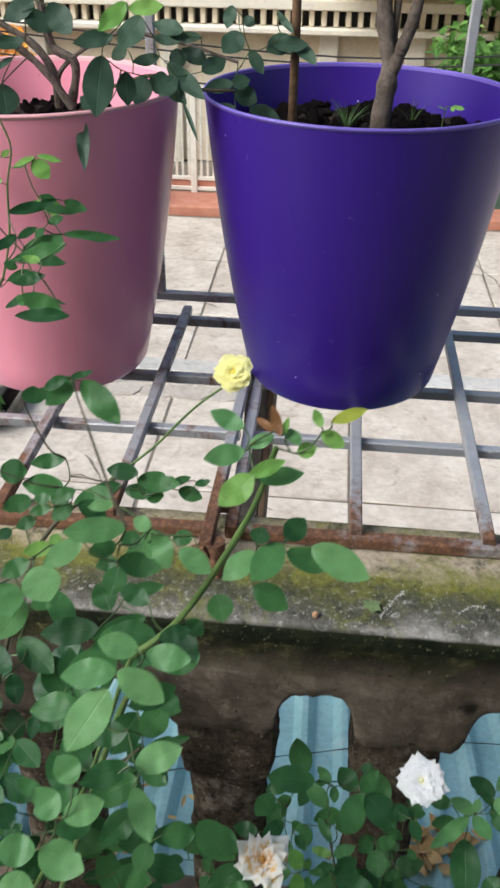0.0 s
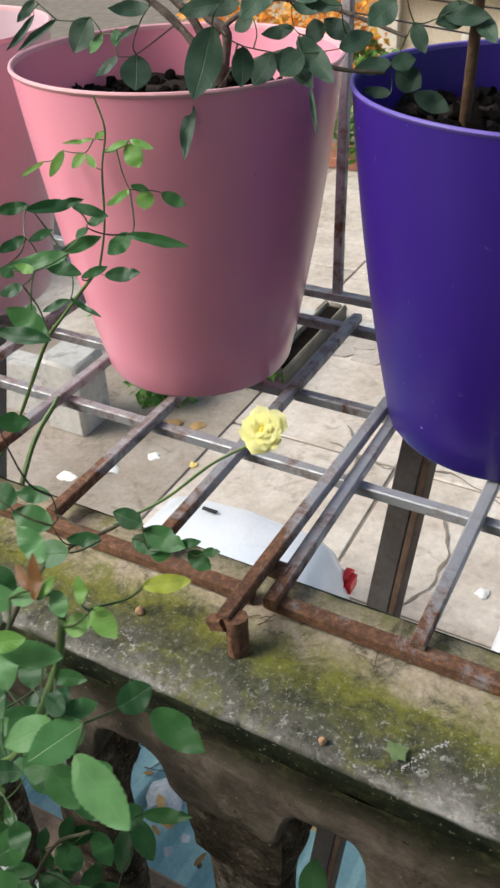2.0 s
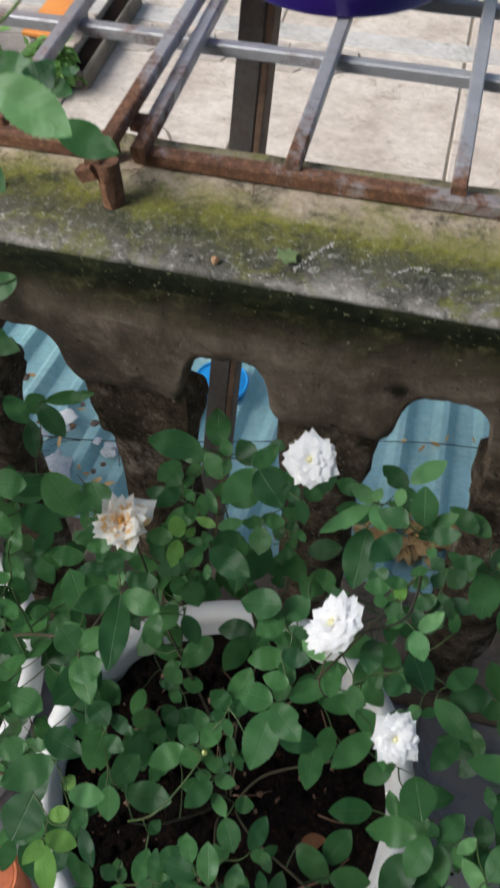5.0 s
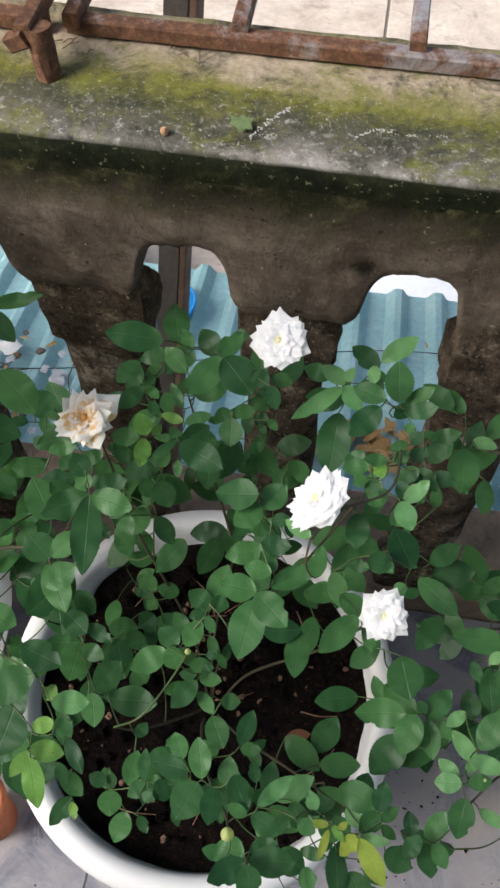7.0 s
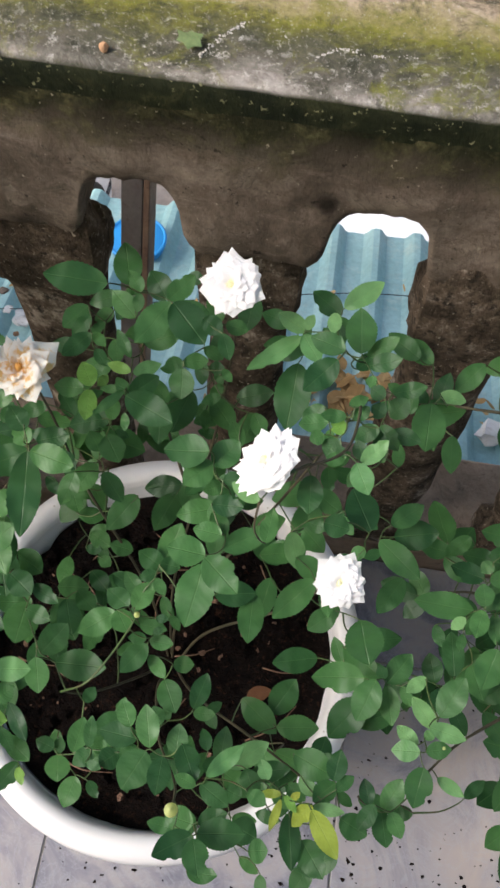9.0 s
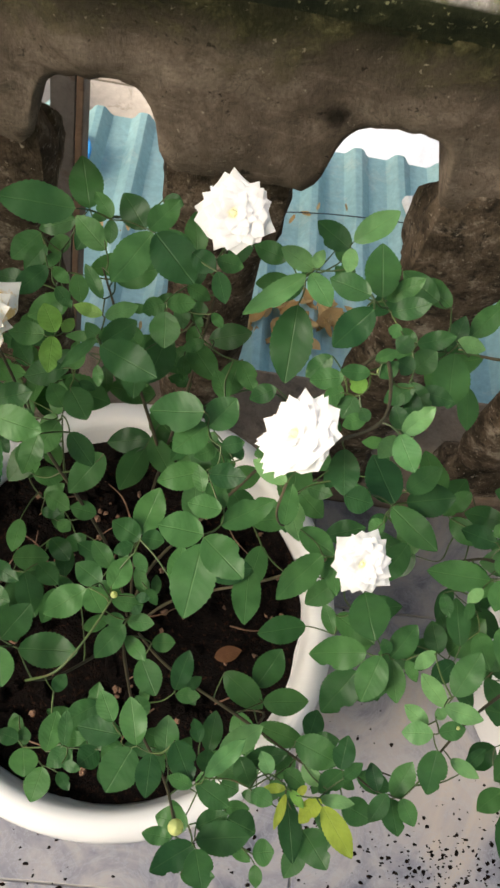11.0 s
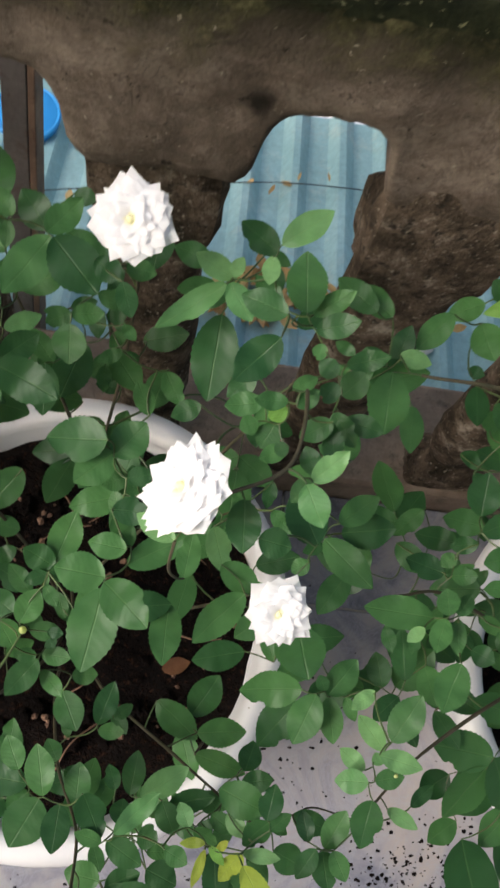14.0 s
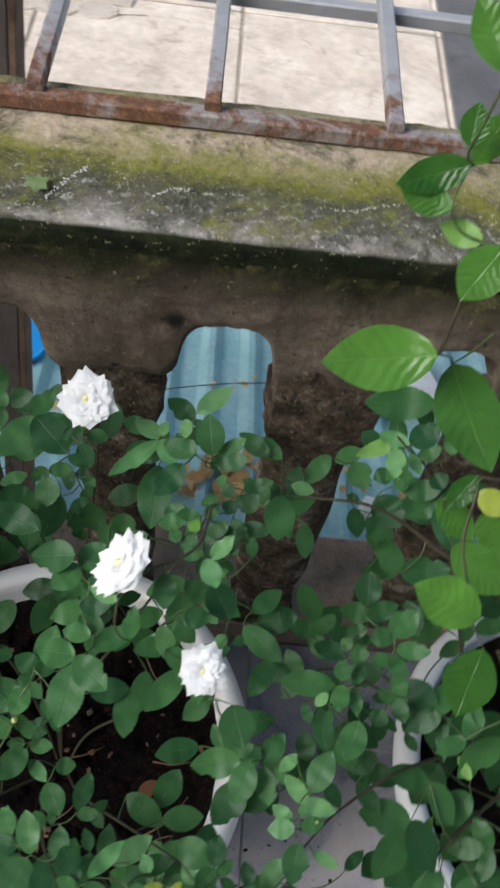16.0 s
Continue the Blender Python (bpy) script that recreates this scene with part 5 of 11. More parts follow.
class Plant:
    """A plant: canes, twigs and leaf blades, all children of one Empty."""

    def __init__(self, name, label, category, at, seed):
        self.root = thing(name, label, category, at)
        self.at = Vector(at)
        self.rng = random.Random(seed)
        self.canes = []
        self.stalk = PETIOLE
        self.count = 0
        self.deep = False
        self.inner = {}
        self.inner_twigs = ([], [])
        self.waiting = []

    def cane(self, pts, r0, r1, material, name="cane", sides=8, knobs=0.25, label=""):
        path = smooth_path(pts, 8)
        self.canes += path
        st = ([], [])
        tube(st, [p - self.at for p in path], r0, r1, sides, knobs)
        part(name, st, material, self.root, label)

    def leaf(self, p, d, n, size, material=None, kind="leaflet"):
        r = self.rng
        jit = Vector((r.uniform(-1, 1), r.uniform(-1, 1), r.uniform(-1, 1)))
        m = frame_of(Vector(p) - self.at, Vector(d) + 0.10 * jit, Vector(n) + 0.22 * Vector((jit.y, jit.z, jit.x)))
        me = r.choice(blades(material or LEAF, kind))
        m = m @ Matrix.Diagonal((size, size * r.uniform(0.9, 1.08), size, 1))
        if not self.deep and self.count < 300:
            ob = part(kind.replace("narrow", "leaf"), me, None, self.root)
            ob.matrix_basis = m
            self.count += 1
            return
        self.keep(m, me, material or LEAF)

    def blade_at(self, base, tip, width, face, material=None, kind="leaflet"):
        """One blade from base to tip, its upper side to face; its stalk is grown in done()."""
        b, t = Vector(base), Vector(tip)
        size = (t - b).length
        me = self.rng.choice(blades(material or LEAF, kind))
        m = frame_of(b - self.at, t - b, Vector(face)) @ Matrix.Diagonal((size, width / BROAD[kind], size, 1))
        self.waiting.append(b)
        if self.count < 300:
            part(kind.replace("narrow", "leaf"), me, None, self.root).matrix_basis = m
            self.count += 1
        else:
            self.keep(m, me, material or LEAF)

    def keep(self, m, me, material):
        """Adds a blade to the joined rest."""
        vs, fs, uv = self.inner.setdefault(material.name, ([], [], []))
        k0 = len(vs)
        vs += [tuple(m @ v.co) for v in me.vertices]
        fs += [tuple(i + k0 for i in f.vertices) for f in me.polygons]
        uv += [tuple(d.vector) for d in me.attributes["blade"].data]

    def grow(self):
        """Stalks and twigs from the canes to all waiting blades, the nearest first, each from the nearest wood."""
        best = []
        for b in self.waiting:
            q = min(self.canes, key=lambda c: (c - b).length_squared)
            best.append([(q - b).length, q, b])
        while best:
            k = min(range(len(best)), key=lambda i: best[i][0])
            gap, q, b = best.pop(k)
            if gap < 0.002:
                continue
            r = self.rng
            side = Vector((r.uniform(-1, 1), r.uniform(-1, 1), r.uniform(-1.2, 0.2))) * gap * 0.13
            path = smooth_path([q, q.lerp(b, 0.4) + side, q.lerp(b, 0.8) + side * 0.6, b], 4)
            thick = 0.0005 + 0.008 * min(gap, 0.1)
            st = ([], [])
            tube(st, [v - self.at for v in path], thick, 0.0005, 5, 0.15)
            part("leaf_stalk" if gap < 0.05 else "twig", st, self.stalk if gap < 0.05 else TWIG, self.root)
            self.canes += path
            for row in best:
                for v in path[2:]:
                    if (v - row[2]).length < row[0]:
                        row[0], row[1] = (v - row[2]).length, v

    def join(self, p, r=0.00065, ends=()):
        """A twig from the nearest cane to p."""
        p = Vector(p)
        q = min(self.canes, key=lambda c: (c - p).length)
        mid = (p + q) / 2 + Vector((0, 0, 0.18 * (p - q).length))
        own = not self.deep and self.count < 300
        if (p - q).length > 0.055:
            # a branching twig, to which later leaves may be joined
            r_ = self.rng
            side = Vector((r_.uniform(-1, 1), r_.uniform(-1, 1), r_.uniform(0.1, 0.9))) * (p - q).length * 0.22
            path = smooth_path([q, q.lerp(p, 0.35) + side, q.lerp(p, 0.72) + side * 0.7, p], 5)
            st = ([], []) if own else self.inner_twigs
            tube(st, [v - self.at for v in path], 0.0011, 0.0008, 6, 0.2)
            if own:
                part("twig", st, TWIG, self.root)
            self.canes += path
            if ends:
                tube_st = ([], []) if own else self.inner_twigs
                tube(tube_st, [v - self.at for v in [p] + [Vector(e) for e in ends]], r, r * 0.7, 5)
                if own:
                    part("leaf_stalk", tube_st, self.stalk, self.root)
            return
        st = ([], []) if own else self.inner_twigs
        tube(st, [v - self.at for v in smooth_path([q, mid, p] + [Vector(e) for e in ends], 5)], r * 1.3, r * 0.7, 5)
        if own:
            part("leaf_stalk", st, self.stalk, self.root)

    def spray(self, base, tip, count=5, material=None, kind="leaflet", lean=(0, -0.45, 0.85)):
        """A compound leaf with its leaf stalk: terminal blade and pairs along the stalk."""
        b, t = Vector(base), Vector(tip)
        d = t - b
        size = d.length
        up = Vector(lean) + Vector((self.rng.uniform(-0.25, 0.25), self.rng.uniform(-0.25, 0.25), 0))
        if abs(up.normalized().dot(d.normalized())) > 0.9:
            up = Vector((0, -1, 0.3))
        fwd = d.normalized()
        s = up.cross(fwd).normalized()
        n = fwd.cross(s)
        if count == 1:
            self.join(b)
            self.leaf(b, fwd, n, size, material, kind)
            return
        plan = {3: (0.42, 0.58, ((0.30, 0.47, 62),)), 5: (0.46, 0.54, ((0.38, 0.48, 62), (0.0, 0.42, 68))), 7: (0.60, 0.40, ((0.54, 0.36, 58), (0.29, 0.35, 64), (0.03, 0.31, 70)))}[count]
        start, term, pairs = plan
        self.join(b, 0.00065, (b + fwd * size * (start + 0.03),))
        self.leaf(b + fwd * size * start, fwd - 0.15 * n, n, size * term, material, kind)
        for at_, rel, ang in pairs:
            for sg in (-1, 1):
                a = radians(ang + self.rng.uniform(-9, 9))
                dd = fwd * math.cos(a) + s * sg * math.sin(a)
                self.leaf(b + fwd * size * at_, dd - 0.12 * n, n + sg * 0.12 * s, size * rel * self.rng.uniform(0.85, 1.1), material, kind)

    def scatter(self, lo, hi, count, size, material=None, pairs=(3, 5, 5), lean=(0, -0.4, 0.9)):
        """Sprays at random in a box, for the tangle inside the bush, joined into one mesh."""
        self.deep = True
        for _ in range(count):
            r = self.rng
            p = Vector([r.uniform(a, b) for a, b in zip(lo, hi)])
            a = r.uniform(0, 6.283)
            L_ = size * r.uniform(0.7, 1.2)
            self.spray(p, p + Vector((math.cos(a) * L_, math.sin(a) * L_, r.uniform(-0.4, 0.15) * L_)), r.choice(pairs), material, "leaflet", lean)
        self.deep = False

    def done(self):
        """Grows the stalks and links what was joined."""
        self.grow()
        for name, (vs, fs, uv) in self.inner.items():
            me = bpy.data.meshes.new("inner_leaves")
            me.from_pydata(vs, [], fs)
            at = me.attributes.new("blade", "FLOAT_VECTOR", "POINT")
            at.data.foreach_set("vector", [k for p in uv for k in p])
            me.polygons.foreach_set("use_smooth", [True] * len(me.polygons))
            ob = part("inner_leaves", me, bpy.data.materials[name], self.root)
            tagged(ob, kind="stuff")
        if self.inner_twigs[0]:
            tagged(part("inner_foliage", self.inner_twigs, self.stalk, self.root), kind="stuff")



PETALS = {}


def petal_shapes(material):
    point = 0.5 if material is PETAL_YELLOW else 1.0
    if material.name not in PETALS:
        out = []
        for i in range(4):
            vs, fs, uv = [], [], []
            ns, cols = 8, 7
            for a in range(ns):
                u = a / (ns - 1)
                w = 0.54 * (0.25 + 0.75 * math.sin(math.pi * (0.12 + 0.66 * u)) ** 0.8)
                for b in range(cols):
                    c = -1 + 2 * b / (cols - 1)
                    tipped = u + (0.30 * (1 - abs(c)) ** 2.0 - 0.15 * c * c) * u ** 3 * (1 if i % 2 else 0.7) * point
                    z = 0.10 * u * u + 0.10 * c * c * (1 - 0.8 * u) - 0.20 * max(0, u - 0.65) * (0.3 + abs(c)) * 2 + 0.05 * noise.noise((u * 3, c * 2, i * 4.0))
                    vs.append((tipped, c * w, z))
                    uv.append((u, c, 0))
            for a in range(ns - 1):
                for b in range(cols - 1):
                    q = a * cols + b
                    fs.append((q, q + cols, q + cols + 1, q + 1))
            me = bpy.data.meshes.new("petal")
            me.from_pydata(vs, [], fs)
            at = me.attributes.new("blade", "FLOAT_VECTOR", "POINT")
            at.data.foreach_set("vector", [k for p in uv for k in p])
            me.polygons.foreach_set("use_smooth", [True] * len(me.polygons))
            me.materials.append(material)
            out.append(me)
        PETALS[material.name] = out
    return PETALS[material.name]


def flower(plant, at, face, radius, material, label, count=36, loose=0.0, narrow=1.0, ragged=0.0):
    """A double rose: petals in a spiral, upright at the heart and flat at the rim."""
    at = Vector(at)
    m = frame_of(at - plant.at, Vector((0.1, 1, 0.05)).cross(Vector(face)), Vector(face).normalized())
    st = ([], [])
    tube(st, [(0, 0, -0.012), (0, 0, -0.004), (0, 0, 0.001)], 0.0035, 0.0055, 8)
    fl = part("flower", st, STEM, plant.root, label)
    fl.matrix_basis = m
    r = random.Random(int(radius * 9000))
    shapes = petal_shapes(material)
    for i in range(count):
        k = (i + 0.5) / count
        az = i * 2.39996 + r.uniform(-0.2, 0.2) * (1 + 3 * ragged)
        tilt = radians(38 - 38 * k ** 0.42 + r.uniform(-6, 6) + loose * r.uniform(-25, 25))
        L_ = radius * (0.36 + 0.58 * k ** 0.7) * r.uniform(0.92 - 0.35 * ragged, 1.08 + 0.12 * ragged)
        ob = part("petal", shapes[i % 4], None, fl)
        ob.matrix_basis = (Matrix.Rotation(az, 4, "Z") @ Matrix.Translation((radius * 0.04, 0, 0.004 * (1 - k))) @ Matrix.Rotation(-tilt, 4, "Y") @ Matrix.Rotation(ragged * r.uniform(-0.5, 0.5), 4, "X")
                           @ Matrix.Diagonal((L_, L_ * r.uniform(0.95, 1.25) * (0.75 + 0.35 * k) * narrow, L_, 1)))
    heart = lathe([(0.0, 0.0), (radius * 0.10, radius * 0.06), (radius * 0.13, radius * 0.18), (radius * 0.07, radius * 0.30), (0.0, radius * 0.33)], 14, (0, 0, 0), 0.5, radius * 90)
    part("petal", heart, material, fl)
    plant.join(at - Vector(face).normalized() * 0.012, 0.0014)


def bud(plant, at, material, r=0.006):
    ob = part("bud", lathe([(0.0, -r), (r * 0.5, -r * 0.8), (r * 0.9, -r * 0.1), (r * 0.85, r * 0.5), (r * 0.45, r * 1.3), (0.0, r * 1.7)], 12), material, plant.root)
    ob.location = Vector(at) - plant.at
    plant.join(Vector(at) - Vector((0, 0, r)), 0.0009)


# ---- white rose bush in the middle pot ----
rose = Plant("rose_bush", "white rose bush with dark green toothed leaves in a white pot", "rose bush", (0.085, 0.34, 0.24), 21)
CANES = (((0.085, 0.34, 0.23), (0.085, 0.40, 0.40), (0.115, 0.50, 0.58), (0.126, 0.53, 0.70), (0.127, 0.503, 0.800)),
         ((0.085, 0.34, 0.23), (0.10, 0.37, 0.40), (0.17, 0.42, 0.55), (0.225, 0.46, 0.68), (0.232, 0.44, 0.775), (0.222, 0.375, 0.822), (0.190, 0.352, 0.826)),
         ((0.085, 0.34, 0.23), (0.06, 0.38, 0.42), (0.005, 0.42, 0.58), (-0.012, 0.435, 0.68), (-0.016, 0.430, 0.760)),
         ((0.09, 0.34, 0.23), (0.13, 0.34, 0.42), (0.20, 0.34, 0.55), (0.236, 0.34, 0.65), (0.236, 0.320, 0.718)),
         ((0.08, 0.33, 0.23), (0.09, 0.28, 0.40), (0.11, 0.22, 0.51), (0.135, 0.18, 0.57), (0.142, 0.155, 0.665)),
         ((0.075, 0.34, 0.23), (0.07, 0.29, 0.40), (0.04, 0.25, 0.50), (0.02, 0.24, 0.54)),
         ((0.09, 0.34, 0.23), (0.13, 0.28, 0.40), (0.20, 0.23, 0.50), (0.26, 0.19, 0.55)),
         ((0.10, 0.45, 0.50), (0.06, 0.50, 0.62), (0.04, 0.52, 0.70)))
for bends in CANES:
    rose.cane(bends, 0.0017, 0.0009, TWIG)
rose.blade_at((0.001, 0.608, 0.630), (-0.029, 0.597, 0.623), 0.019, (-0.0, -0.5, 0.9))
rose.blade_at((0.016, 0.596, 0.664), (0.004, 0.636, 0.677), 0.028, (0.0, -0.3, 1.0))
rose.blade_at((0.043, 0.547, 0.724), (0.029, 0.562, 0.731), 0.013, (-0.0, -0.4, 0.9))
rose.blade_at((0.069, 0.531, 0.739), (0.051, 0.550, 0.750), 0.022, (-0.1, -0.6, 0.8))
rose.blade_at((0.073, 0.517, 0.759), (0.091, 0.541, 0.764), 0.018, (0.2, -0.3, 0.9))
rose.blade_at((0.077, 0.575, 0.718), (0.092, 0.572, 0.718), 0.013, (-0.1, -0.5, 0.9))
rose.blade_at((0.076, 0.514, 0.761), (0.054, 0.476, 0.753), 0.025, (0.1, -0.3, 1.0))
rose.blade_at((0.078, 0.513, 0.762), (0.108, 0.486, 0.750), 0.030, (0.1, -0.4, 0.9))
rose.blade_at((0.104, 0.503, 0.761), (0.121, 0.494, 0.757), 0.016, (-0.0, -0.5, 0.9))
rose.blade_at((0.122, 0.490, 0.763), (0.130, 0.472, 0.754), 0.013, (0.1, -0.4, 0.9))
rose.blade_at((0.121, 0.511, 0.745), (0.140, 0.509, 0.744), 0.014, (0.0, -0.3, 1.0))
rose.blade_at((0.046, 0.484, 0.717), (0.031, 0.505, 0.725), 0.010, (0.0, -0.4, 0.9))
rose.blade_at((0.046, 0.530, 0.745), (0.047, 0.515, 0.738), 0.010, (-0.0, -0.4, 0.9))
rose.blade_at((0.023, 0.580, 0.673), (0.012, 0.556, 0.662), 0.016, (0.1, -0.5, 0.9))
rose.blade_at((0.039, 0.554, 0.715), (0.027, 0.552, 0.715), 0.008, (0.0, -0.3, 1.0))
rose.blade_at((0.047, 0.477, 0.707), (0.026, 0.481, 0.708), 0.010, (-0.0, -0.4, 0.9), LEAF_YOUNG)
rose.blade_at((0.049, 0.475, 0.708), (0.071, 0.487, 0.710), 0.013, (0.1, -0.4, 0.9), LEAF_FRESH)
rose.blade_at((0.050, 0.455, 0.706), (0.072, 0.473, 0.713), 0.019, (0.2, -0.5, 0.8))
rose.blade_at((0.049, 0.456, 0.705), (0.037, 0.467, 0.711), 0.011, (0.2, -0.4, 0.9))
rose.blade_at((0.051, 0.444, 0.724), (0.092, 0.429, 0.718), 0.026, (-0.0, -0.4, 0.9))
rose.blade_at((0.046, 0.456, 0.711), (0.026, 0.431, 0.709), 0.009, (0.1, -0.2, 1.0))
rose.blade_at((0.016, 0.462, 0.699), (0.006, 0.477, 0.711), 0.017, (0.2, -0.5, 0.8), LEAF_YOUNG)
rose.blade_at((0.020, 0.466, 0.693), (0.026, 0.477, 0.696), 0.009, (0.1, -0.3, 0.9), LEAF_YOUNG)
rose.blade_at((0.014, 0.461, 0.695), (0.014, 0.437, 0.684), 0.016, (0.2, -0.4, 0.9), LEAF_YOUNG)
rose.blade_at((0.007, 0.465, 0.688), (-0.019, 0.464, 0.687), 0.018, (-0.0, -0.3, 0.9))
rose.blade_at((0.046, 0.459, 0.707), (0.024, 0.458, 0.704), 0.008, (-0.1, -0.5, 0.8))
rose.blade_at((0.089, 0.490, 0.713), (0.074, 0.482, 0.711), 0.015, (0.1, -0.4, 0.9))
rose.blade_at((0.091, 0.483, 0.725), (0.111, 0.488, 0.724), 0.014, (0.2, -0.4, 0.9))
rose.blade_at((0.091, 0.478, 0.723), (0.093, 0.456, 0.710), 0.022, (-0.1, -0.5, 0.8))
rose.blade_at((0.107, 0.510, 0.678), (0.121, 0.510, 0.680), 0.012, (-0.1, -0.5, 0.9))
rose.blade_at((0.123, 0.484, 0.720), (0.132, 0.477, 0.714), 0.008, (0.1, -0.5, 0.9))
rose.blade_at((-0.018, 0.569, 0.660), (-0.037, 0.544, 0.655), 0.022, (0.1, -0.3, 1.0))
rose.blade_at((-0.009, 0.549, 0.674), (-0.023, 0.530, 0.664), 0.015, (0.1, -0.5, 0.9))
rose.blade_at((-0.005, 0.532, 0.671), (-0.026, 0.506, 0.668), 0.018, (0.2, -0.3, 0.9))
rose.blade_at((0.002, 0.579, 0.643), (-0.015, 0.569, 0.637), 0.015, (0.0, -0.5, 0.9))
rose.blade_at((0.005, 0.512, 0.703), (0.018, 0.505, 0.696), 0.010, (0.2, -0.5, 0.8))
rose.blade_at((0.009, 0.502, 0.694), (0.022, 0.489, 0.689), 0.011, (0.1, -0.2, 1.0))
rose.blade_at((0.018, 0.529, 0.672), (0.024, 0.508, 0.665), 0.015, (0.1, -0.3, 1.0))
rose.blade_at((0.049, 0.440, 0.702), (0.052, 0.426, 0.697), 0.008, (-0.1, -0.4, 0.9))
rose.blade_at((0.093, 0.498, 0.656), (0.081, 0.459, 0.642), 0.027, (0.1, -0.4, 0.9))
rose.blade_at((0.107, 0.494, 0.631), (0.109, 0.474, 0.626), 0.011, (0.1, -0.3, 1.0))
rose.blade_at((0.111, 0.506, 0.633), (0.135, 0.480, 0.623), 0.022, (0.1, -0.3, 0.9))
rose.blade_at((0.121, 0.490, 0.667), (0.105, 0.481, 0.665), 0.010, (0.1, -0.4, 0.9))
rose.blade_at((0.152, 0.495, 0.635), (0.145, 0.468, 0.622), 0.022, (0.0, -0.4, 0.9))
rose.blade_at((0.022, 0.433, 0.636), (0.010, 0.448, 0.644), 0.017, (0.3, -0.3, 0.9))
rose.blade_at((0.025, 0.447, 0.642), (0.041, 0.426, 0.634), 0.023, (0.1, -0.3, 1.0))
rose.blade_at((0.017, 0.465, 0.637), (-0.012, 0.455, 0.633), 0.021, (-0.0, -0.4, 0.9))
rose.blade_at((0.126, 0.404, 0.729), (0.090, 0.403, 0.722), 0.028, (-0.2, -0.2, 1.0))
rose.blade_at((0.130, 0.401, 0.716), (0.109, 0.380, 0.713), 0.022, (0.1, -0.2, 1.0))
rose.blade_at((0.130, 0.399, 0.716), (0.147, 0.421, 0.721), 0.023, (-0.0, -0.2, 1.0))
rose.blade_at((0.139, 0.395, 0.693), (0.124, 0.386, 0.691), 0.013, (-0.1, -0.2, 1.0))
rose.blade_at((0.140, 0.384, 0.723), (0.155, 0.388, 0.726), 0.012, (-0.0, -0.5, 0.9))
rose.blade_at((0.135, 0.396, 0.639), (0.100, 0.384, 0.636), 0.022, (0.0, -0.3, 1.0))
rose.blade_at((0.134, 0.366, 0.717), (0.159, 0.366, 0.720), 0.017, (-0.1, -0.3, 0.9))
rose.blade_at((0.092, 0.353, 0.593), (0.103, 0.389, 0.607), 0.024, (0.0, -0.4, 0.9))
rose.blade_at((0.093, 0.349, 0.595), (0.070, 0.359, 0.602), 0.020, (0.1, -0.4, 0.9))
rose.blade_at((0.089, 0.344, 0.596), (0.074, 0.336, 0.595), 0.011, (0.1, -0.3, 0.9))
rose.blade_at((0.095, 0.340, 0.635), (0.112, 0.340, 0.631), 0.015, (0.2, -0.4, 0.9))
rose.blade_at((0.136, 0.328, 0.708), (0.106, 0.330, 0.709), 0.024, (0.0, -0.1, 1.0))
rose.blade_at((0.146, 0.345, 0.710), (0.123, 0.347, 0.710), 0.016, (-0.0, -0.2, 1.0))
rose.blade_at((0.148, 0.349, 0.701), (0.135, 0.363, 0.709), 0.015, (0.1, -0.4, 0.9))
rose.blade_at((0.147, 0.338, 0.699), (0.182, 0.359, 0.703), 0.019, (0.1, -0.3, 1.0))
rose.blade_at((0.136, 0.322, 0.707), (0.130, 0.274, 0.700), 0.029, (-0.1, -0.1, 1.0))
rose.blade_at((0.136, 0.324, 0.715), (0.164, 0.301, 0.713), 0.025, (-0.1, -0.3, 1.0))
rose.blade_at((0.176, 0.328, 0.632), (0.177, 0.288, 0.624), 0.022, (0.1, -0.2, 1.0))
rose.blade_at((0.067, 0.317, 0.568), (0.045, 0.330, 0.570), 0.020, (-0.0, -0.2, 1.0))
rose.blade_at((0.077, 0.307, 0.602), (0.087, 0.331, 0.608), 0.019, (0.1, -0.3, 1.0))
rose.blade_at((0.056, 0.312, 0.564), (0.026, 0.289, 0.561), 0.025, (-0.0, -0.1, 1.0))
rose.blade_at((0.059, 0.310, 0.580), (0.072, 0.293, 0.574), 0.020, (0.2, -0.2, 1.0))
rose.blade_at((0.091, 0.333, 0.616), (0.102, 0.319, 0.615), 0.010, (-0.0, -0.1, 1.0))
rose.blade_at((0.096, 0.304, 0.596), (0.107, 0.304, 0.597), 0.008, (-0.0, -0.1, 1.0))
rose.blade_at((0.094, 0.295, 0.576), (0.102, 0.301, 0.578), 0.007, (-0.0, -0.3, 1.0))
rose.blade_at((0.090, 0.289, 0.581), (0.074, 0.287, 0.582), 0.011, (0.1, -0.4, 0.9))
rose.blade_at((0.091, 0.291, 0.566), (0.113, 0.290, 0.569), 0.014, (-0.1, -0.1, 1.0))
rose.blade_at((0.090, 0.287, 0.569), (0.071, 0.260, 0.565), 0.020, (0.1, -0.2, 1.0))
rose.blade_at((0.019, 0.425, 0.627), (0.004, 0.399, 0.616), 0.021, (0.1, -0.4, 0.9))
rose.blade_at((0.031, 0.411, 0.642), (0.051, 0.391, 0.630), 0.018, (0.2, -0.4, 0.9))
rose.blade_at((0.051, 0.428, 0.560), (0.026, 0.395, 0.542), 0.026, (-0.0, -0.5, 0.9))
rose.blade_at((-0.008, 0.411, 0.531), (0.018, 0.413, 0.526), 0.017, (0.2, -0.2, 1.0))
rose.blade_at((-0.000, 0.408, 0.491), (0.023, 0.396, 0.489), 0.019, (-0.0, -0.2, 1.0))
rose.blade_at((0.048, 0.393, 0.497), (0.024, 0.396, 0.499), 0.018, (0.1, -0.1, 1.0))
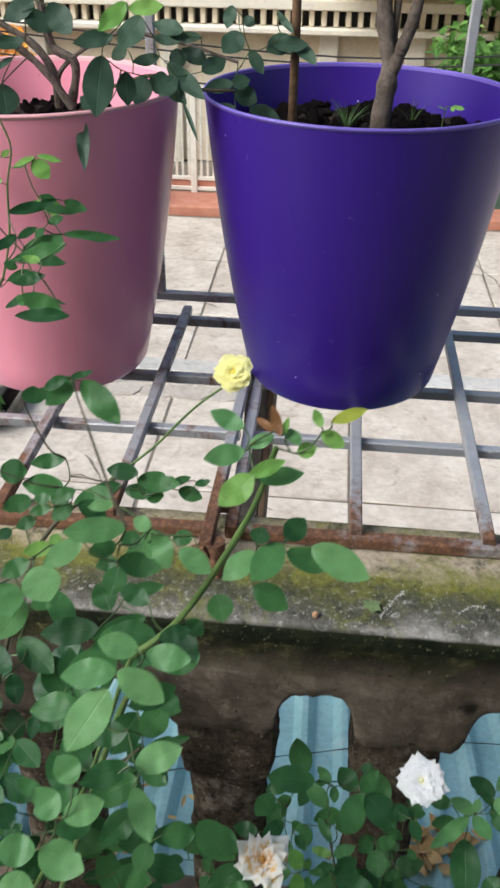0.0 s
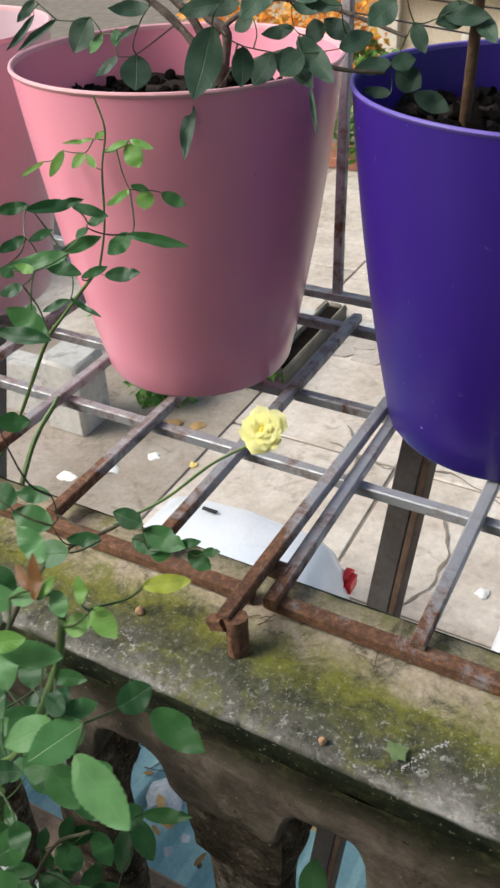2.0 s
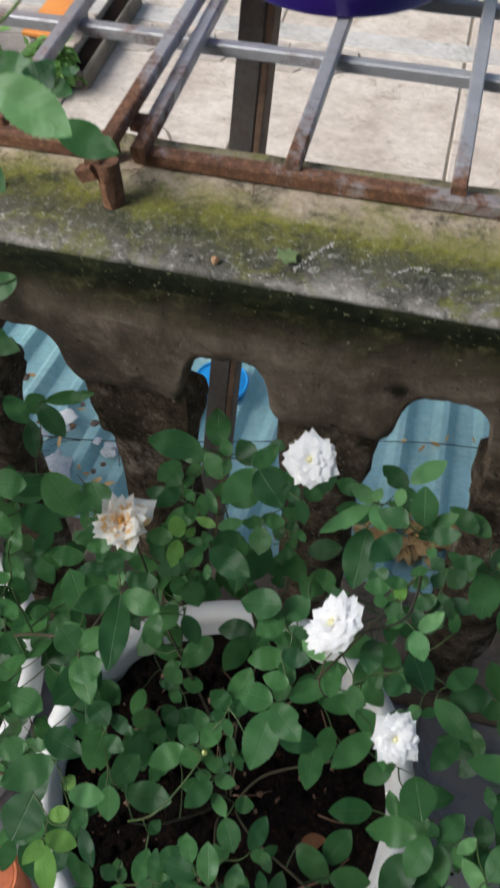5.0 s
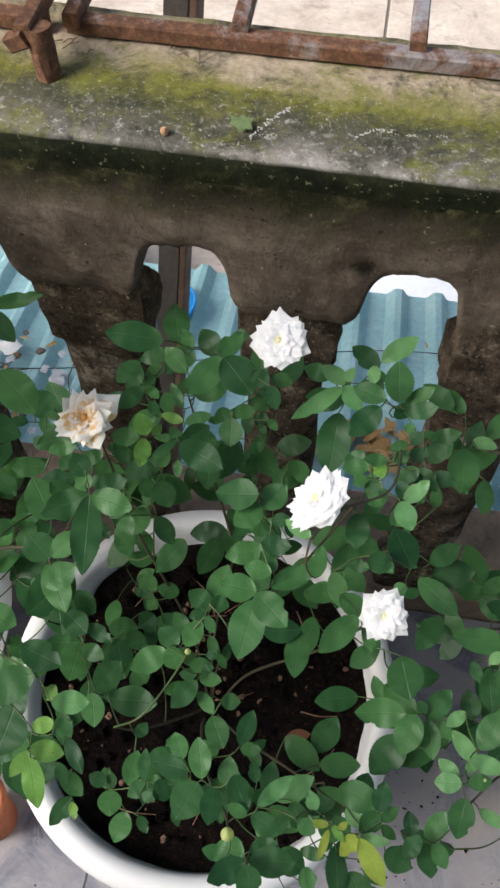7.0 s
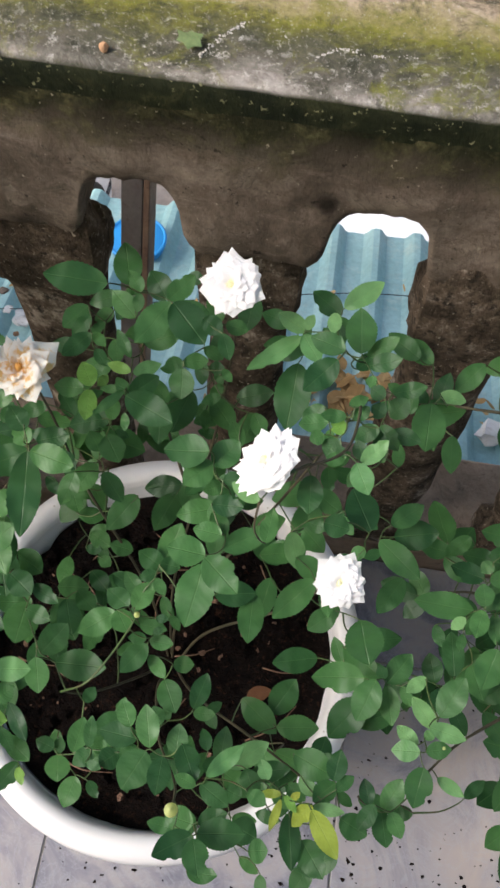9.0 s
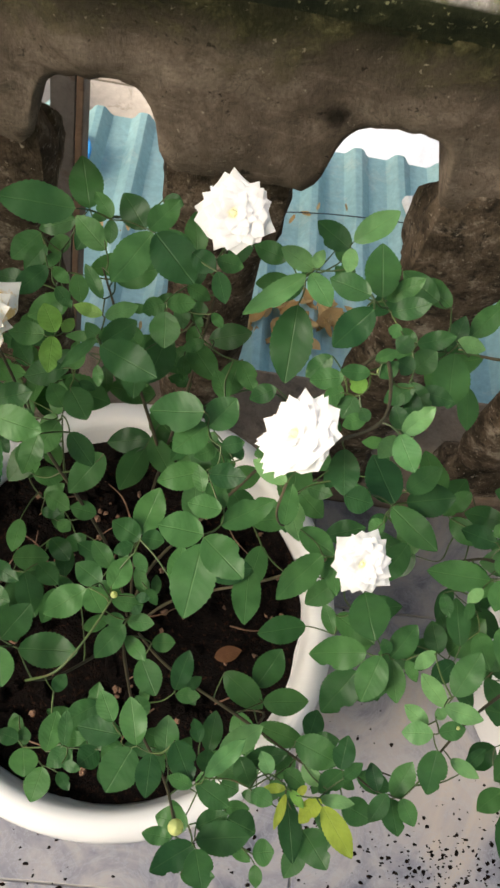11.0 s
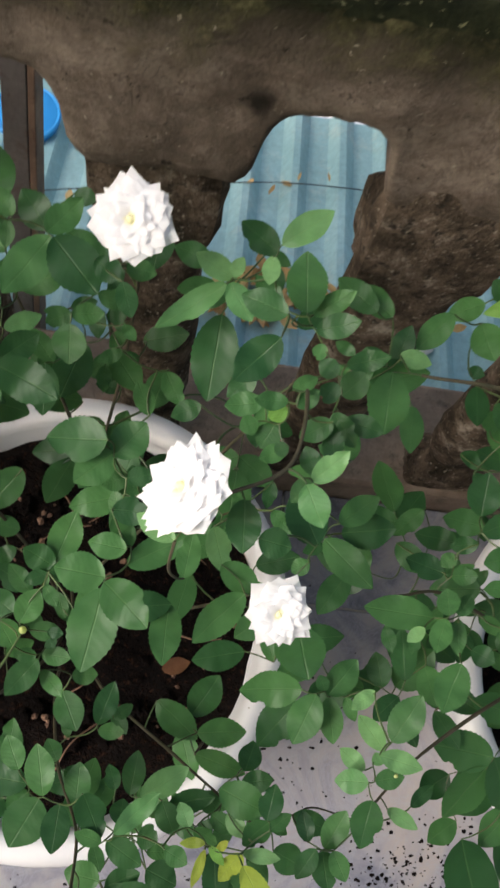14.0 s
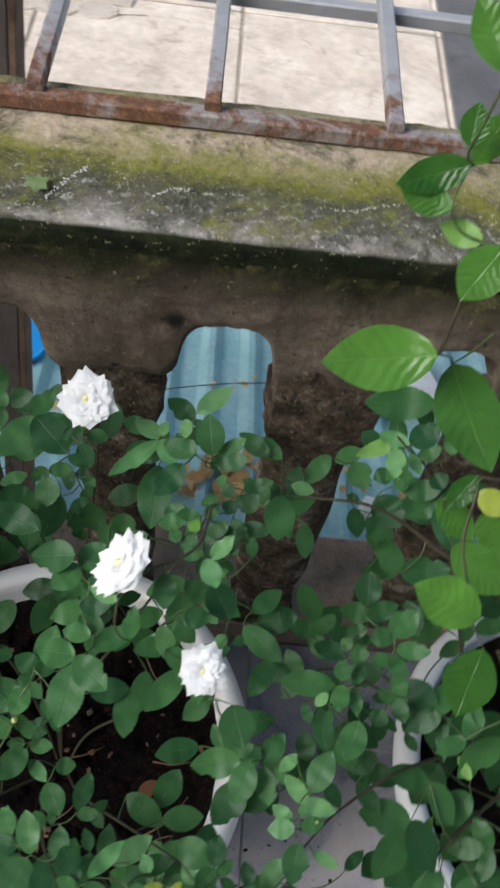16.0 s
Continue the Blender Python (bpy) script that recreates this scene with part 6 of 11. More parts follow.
rose.blade_at((-0.002, 0.392, 0.487), (0.016, 0.392, 0.488), 0.012, (-0.1, -0.2, 1.0))
rose.blade_at((-0.013, 0.343, 0.503), (0.014, 0.348, 0.501), 0.022, (0.1, -0.1, 1.0))
rose.blade_at((0.013, 0.387, 0.479), (0.026, 0.380, 0.477), 0.013, (0.0, -0.2, 1.0))
rose.blade_at((0.014, 0.363, 0.507), (0.033, 0.347, 0.501), 0.019, (-0.0, -0.3, 0.9))
rose.blade_at((0.010, 0.335, 0.528), (0.029, 0.321, 0.522), 0.018, (0.2, -0.1, 1.0))
rose.blade_at((0.000, 0.327, 0.525), (0.012, 0.296, 0.514), 0.022, (0.2, -0.3, 0.9))
rose.blade_at((-0.011, 0.423, 0.642), (0.006, 0.411, 0.639), 0.015, (-0.0, -0.3, 1.0))
rose.blade_at((-0.019, 0.434, 0.547), (-0.005, 0.408, 0.543), 0.022, (0.0, -0.1, 1.0))
rose.blade_at((0.011, 0.262, 0.551), (0.057, 0.264, 0.554), 0.028, (-0.0, -0.3, 1.0))
rose.blade_at((0.043, 0.234, 0.544), (0.050, 0.248, 0.544), 0.012, (0.2, -0.1, 1.0))
rose.blade_at((0.092, 0.280, 0.557), (0.110, 0.263, 0.554), 0.013, (-0.1, -0.2, 1.0))
rose.blade_at((0.113, 0.280, 0.535), (0.132, 0.283, 0.534), 0.016, (0.1, -0.3, 0.9))
rose.blade_at((0.106, 0.269, 0.518), (0.122, 0.241, 0.518), 0.023, (-0.1, -0.0, 1.0))
rose.blade_at((0.137, 0.247, 0.518), (0.145, 0.280, 0.522), 0.018, (0.1, -0.1, 1.0))
rose.blade_at((0.138, 0.243, 0.523), (0.158, 0.244, 0.526), 0.013, (-0.1, -0.2, 1.0))
rose.blade_at((0.180, 0.271, 0.476), (0.217, 0.244, 0.473), 0.026, (-0.2, -0.3, 0.9))
rose.blade_at((0.093, 0.214, 0.590), (0.081, 0.235, 0.588), 0.016, (-0.1, -0.0, 1.0))
rose.blade_at((0.078, 0.230, 0.527), (0.054, 0.213, 0.528), 0.020, (0.1, -0.1, 1.0))
rose.blade_at((0.047, 0.190, 0.564), (0.050, 0.219, 0.566), 0.018, (0.2, -0.1, 1.0))
rose.blade_at((0.060, 0.195, 0.573), (0.058, 0.220, 0.576), 0.011, (0.1, -0.1, 1.0))
rose.blade_at((0.100, 0.206, 0.587), (0.068, 0.209, 0.585), 0.021, (-0.1, -0.0, 1.0))
rose.blade_at((0.112, 0.200, 0.595), (0.103, 0.232, 0.601), 0.020, (-0.1, -0.2, 1.0))
rose.blade_at((0.116, 0.221, 0.577), (0.107, 0.235, 0.579), 0.013, (-0.0, -0.1, 1.0))
rose.blade_at((0.133, 0.197, 0.585), (0.132, 0.223, 0.590), 0.018, (-0.1, -0.2, 1.0))
rose.blade_at((0.158, 0.207, 0.578), (0.151, 0.223, 0.583), 0.011, (0.1, -0.3, 1.0))
rose.blade_at((0.168, 0.202, 0.539), (0.170, 0.233, 0.547), 0.017, (-0.1, -0.2, 1.0))
rose.blade_at((0.138, 0.205, 0.611), (0.153, 0.179, 0.604), 0.020, (0.1, -0.2, 1.0))
rose.blade_at((0.109, 0.198, 0.589), (0.095, 0.167, 0.586), 0.029, (0.0, -0.1, 1.0))
rose.blade_at((0.123, 0.196, 0.591), (0.123, 0.166, 0.592), 0.019, (0.1, 0.0, 1.0))
rose.blade_at((0.085, 0.195, 0.573), (0.072, 0.183, 0.573), 0.019, (0.2, -0.2, 1.0))
rose.blade_at((0.101, 0.201, 0.581), (0.088, 0.189, 0.578), 0.015, (0.0, -0.3, 1.0))
rose.blade_at((0.065, 0.194, 0.572), (0.050, 0.180, 0.570), 0.015, (-0.0, -0.1, 1.0))
rose.blade_at((0.061, 0.183, 0.576), (0.075, 0.180, 0.578), 0.008, (-0.1, -0.1, 1.0))
rose.blade_at((0.161, 0.184, 0.617), (0.187, 0.211, 0.618), 0.014, (0.1, -0.1, 1.0), LEAF_FRESH)
rose.blade_at((0.176, 0.201, 0.543), (0.208, 0.225, 0.548), 0.020, (-0.0, -0.2, 1.0), LEAF_FRESH)
rose.blade_at((0.163, 0.187, 0.588), (0.164, 0.203, 0.589), 0.015, (0.1, -0.0, 1.0))
rose.blade_at((0.157, 0.179, 0.608), (0.181, 0.166, 0.606), 0.017, (0.0, -0.1, 1.0))
rose.blade_at((0.160, 0.151, 0.600), (0.181, 0.162, 0.604), 0.016, (-0.1, -0.2, 1.0))
rose.blade_at((0.160, 0.144, 0.606), (0.197, 0.149, 0.608), 0.023, (-0.0, -0.1, 1.0))
rose.blade_at((0.156, 0.151, 0.579), (0.132, 0.155, 0.577), 0.021, (-0.1, -0.2, 1.0))
rose.blade_at((0.158, 0.142, 0.624), (0.131, 0.124, 0.627), 0.020, (0.1, -0.0, 1.0))
rose.blade_at((0.143, 0.144, 0.620), (0.123, 0.146, 0.622), 0.012, (0.1, -0.1, 1.0))
rose.blade_at((0.159, 0.140, 0.628), (0.167, 0.115, 0.626), 0.020, (0.1, -0.0, 1.0))
rose.blade_at((0.154, 0.177, 0.605), (0.136, 0.182, 0.608), 0.011, (0.1, -0.3, 1.0))
rose.blade_at((0.177, 0.181, 0.569), (0.191, 0.177, 0.570), 0.017, (-0.1, -0.0, 1.0))
rose.blade_at((0.191, 0.201, 0.550), (0.203, 0.179, 0.547), 0.018, (-0.1, -0.2, 1.0))
rose.blade_at((0.194, 0.178, 0.617), (0.209, 0.171, 0.618), 0.013, (-0.1, 0.0, 1.0))
rose.blade_at((0.186, 0.157, 0.553), (0.208, 0.149, 0.555), 0.023, (-0.1, -0.0, 1.0))
rose.blade_at((0.213, 0.537, 0.746), (0.187, 0.550, 0.754), 0.019, (0.0, -0.5, 0.9))
rose.blade_at((0.214, 0.538, 0.753), (0.243, 0.560, 0.766), 0.019, (-0.2, -0.3, 0.9), LEAF_FRESH)
rose.blade_at((0.206, 0.509, 0.785), (0.206, 0.494, 0.778), 0.011, (0.0, -0.4, 0.9), LEAF_FRESH)
rose.blade_at((0.229, 0.479, 0.779), (0.224, 0.510, 0.794), 0.024, (0.0, -0.4, 0.9))
rose.blade_at((0.173, 0.540, 0.717), (0.147, 0.546, 0.720), 0.017, (-0.0, -0.6, 0.8))
rose.blade_at((0.187, 0.506, 0.759), (0.162, 0.515, 0.766), 0.015, (0.1, -0.5, 0.9), LEAF_FRESH)
rose.blade_at((0.185, 0.502, 0.766), (0.190, 0.513, 0.773), 0.009, (0.1, -0.6, 0.8), LEAF_FRESH)
rose.blade_at((0.183, 0.509, 0.747), (0.143, 0.478, 0.734), 0.016, (-0.1, -0.3, 1.0), LEAF_FRESH)
rose.blade_at((0.189, 0.534, 0.701), (0.166, 0.520, 0.691), 0.015, (-0.0, -0.5, 0.9))
rose.blade_at((0.184, 0.501, 0.762), (0.200, 0.480, 0.757), 0.016, (-0.1, -0.3, 1.0), LEAF_FRESH)
rose.blade_at((0.215, 0.461, 0.807), (0.189, 0.470, 0.805), 0.017, (-0.2, -0.3, 0.9))
rose.blade_at((0.184, 0.507, 0.711), (0.182, 0.452, 0.691), 0.031, (-0.1, -0.3, 0.9))
rose.blade_at((0.208, 0.429, 0.842), (0.188, 0.407, 0.833), 0.019, (0.0, -0.4, 0.9))
rose.blade_at((0.235, 0.469, 0.779), (0.259, 0.474, 0.789), 0.015, (-0.3, -0.4, 0.9))
rose.blade_at((0.234, 0.483, 0.771), (0.256, 0.495, 0.785), 0.013, (-0.2, -0.5, 0.8))
rose.blade_at((0.243, 0.456, 0.778), (0.234, 0.458, 0.777), 0.010, (-0.2, -0.2, 1.0))
rose.blade_at((0.212, 0.431, 0.755), (0.190, 0.427, 0.751), 0.015, (-0.1, -0.2, 1.0))
rose.blade_at((0.223, 0.423, 0.780), (0.204, 0.421, 0.781), 0.011, (0.1, -0.2, 1.0))
rose.blade_at((0.223, 0.426, 0.791), (0.236, 0.433, 0.794), 0.009, (0.0, -0.4, 0.9))
rose.blade_at((0.227, 0.418, 0.786), (0.238, 0.428, 0.790), 0.011, (-0.1, -0.3, 1.0))
rose.blade_at((0.249, 0.442, 0.782), (0.238, 0.449, 0.782), 0.012, (-0.2, -0.4, 0.9))
rose.blade_at((0.251, 0.429, 0.780), (0.240, 0.435, 0.780), 0.013, (-0.2, -0.3, 1.0))
rose.blade_at((0.257, 0.440, 0.759), (0.269, 0.452, 0.769), 0.017, (-0.3, -0.5, 0.8))
rose.blade_at((0.257, 0.457, 0.765), (0.282, 0.464, 0.771), 0.013, (-0.1, -0.4, 0.9))
rose.blade_at((0.244, 0.406, 0.802), (0.228, 0.397, 0.795), 0.013, (-0.2, -0.4, 0.9))
rose.blade_at((0.257, 0.421, 0.771), (0.279, 0.415, 0.773), 0.013, (-0.2, -0.3, 0.9))
rose.blade_at((0.220, 0.419, 0.754), (0.214, 0.406, 0.745), 0.015, (-0.2, -0.5, 0.8))
rose.blade_at((0.228, 0.405, 0.755), (0.213, 0.397, 0.753), 0.011, (-0.0, -0.2, 1.0))
rose.blade_at((0.225, 0.394, 0.772), (0.220, 0.402, 0.773), 0.008, (-0.2, -0.3, 0.9))
rose.blade_at((0.235, 0.372, 0.814), (0.228, 0.385, 0.818), 0.011, (-0.2, -0.4, 0.9))
rose.blade_at((0.232, 0.366, 0.822), (0.247, 0.380, 0.833), 0.012, (-0.2, -0.5, 0.9), LEAF_FRESH)
rose.blade_at((0.237, 0.377, 0.794), (0.228, 0.364, 0.788), 0.011, (-0.0, -0.4, 0.9), LEAF_FRESH)
rose.blade_at((0.228, 0.362, 0.830), (0.238, 0.343, 0.826), 0.015, (-0.2, -0.3, 0.9), LEAF_FRESH)
rose.blade_at((0.224, 0.418, 0.763), (0.214, 0.427, 0.768), 0.012, (0.1, -0.4, 0.9), LEAF_YOUNG)
rose.blade_at((0.152, 0.489, 0.646), (0.166, 0.467, 0.639), 0.016, (0.0, -0.3, 1.0))
rose.blade_at((0.179, 0.458, 0.670), (0.160, 0.448, 0.665), 0.015, (-0.1, -0.3, 1.0))
rose.blade_at((0.209, 0.461, 0.726), (0.193, 0.447, 0.716), 0.015, (-0.2, -0.4, 0.9))
rose.blade_at((0.210, 0.418, 0.757), (0.200, 0.413, 0.754), 0.012, (-0.0, -0.5, 0.9))
rose.blade_at((0.171, 0.330, 0.819), (0.152, 0.340, 0.821), 0.011, (0.0, -0.2, 1.0), LEAF_FRESH)
rose.blade_at((0.199, 0.381, 0.647), (0.211, 0.352, 0.635), 0.018, (0.1, -0.4, 0.9), LEAF_FRESH)
rose.blade_at((0.210, 0.396, 0.622), (0.231, 0.378, 0.618), 0.019, (-0.1, -0.3, 1.0))
rose.blade_at((0.210, 0.388, 0.657), (0.229, 0.383, 0.660), 0.013, (-0.2, -0.3, 0.9))
rose.blade_at((0.205, 0.351, 0.670), (0.232, 0.337, 0.666), 0.019, (0.0, -0.2, 1.0))
rose.blade_at((0.201, 0.354, 0.819), (0.203, 0.329, 0.814), 0.017, (-0.2, -0.2, 1.0))
rose.blade_at((0.218, 0.353, 0.747), (0.237, 0.350, 0.747), 0.018, (-0.0, -0.2, 1.0))
rose.blade_at((0.254, 0.357, 0.734), (0.237, 0.386, 0.740), 0.025, (0.0, -0.2, 1.0))
rose.blade_at((0.282, 0.382, 0.668), (0.317, 0.388, 0.676), 0.025, (-0.1, -0.4, 0.9))
rose.blade_at((0.270, 0.376, 0.672), (0.304, 0.347, 0.673), 0.022, (-0.2, -0.2, 1.0))
rose.blade_at((0.254, 0.351, 0.712), (0.244, 0.344, 0.709), 0.011, (-0.2, -0.2, 1.0))
rose.blade_at((0.222, 0.334, 0.672), (0.193, 0.301, 0.663), 0.022, (0.1, -0.3, 0.9))
rose.blade_at((0.231, 0.340, 0.658), (0.237, 0.310, 0.655), 0.013, (-0.1, -0.1, 1.0))
rose.blade_at((0.248, 0.333, 0.602), (0.226, 0.315, 0.593), 0.020, (-0.1, -0.4, 0.9))
rose.blade_at((0.268, 0.325, 0.614), (0.280, 0.291, 0.604), 0.033, (0.0, -0.3, 1.0))
rose.blade_at((0.246, 0.316, 0.495), (0.203, 0.304, 0.497), 0.025, (0.1, -0.1, 1.0))
rose.blade_at((0.210, 0.262, 0.470), (0.229, 0.296, 0.480), 0.027, (-0.0, -0.3, 1.0))
rose.blade_at((0.216, 0.249, 0.477), (0.256, 0.254, 0.480), 0.024, (-0.1, -0.2, 1.0))
rose.blade_at((0.257, 0.224, 0.485), (0.263, 0.247, 0.487), 0.020, (0.1, -0.1, 1.0))
rose.blade_at((0.219, 0.232, 0.437), (0.264, 0.220, 0.438), 0.021, (-0.1, -0.2, 1.0))
rose.blade_at((0.228, 0.215, 0.583), (0.262, 0.202, 0.585), 0.025, (-0.2, -0.2, 1.0))
rose.blade_at((0.261, 0.198, 0.593), (0.264, 0.222, 0.599), 0.017, (-0.1, -0.2, 1.0))
rose.blade_at((0.250, 0.216, 0.524), (0.274, 0.222, 0.527), 0.017, (-0.1, -0.0, 1.0))
rose.blade_at((0.264, 0.192, 0.590), (0.277, 0.204, 0.594), 0.011, (-0.0, -0.3, 1.0))
rose.blade_at((0.263, 0.197, 0.591), (0.247, 0.181, 0.586), 0.018, (0.1, -0.3, 0.9))
rose.blade_at((0.236, 0.200, 0.579), (0.248, 0.185, 0.581), 0.013, (-0.2, -0.1, 1.0), LEAF_FRESH)
rose.blade_at((0.209, 0.190, 0.599), (0.201, 0.205, 0.598), 0.012, (-0.2, 0.0, 1.0), LEAF_FRESH)
rose.blade_at((0.221, 0.182, 0.598), (0.204, 0.180, 0.596), 0.007, (-0.1, -0.1, 1.0), LEAF_YELLOW)
rose.blade_at((0.223, 0.181, 0.604), (0.234, 0.170, 0.601), 0.007, (0.0, -0.3, 1.0), LEAF_YOUNG)
rose.blade_at((0.228, 0.178, 0.603), (0.235, 0.185, 0.603), 0.006, (0.1, -0.1, 1.0), LEAF_YELLOW)
rose.blade_at((0.221, 0.178, 0.598), (0.215, 0.154, 0.594), 0.007, (0.1, -0.2, 1.0), LEAF_YELLOW)
rose.blade_at((0.245, 0.178, 0.602), (0.232, 0.160, 0.597), 0.014, (-0.0, -0.3, 1.0), LEAF_YELLOW)
rose.blade_at((0.244, 0.173, 0.616), (0.267, 0.142, 0.614), 0.017, (-0.0, -0.1, 1.0), LEAF_YELLOW)
rose.blade_at((0.247, 0.177, 0.589), (0.272, 0.176, 0.595), 0.010, (-0.2, 0.0, 1.0), LEAF_FRESH)
rose.blade_at((0.275, 0.175, 0.544), (0.299, 0.165, 0.543), 0.022, (-0.0, -0.1, 1.0))
rose.blade_at((0.232, 0.173, 0.545), (0.240, 0.130, 0.541), 0.019, (0.0, -0.1, 1.0))
rose.blade_at((0.245, 0.154, 0.544), (0.266, 0.128, 0.543), 0.024, (-0.2, -0.2, 1.0))
rose.blade_at((0.201, 0.138, 0.597), (0.216, 0.141, 0.598), 0.018, (-0.0, -0.1, 1.0))
rose.blade_at((0.235, 0.195, 0.528), (0.222, 0.209, 0.527), 0.017, (-0.1, -0.0, 1.0))
rose.blade_at((0.228, 0.195, 0.542), (0.245, 0.184, 0.544), 0.014, (-0.1, -0.0, 1.0))
rose.blade_at((0.025, 0.517, 0.769), (-0.024, 0.511, 0.778), 0.027, (0.2, -0.4, 0.9))
rose.blade_at((-0.034, 0.425, 0.729), (-0.057, 0.417, 0.726), 0.013, (0.0, -0.5, 0.9))
rose.blade_at((-0.022, 0.404, 0.716), (-0.037, 0.420, 0.724), 0.019, (0.1, -0.3, 0.9))
rose.blade_at((-0.022, 0.399, 0.691), (-0.059, 0.374, 0.690), 0.025, (0.2, -0.4, 0.9))
rose.blade_at((-0.012, 0.386, 0.719), (0.024, 0.379, 0.717), 0.023, (-0.0, -0.5, 0.9))
rose.blade_at((-0.014, 0.386, 0.718), (-0.008, 0.324, 0.694), 0.026, (0.2, -0.3, 0.9))
rose.blade_at((-0.022, 0.402, 0.696), (-0.036, 0.413, 0.703), 0.017, (0.1, -0.5, 0.9))
rose.blade_at((-0.017, 0.406, 0.695), (0.009, 0.415, 0.698), 0.019, (0.1, -0.4, 0.9))
rose.blade_at((-0.051, 0.356, 0.552), (-0.023, 0.342, 0.546), 0.025, (0.1, -0.3, 1.0))
rose.blade_at((-0.045, 0.330, 0.571), (-0.021, 0.314, 0.568), 0.024, (0.0, -0.2, 1.0))
rose.blade_at((-0.024, 0.302, 0.564), (0.000, 0.295, 0.563), 0.017, (-0.0, -0.4, 0.9))
rose.blade_at((-0.024, 0.324, 0.564), (0.003, 0.312, 0.561), 0.015, (-0.0, -0.3, 1.0))
rose.blade_at((-0.015, 0.342, 0.506), (0.015, 0.347, 0.503), 0.023, (0.1, -0.3, 0.9))
rose.blade_at((-0.013, 0.332, 0.501), (0.012, 0.296, 0.495), 0.031, (0.0, -0.2, 1.0))
rose.blade_at((-0.004, 0.268, 0.550), (0.015, 0.296, 0.559), 0.025, (0.1, -0.4, 0.9))
rose.blade_at((0.000, 0.259, 0.579), (0.008, 0.231, 0.571), 0.021, (0.1, -0.3, 1.0))
rose.blade_at((0.017, 0.197, 0.493), (-0.001, 0.202, 0.496), 0.015, (0.0, -0.3, 0.9))
rose.blade_at((0.020, 0.193, 0.489), (0.020, 0.208, 0.493), 0.012, (0.0, -0.3, 1.0))
rose.blade_at((0.022, 0.192, 0.497), (0.026, 0.170, 0.489), 0.023, (0.1, -0.3, 0.9))
rose.blade_at((0.037, 0.179, 0.465), (0.032, 0.151, 0.463), 0.022, (-0.1, -0.1, 1.0))
rose.blade_at((0.107, 0.555, 0.680), (0.101, 0.583, 0.699), 0.019, (-0.1, -0.6, 0.8))
rose.blade_at((0.107, 0.526, 0.721), (0.078, 0.540, 0.729), 0.017, (0.1, -0.3, 0.9))
rose.blade_at((0.042, 0.524, 0.717), (0.017, 0.547, 0.720), 0.019, (-0.2, -0.3, 0.9))
rose.blade_at((0.051, 0.508, 0.705), (0.082, 0.519, 0.712), 0.021, (0.0, -0.5, 0.8))
rose.blade_at((0.114, 0.541, 0.690), (0.106, 0.525, 0.685), 0.010, (-0.2, -0.2, 1.0))
rose.blade_at((0.103, 0.509, 0.710), (0.121, 0.503, 0.706), 0.012, (0.1, -0.4, 0.9))
rose.blade_at((0.058, 0.543, 0.679), (0.028, 0.528, 0.682), 0.020, (0.2, -0.2, 1.0))
rose.blade_at((0.035, 0.511, 0.615), (0.057, 0.518, 0.614), 0.012, (0.1, -0.3, 1.0))
rose.blade_at((0.076, 0.476, 0.663), (0.057, 0.495, 0.672), 0.015, (0.1, -0.3, 0.9))
rose.blade_at((0.060, 0.485, 0.635), (0.089, 0.505, 0.633), 0.020, (0.2, -0.2, 1.0))
rose.blade_at((0.071, 0.473, 0.667), (0.074, 0.440, 0.654), 0.021, (0.1, -0.4, 0.9))
rose.blade_at((-0.009, 0.464, 0.635), (-0.024, 0.480, 0.648), 0.015, (0.2, -0.5, 0.9))
rose.blade_at((-0.001, 0.466, 0.629), (-0.021, 0.483, 0.634), 0.014, (-0.1, -0.4, 0.9))
rose.blade_at((0.026, 0.463, 0.641), (0.025, 0.483, 0.652), 0.014, (0.1, -0.5, 0.9))
rose.blade_at((0.073, 0.533, 0.629), (0.056, 0.530, 0.631), 0.009, (0.2, -0.2, 1.0))
rose.blade_at((0.079, 0.524, 0.654), (0.097, 0.531, 0.657), 0.012, (0.0, -0.4, 0.9))
rose.blade_at((0.110, 0.538, 0.655), (0.106, 0.554, 0.662), 0.009, (0.0, -0.4, 0.9))
rose.blade_at((0.099, 0.514, 0.682), (0.104, 0.493, 0.675), 0.013, (-0.2, -0.3, 0.9))
rose.blade_at((0.109, 0.526, 0.643), (0.119, 0.518, 0.640), 0.008, (-0.1, -0.5, 0.9))
rose.blade_at((-0.035, 0.565, 0.588), (-0.065, 0.569, 0.587), 0.019, (-0.1, -0.4, 0.9))
rose.blade_at((0.005, 0.545, 0.606), (-0.027, 0.525, 0.601), 0.023, (0.1, -0.4, 0.9))
rose.blade_at((-0.003, 0.564, 0.645), (-0.014, 0.548, 0.642), 0.010, (0.1, -0.3, 1.0))
rose.blade_at((0.006, 0.519, 0.647), (-0.001, 0.504, 0.641), 0.010, (-0.1, -0.3, 0.9))
rose.blade_at((0.028, 0.461, 0.625), (0.042, 0.457, 0.623), 0.008, (0.1, -0.2, 1.0))
rose.blade_at((0.086, 0.495, 0.547), (0.043, 0.495, 0.550), 0.024, (0.1, -0.4, 0.9))
rose.blade_at((0.116, 0.506, 0.558), (0.095, 0.508, 0.559), 0.012, (0.0, -0.3, 0.9))
rose.blade_at((0.128, 0.525, 0.586), (0.092, 0.504, 0.581), 0.023, (-0.0, -0.2, 1.0))
rose.blade_at((0.127, 0.555, 0.552), (0.165, 0.561, 0.567), 0.024, (-0.2, -0.5, 0.8))
rose.blade_at((0.107, 0.506, 0.624), (0.097, 0.492, 0.615), 0.011, (0.0, -0.5, 0.9))
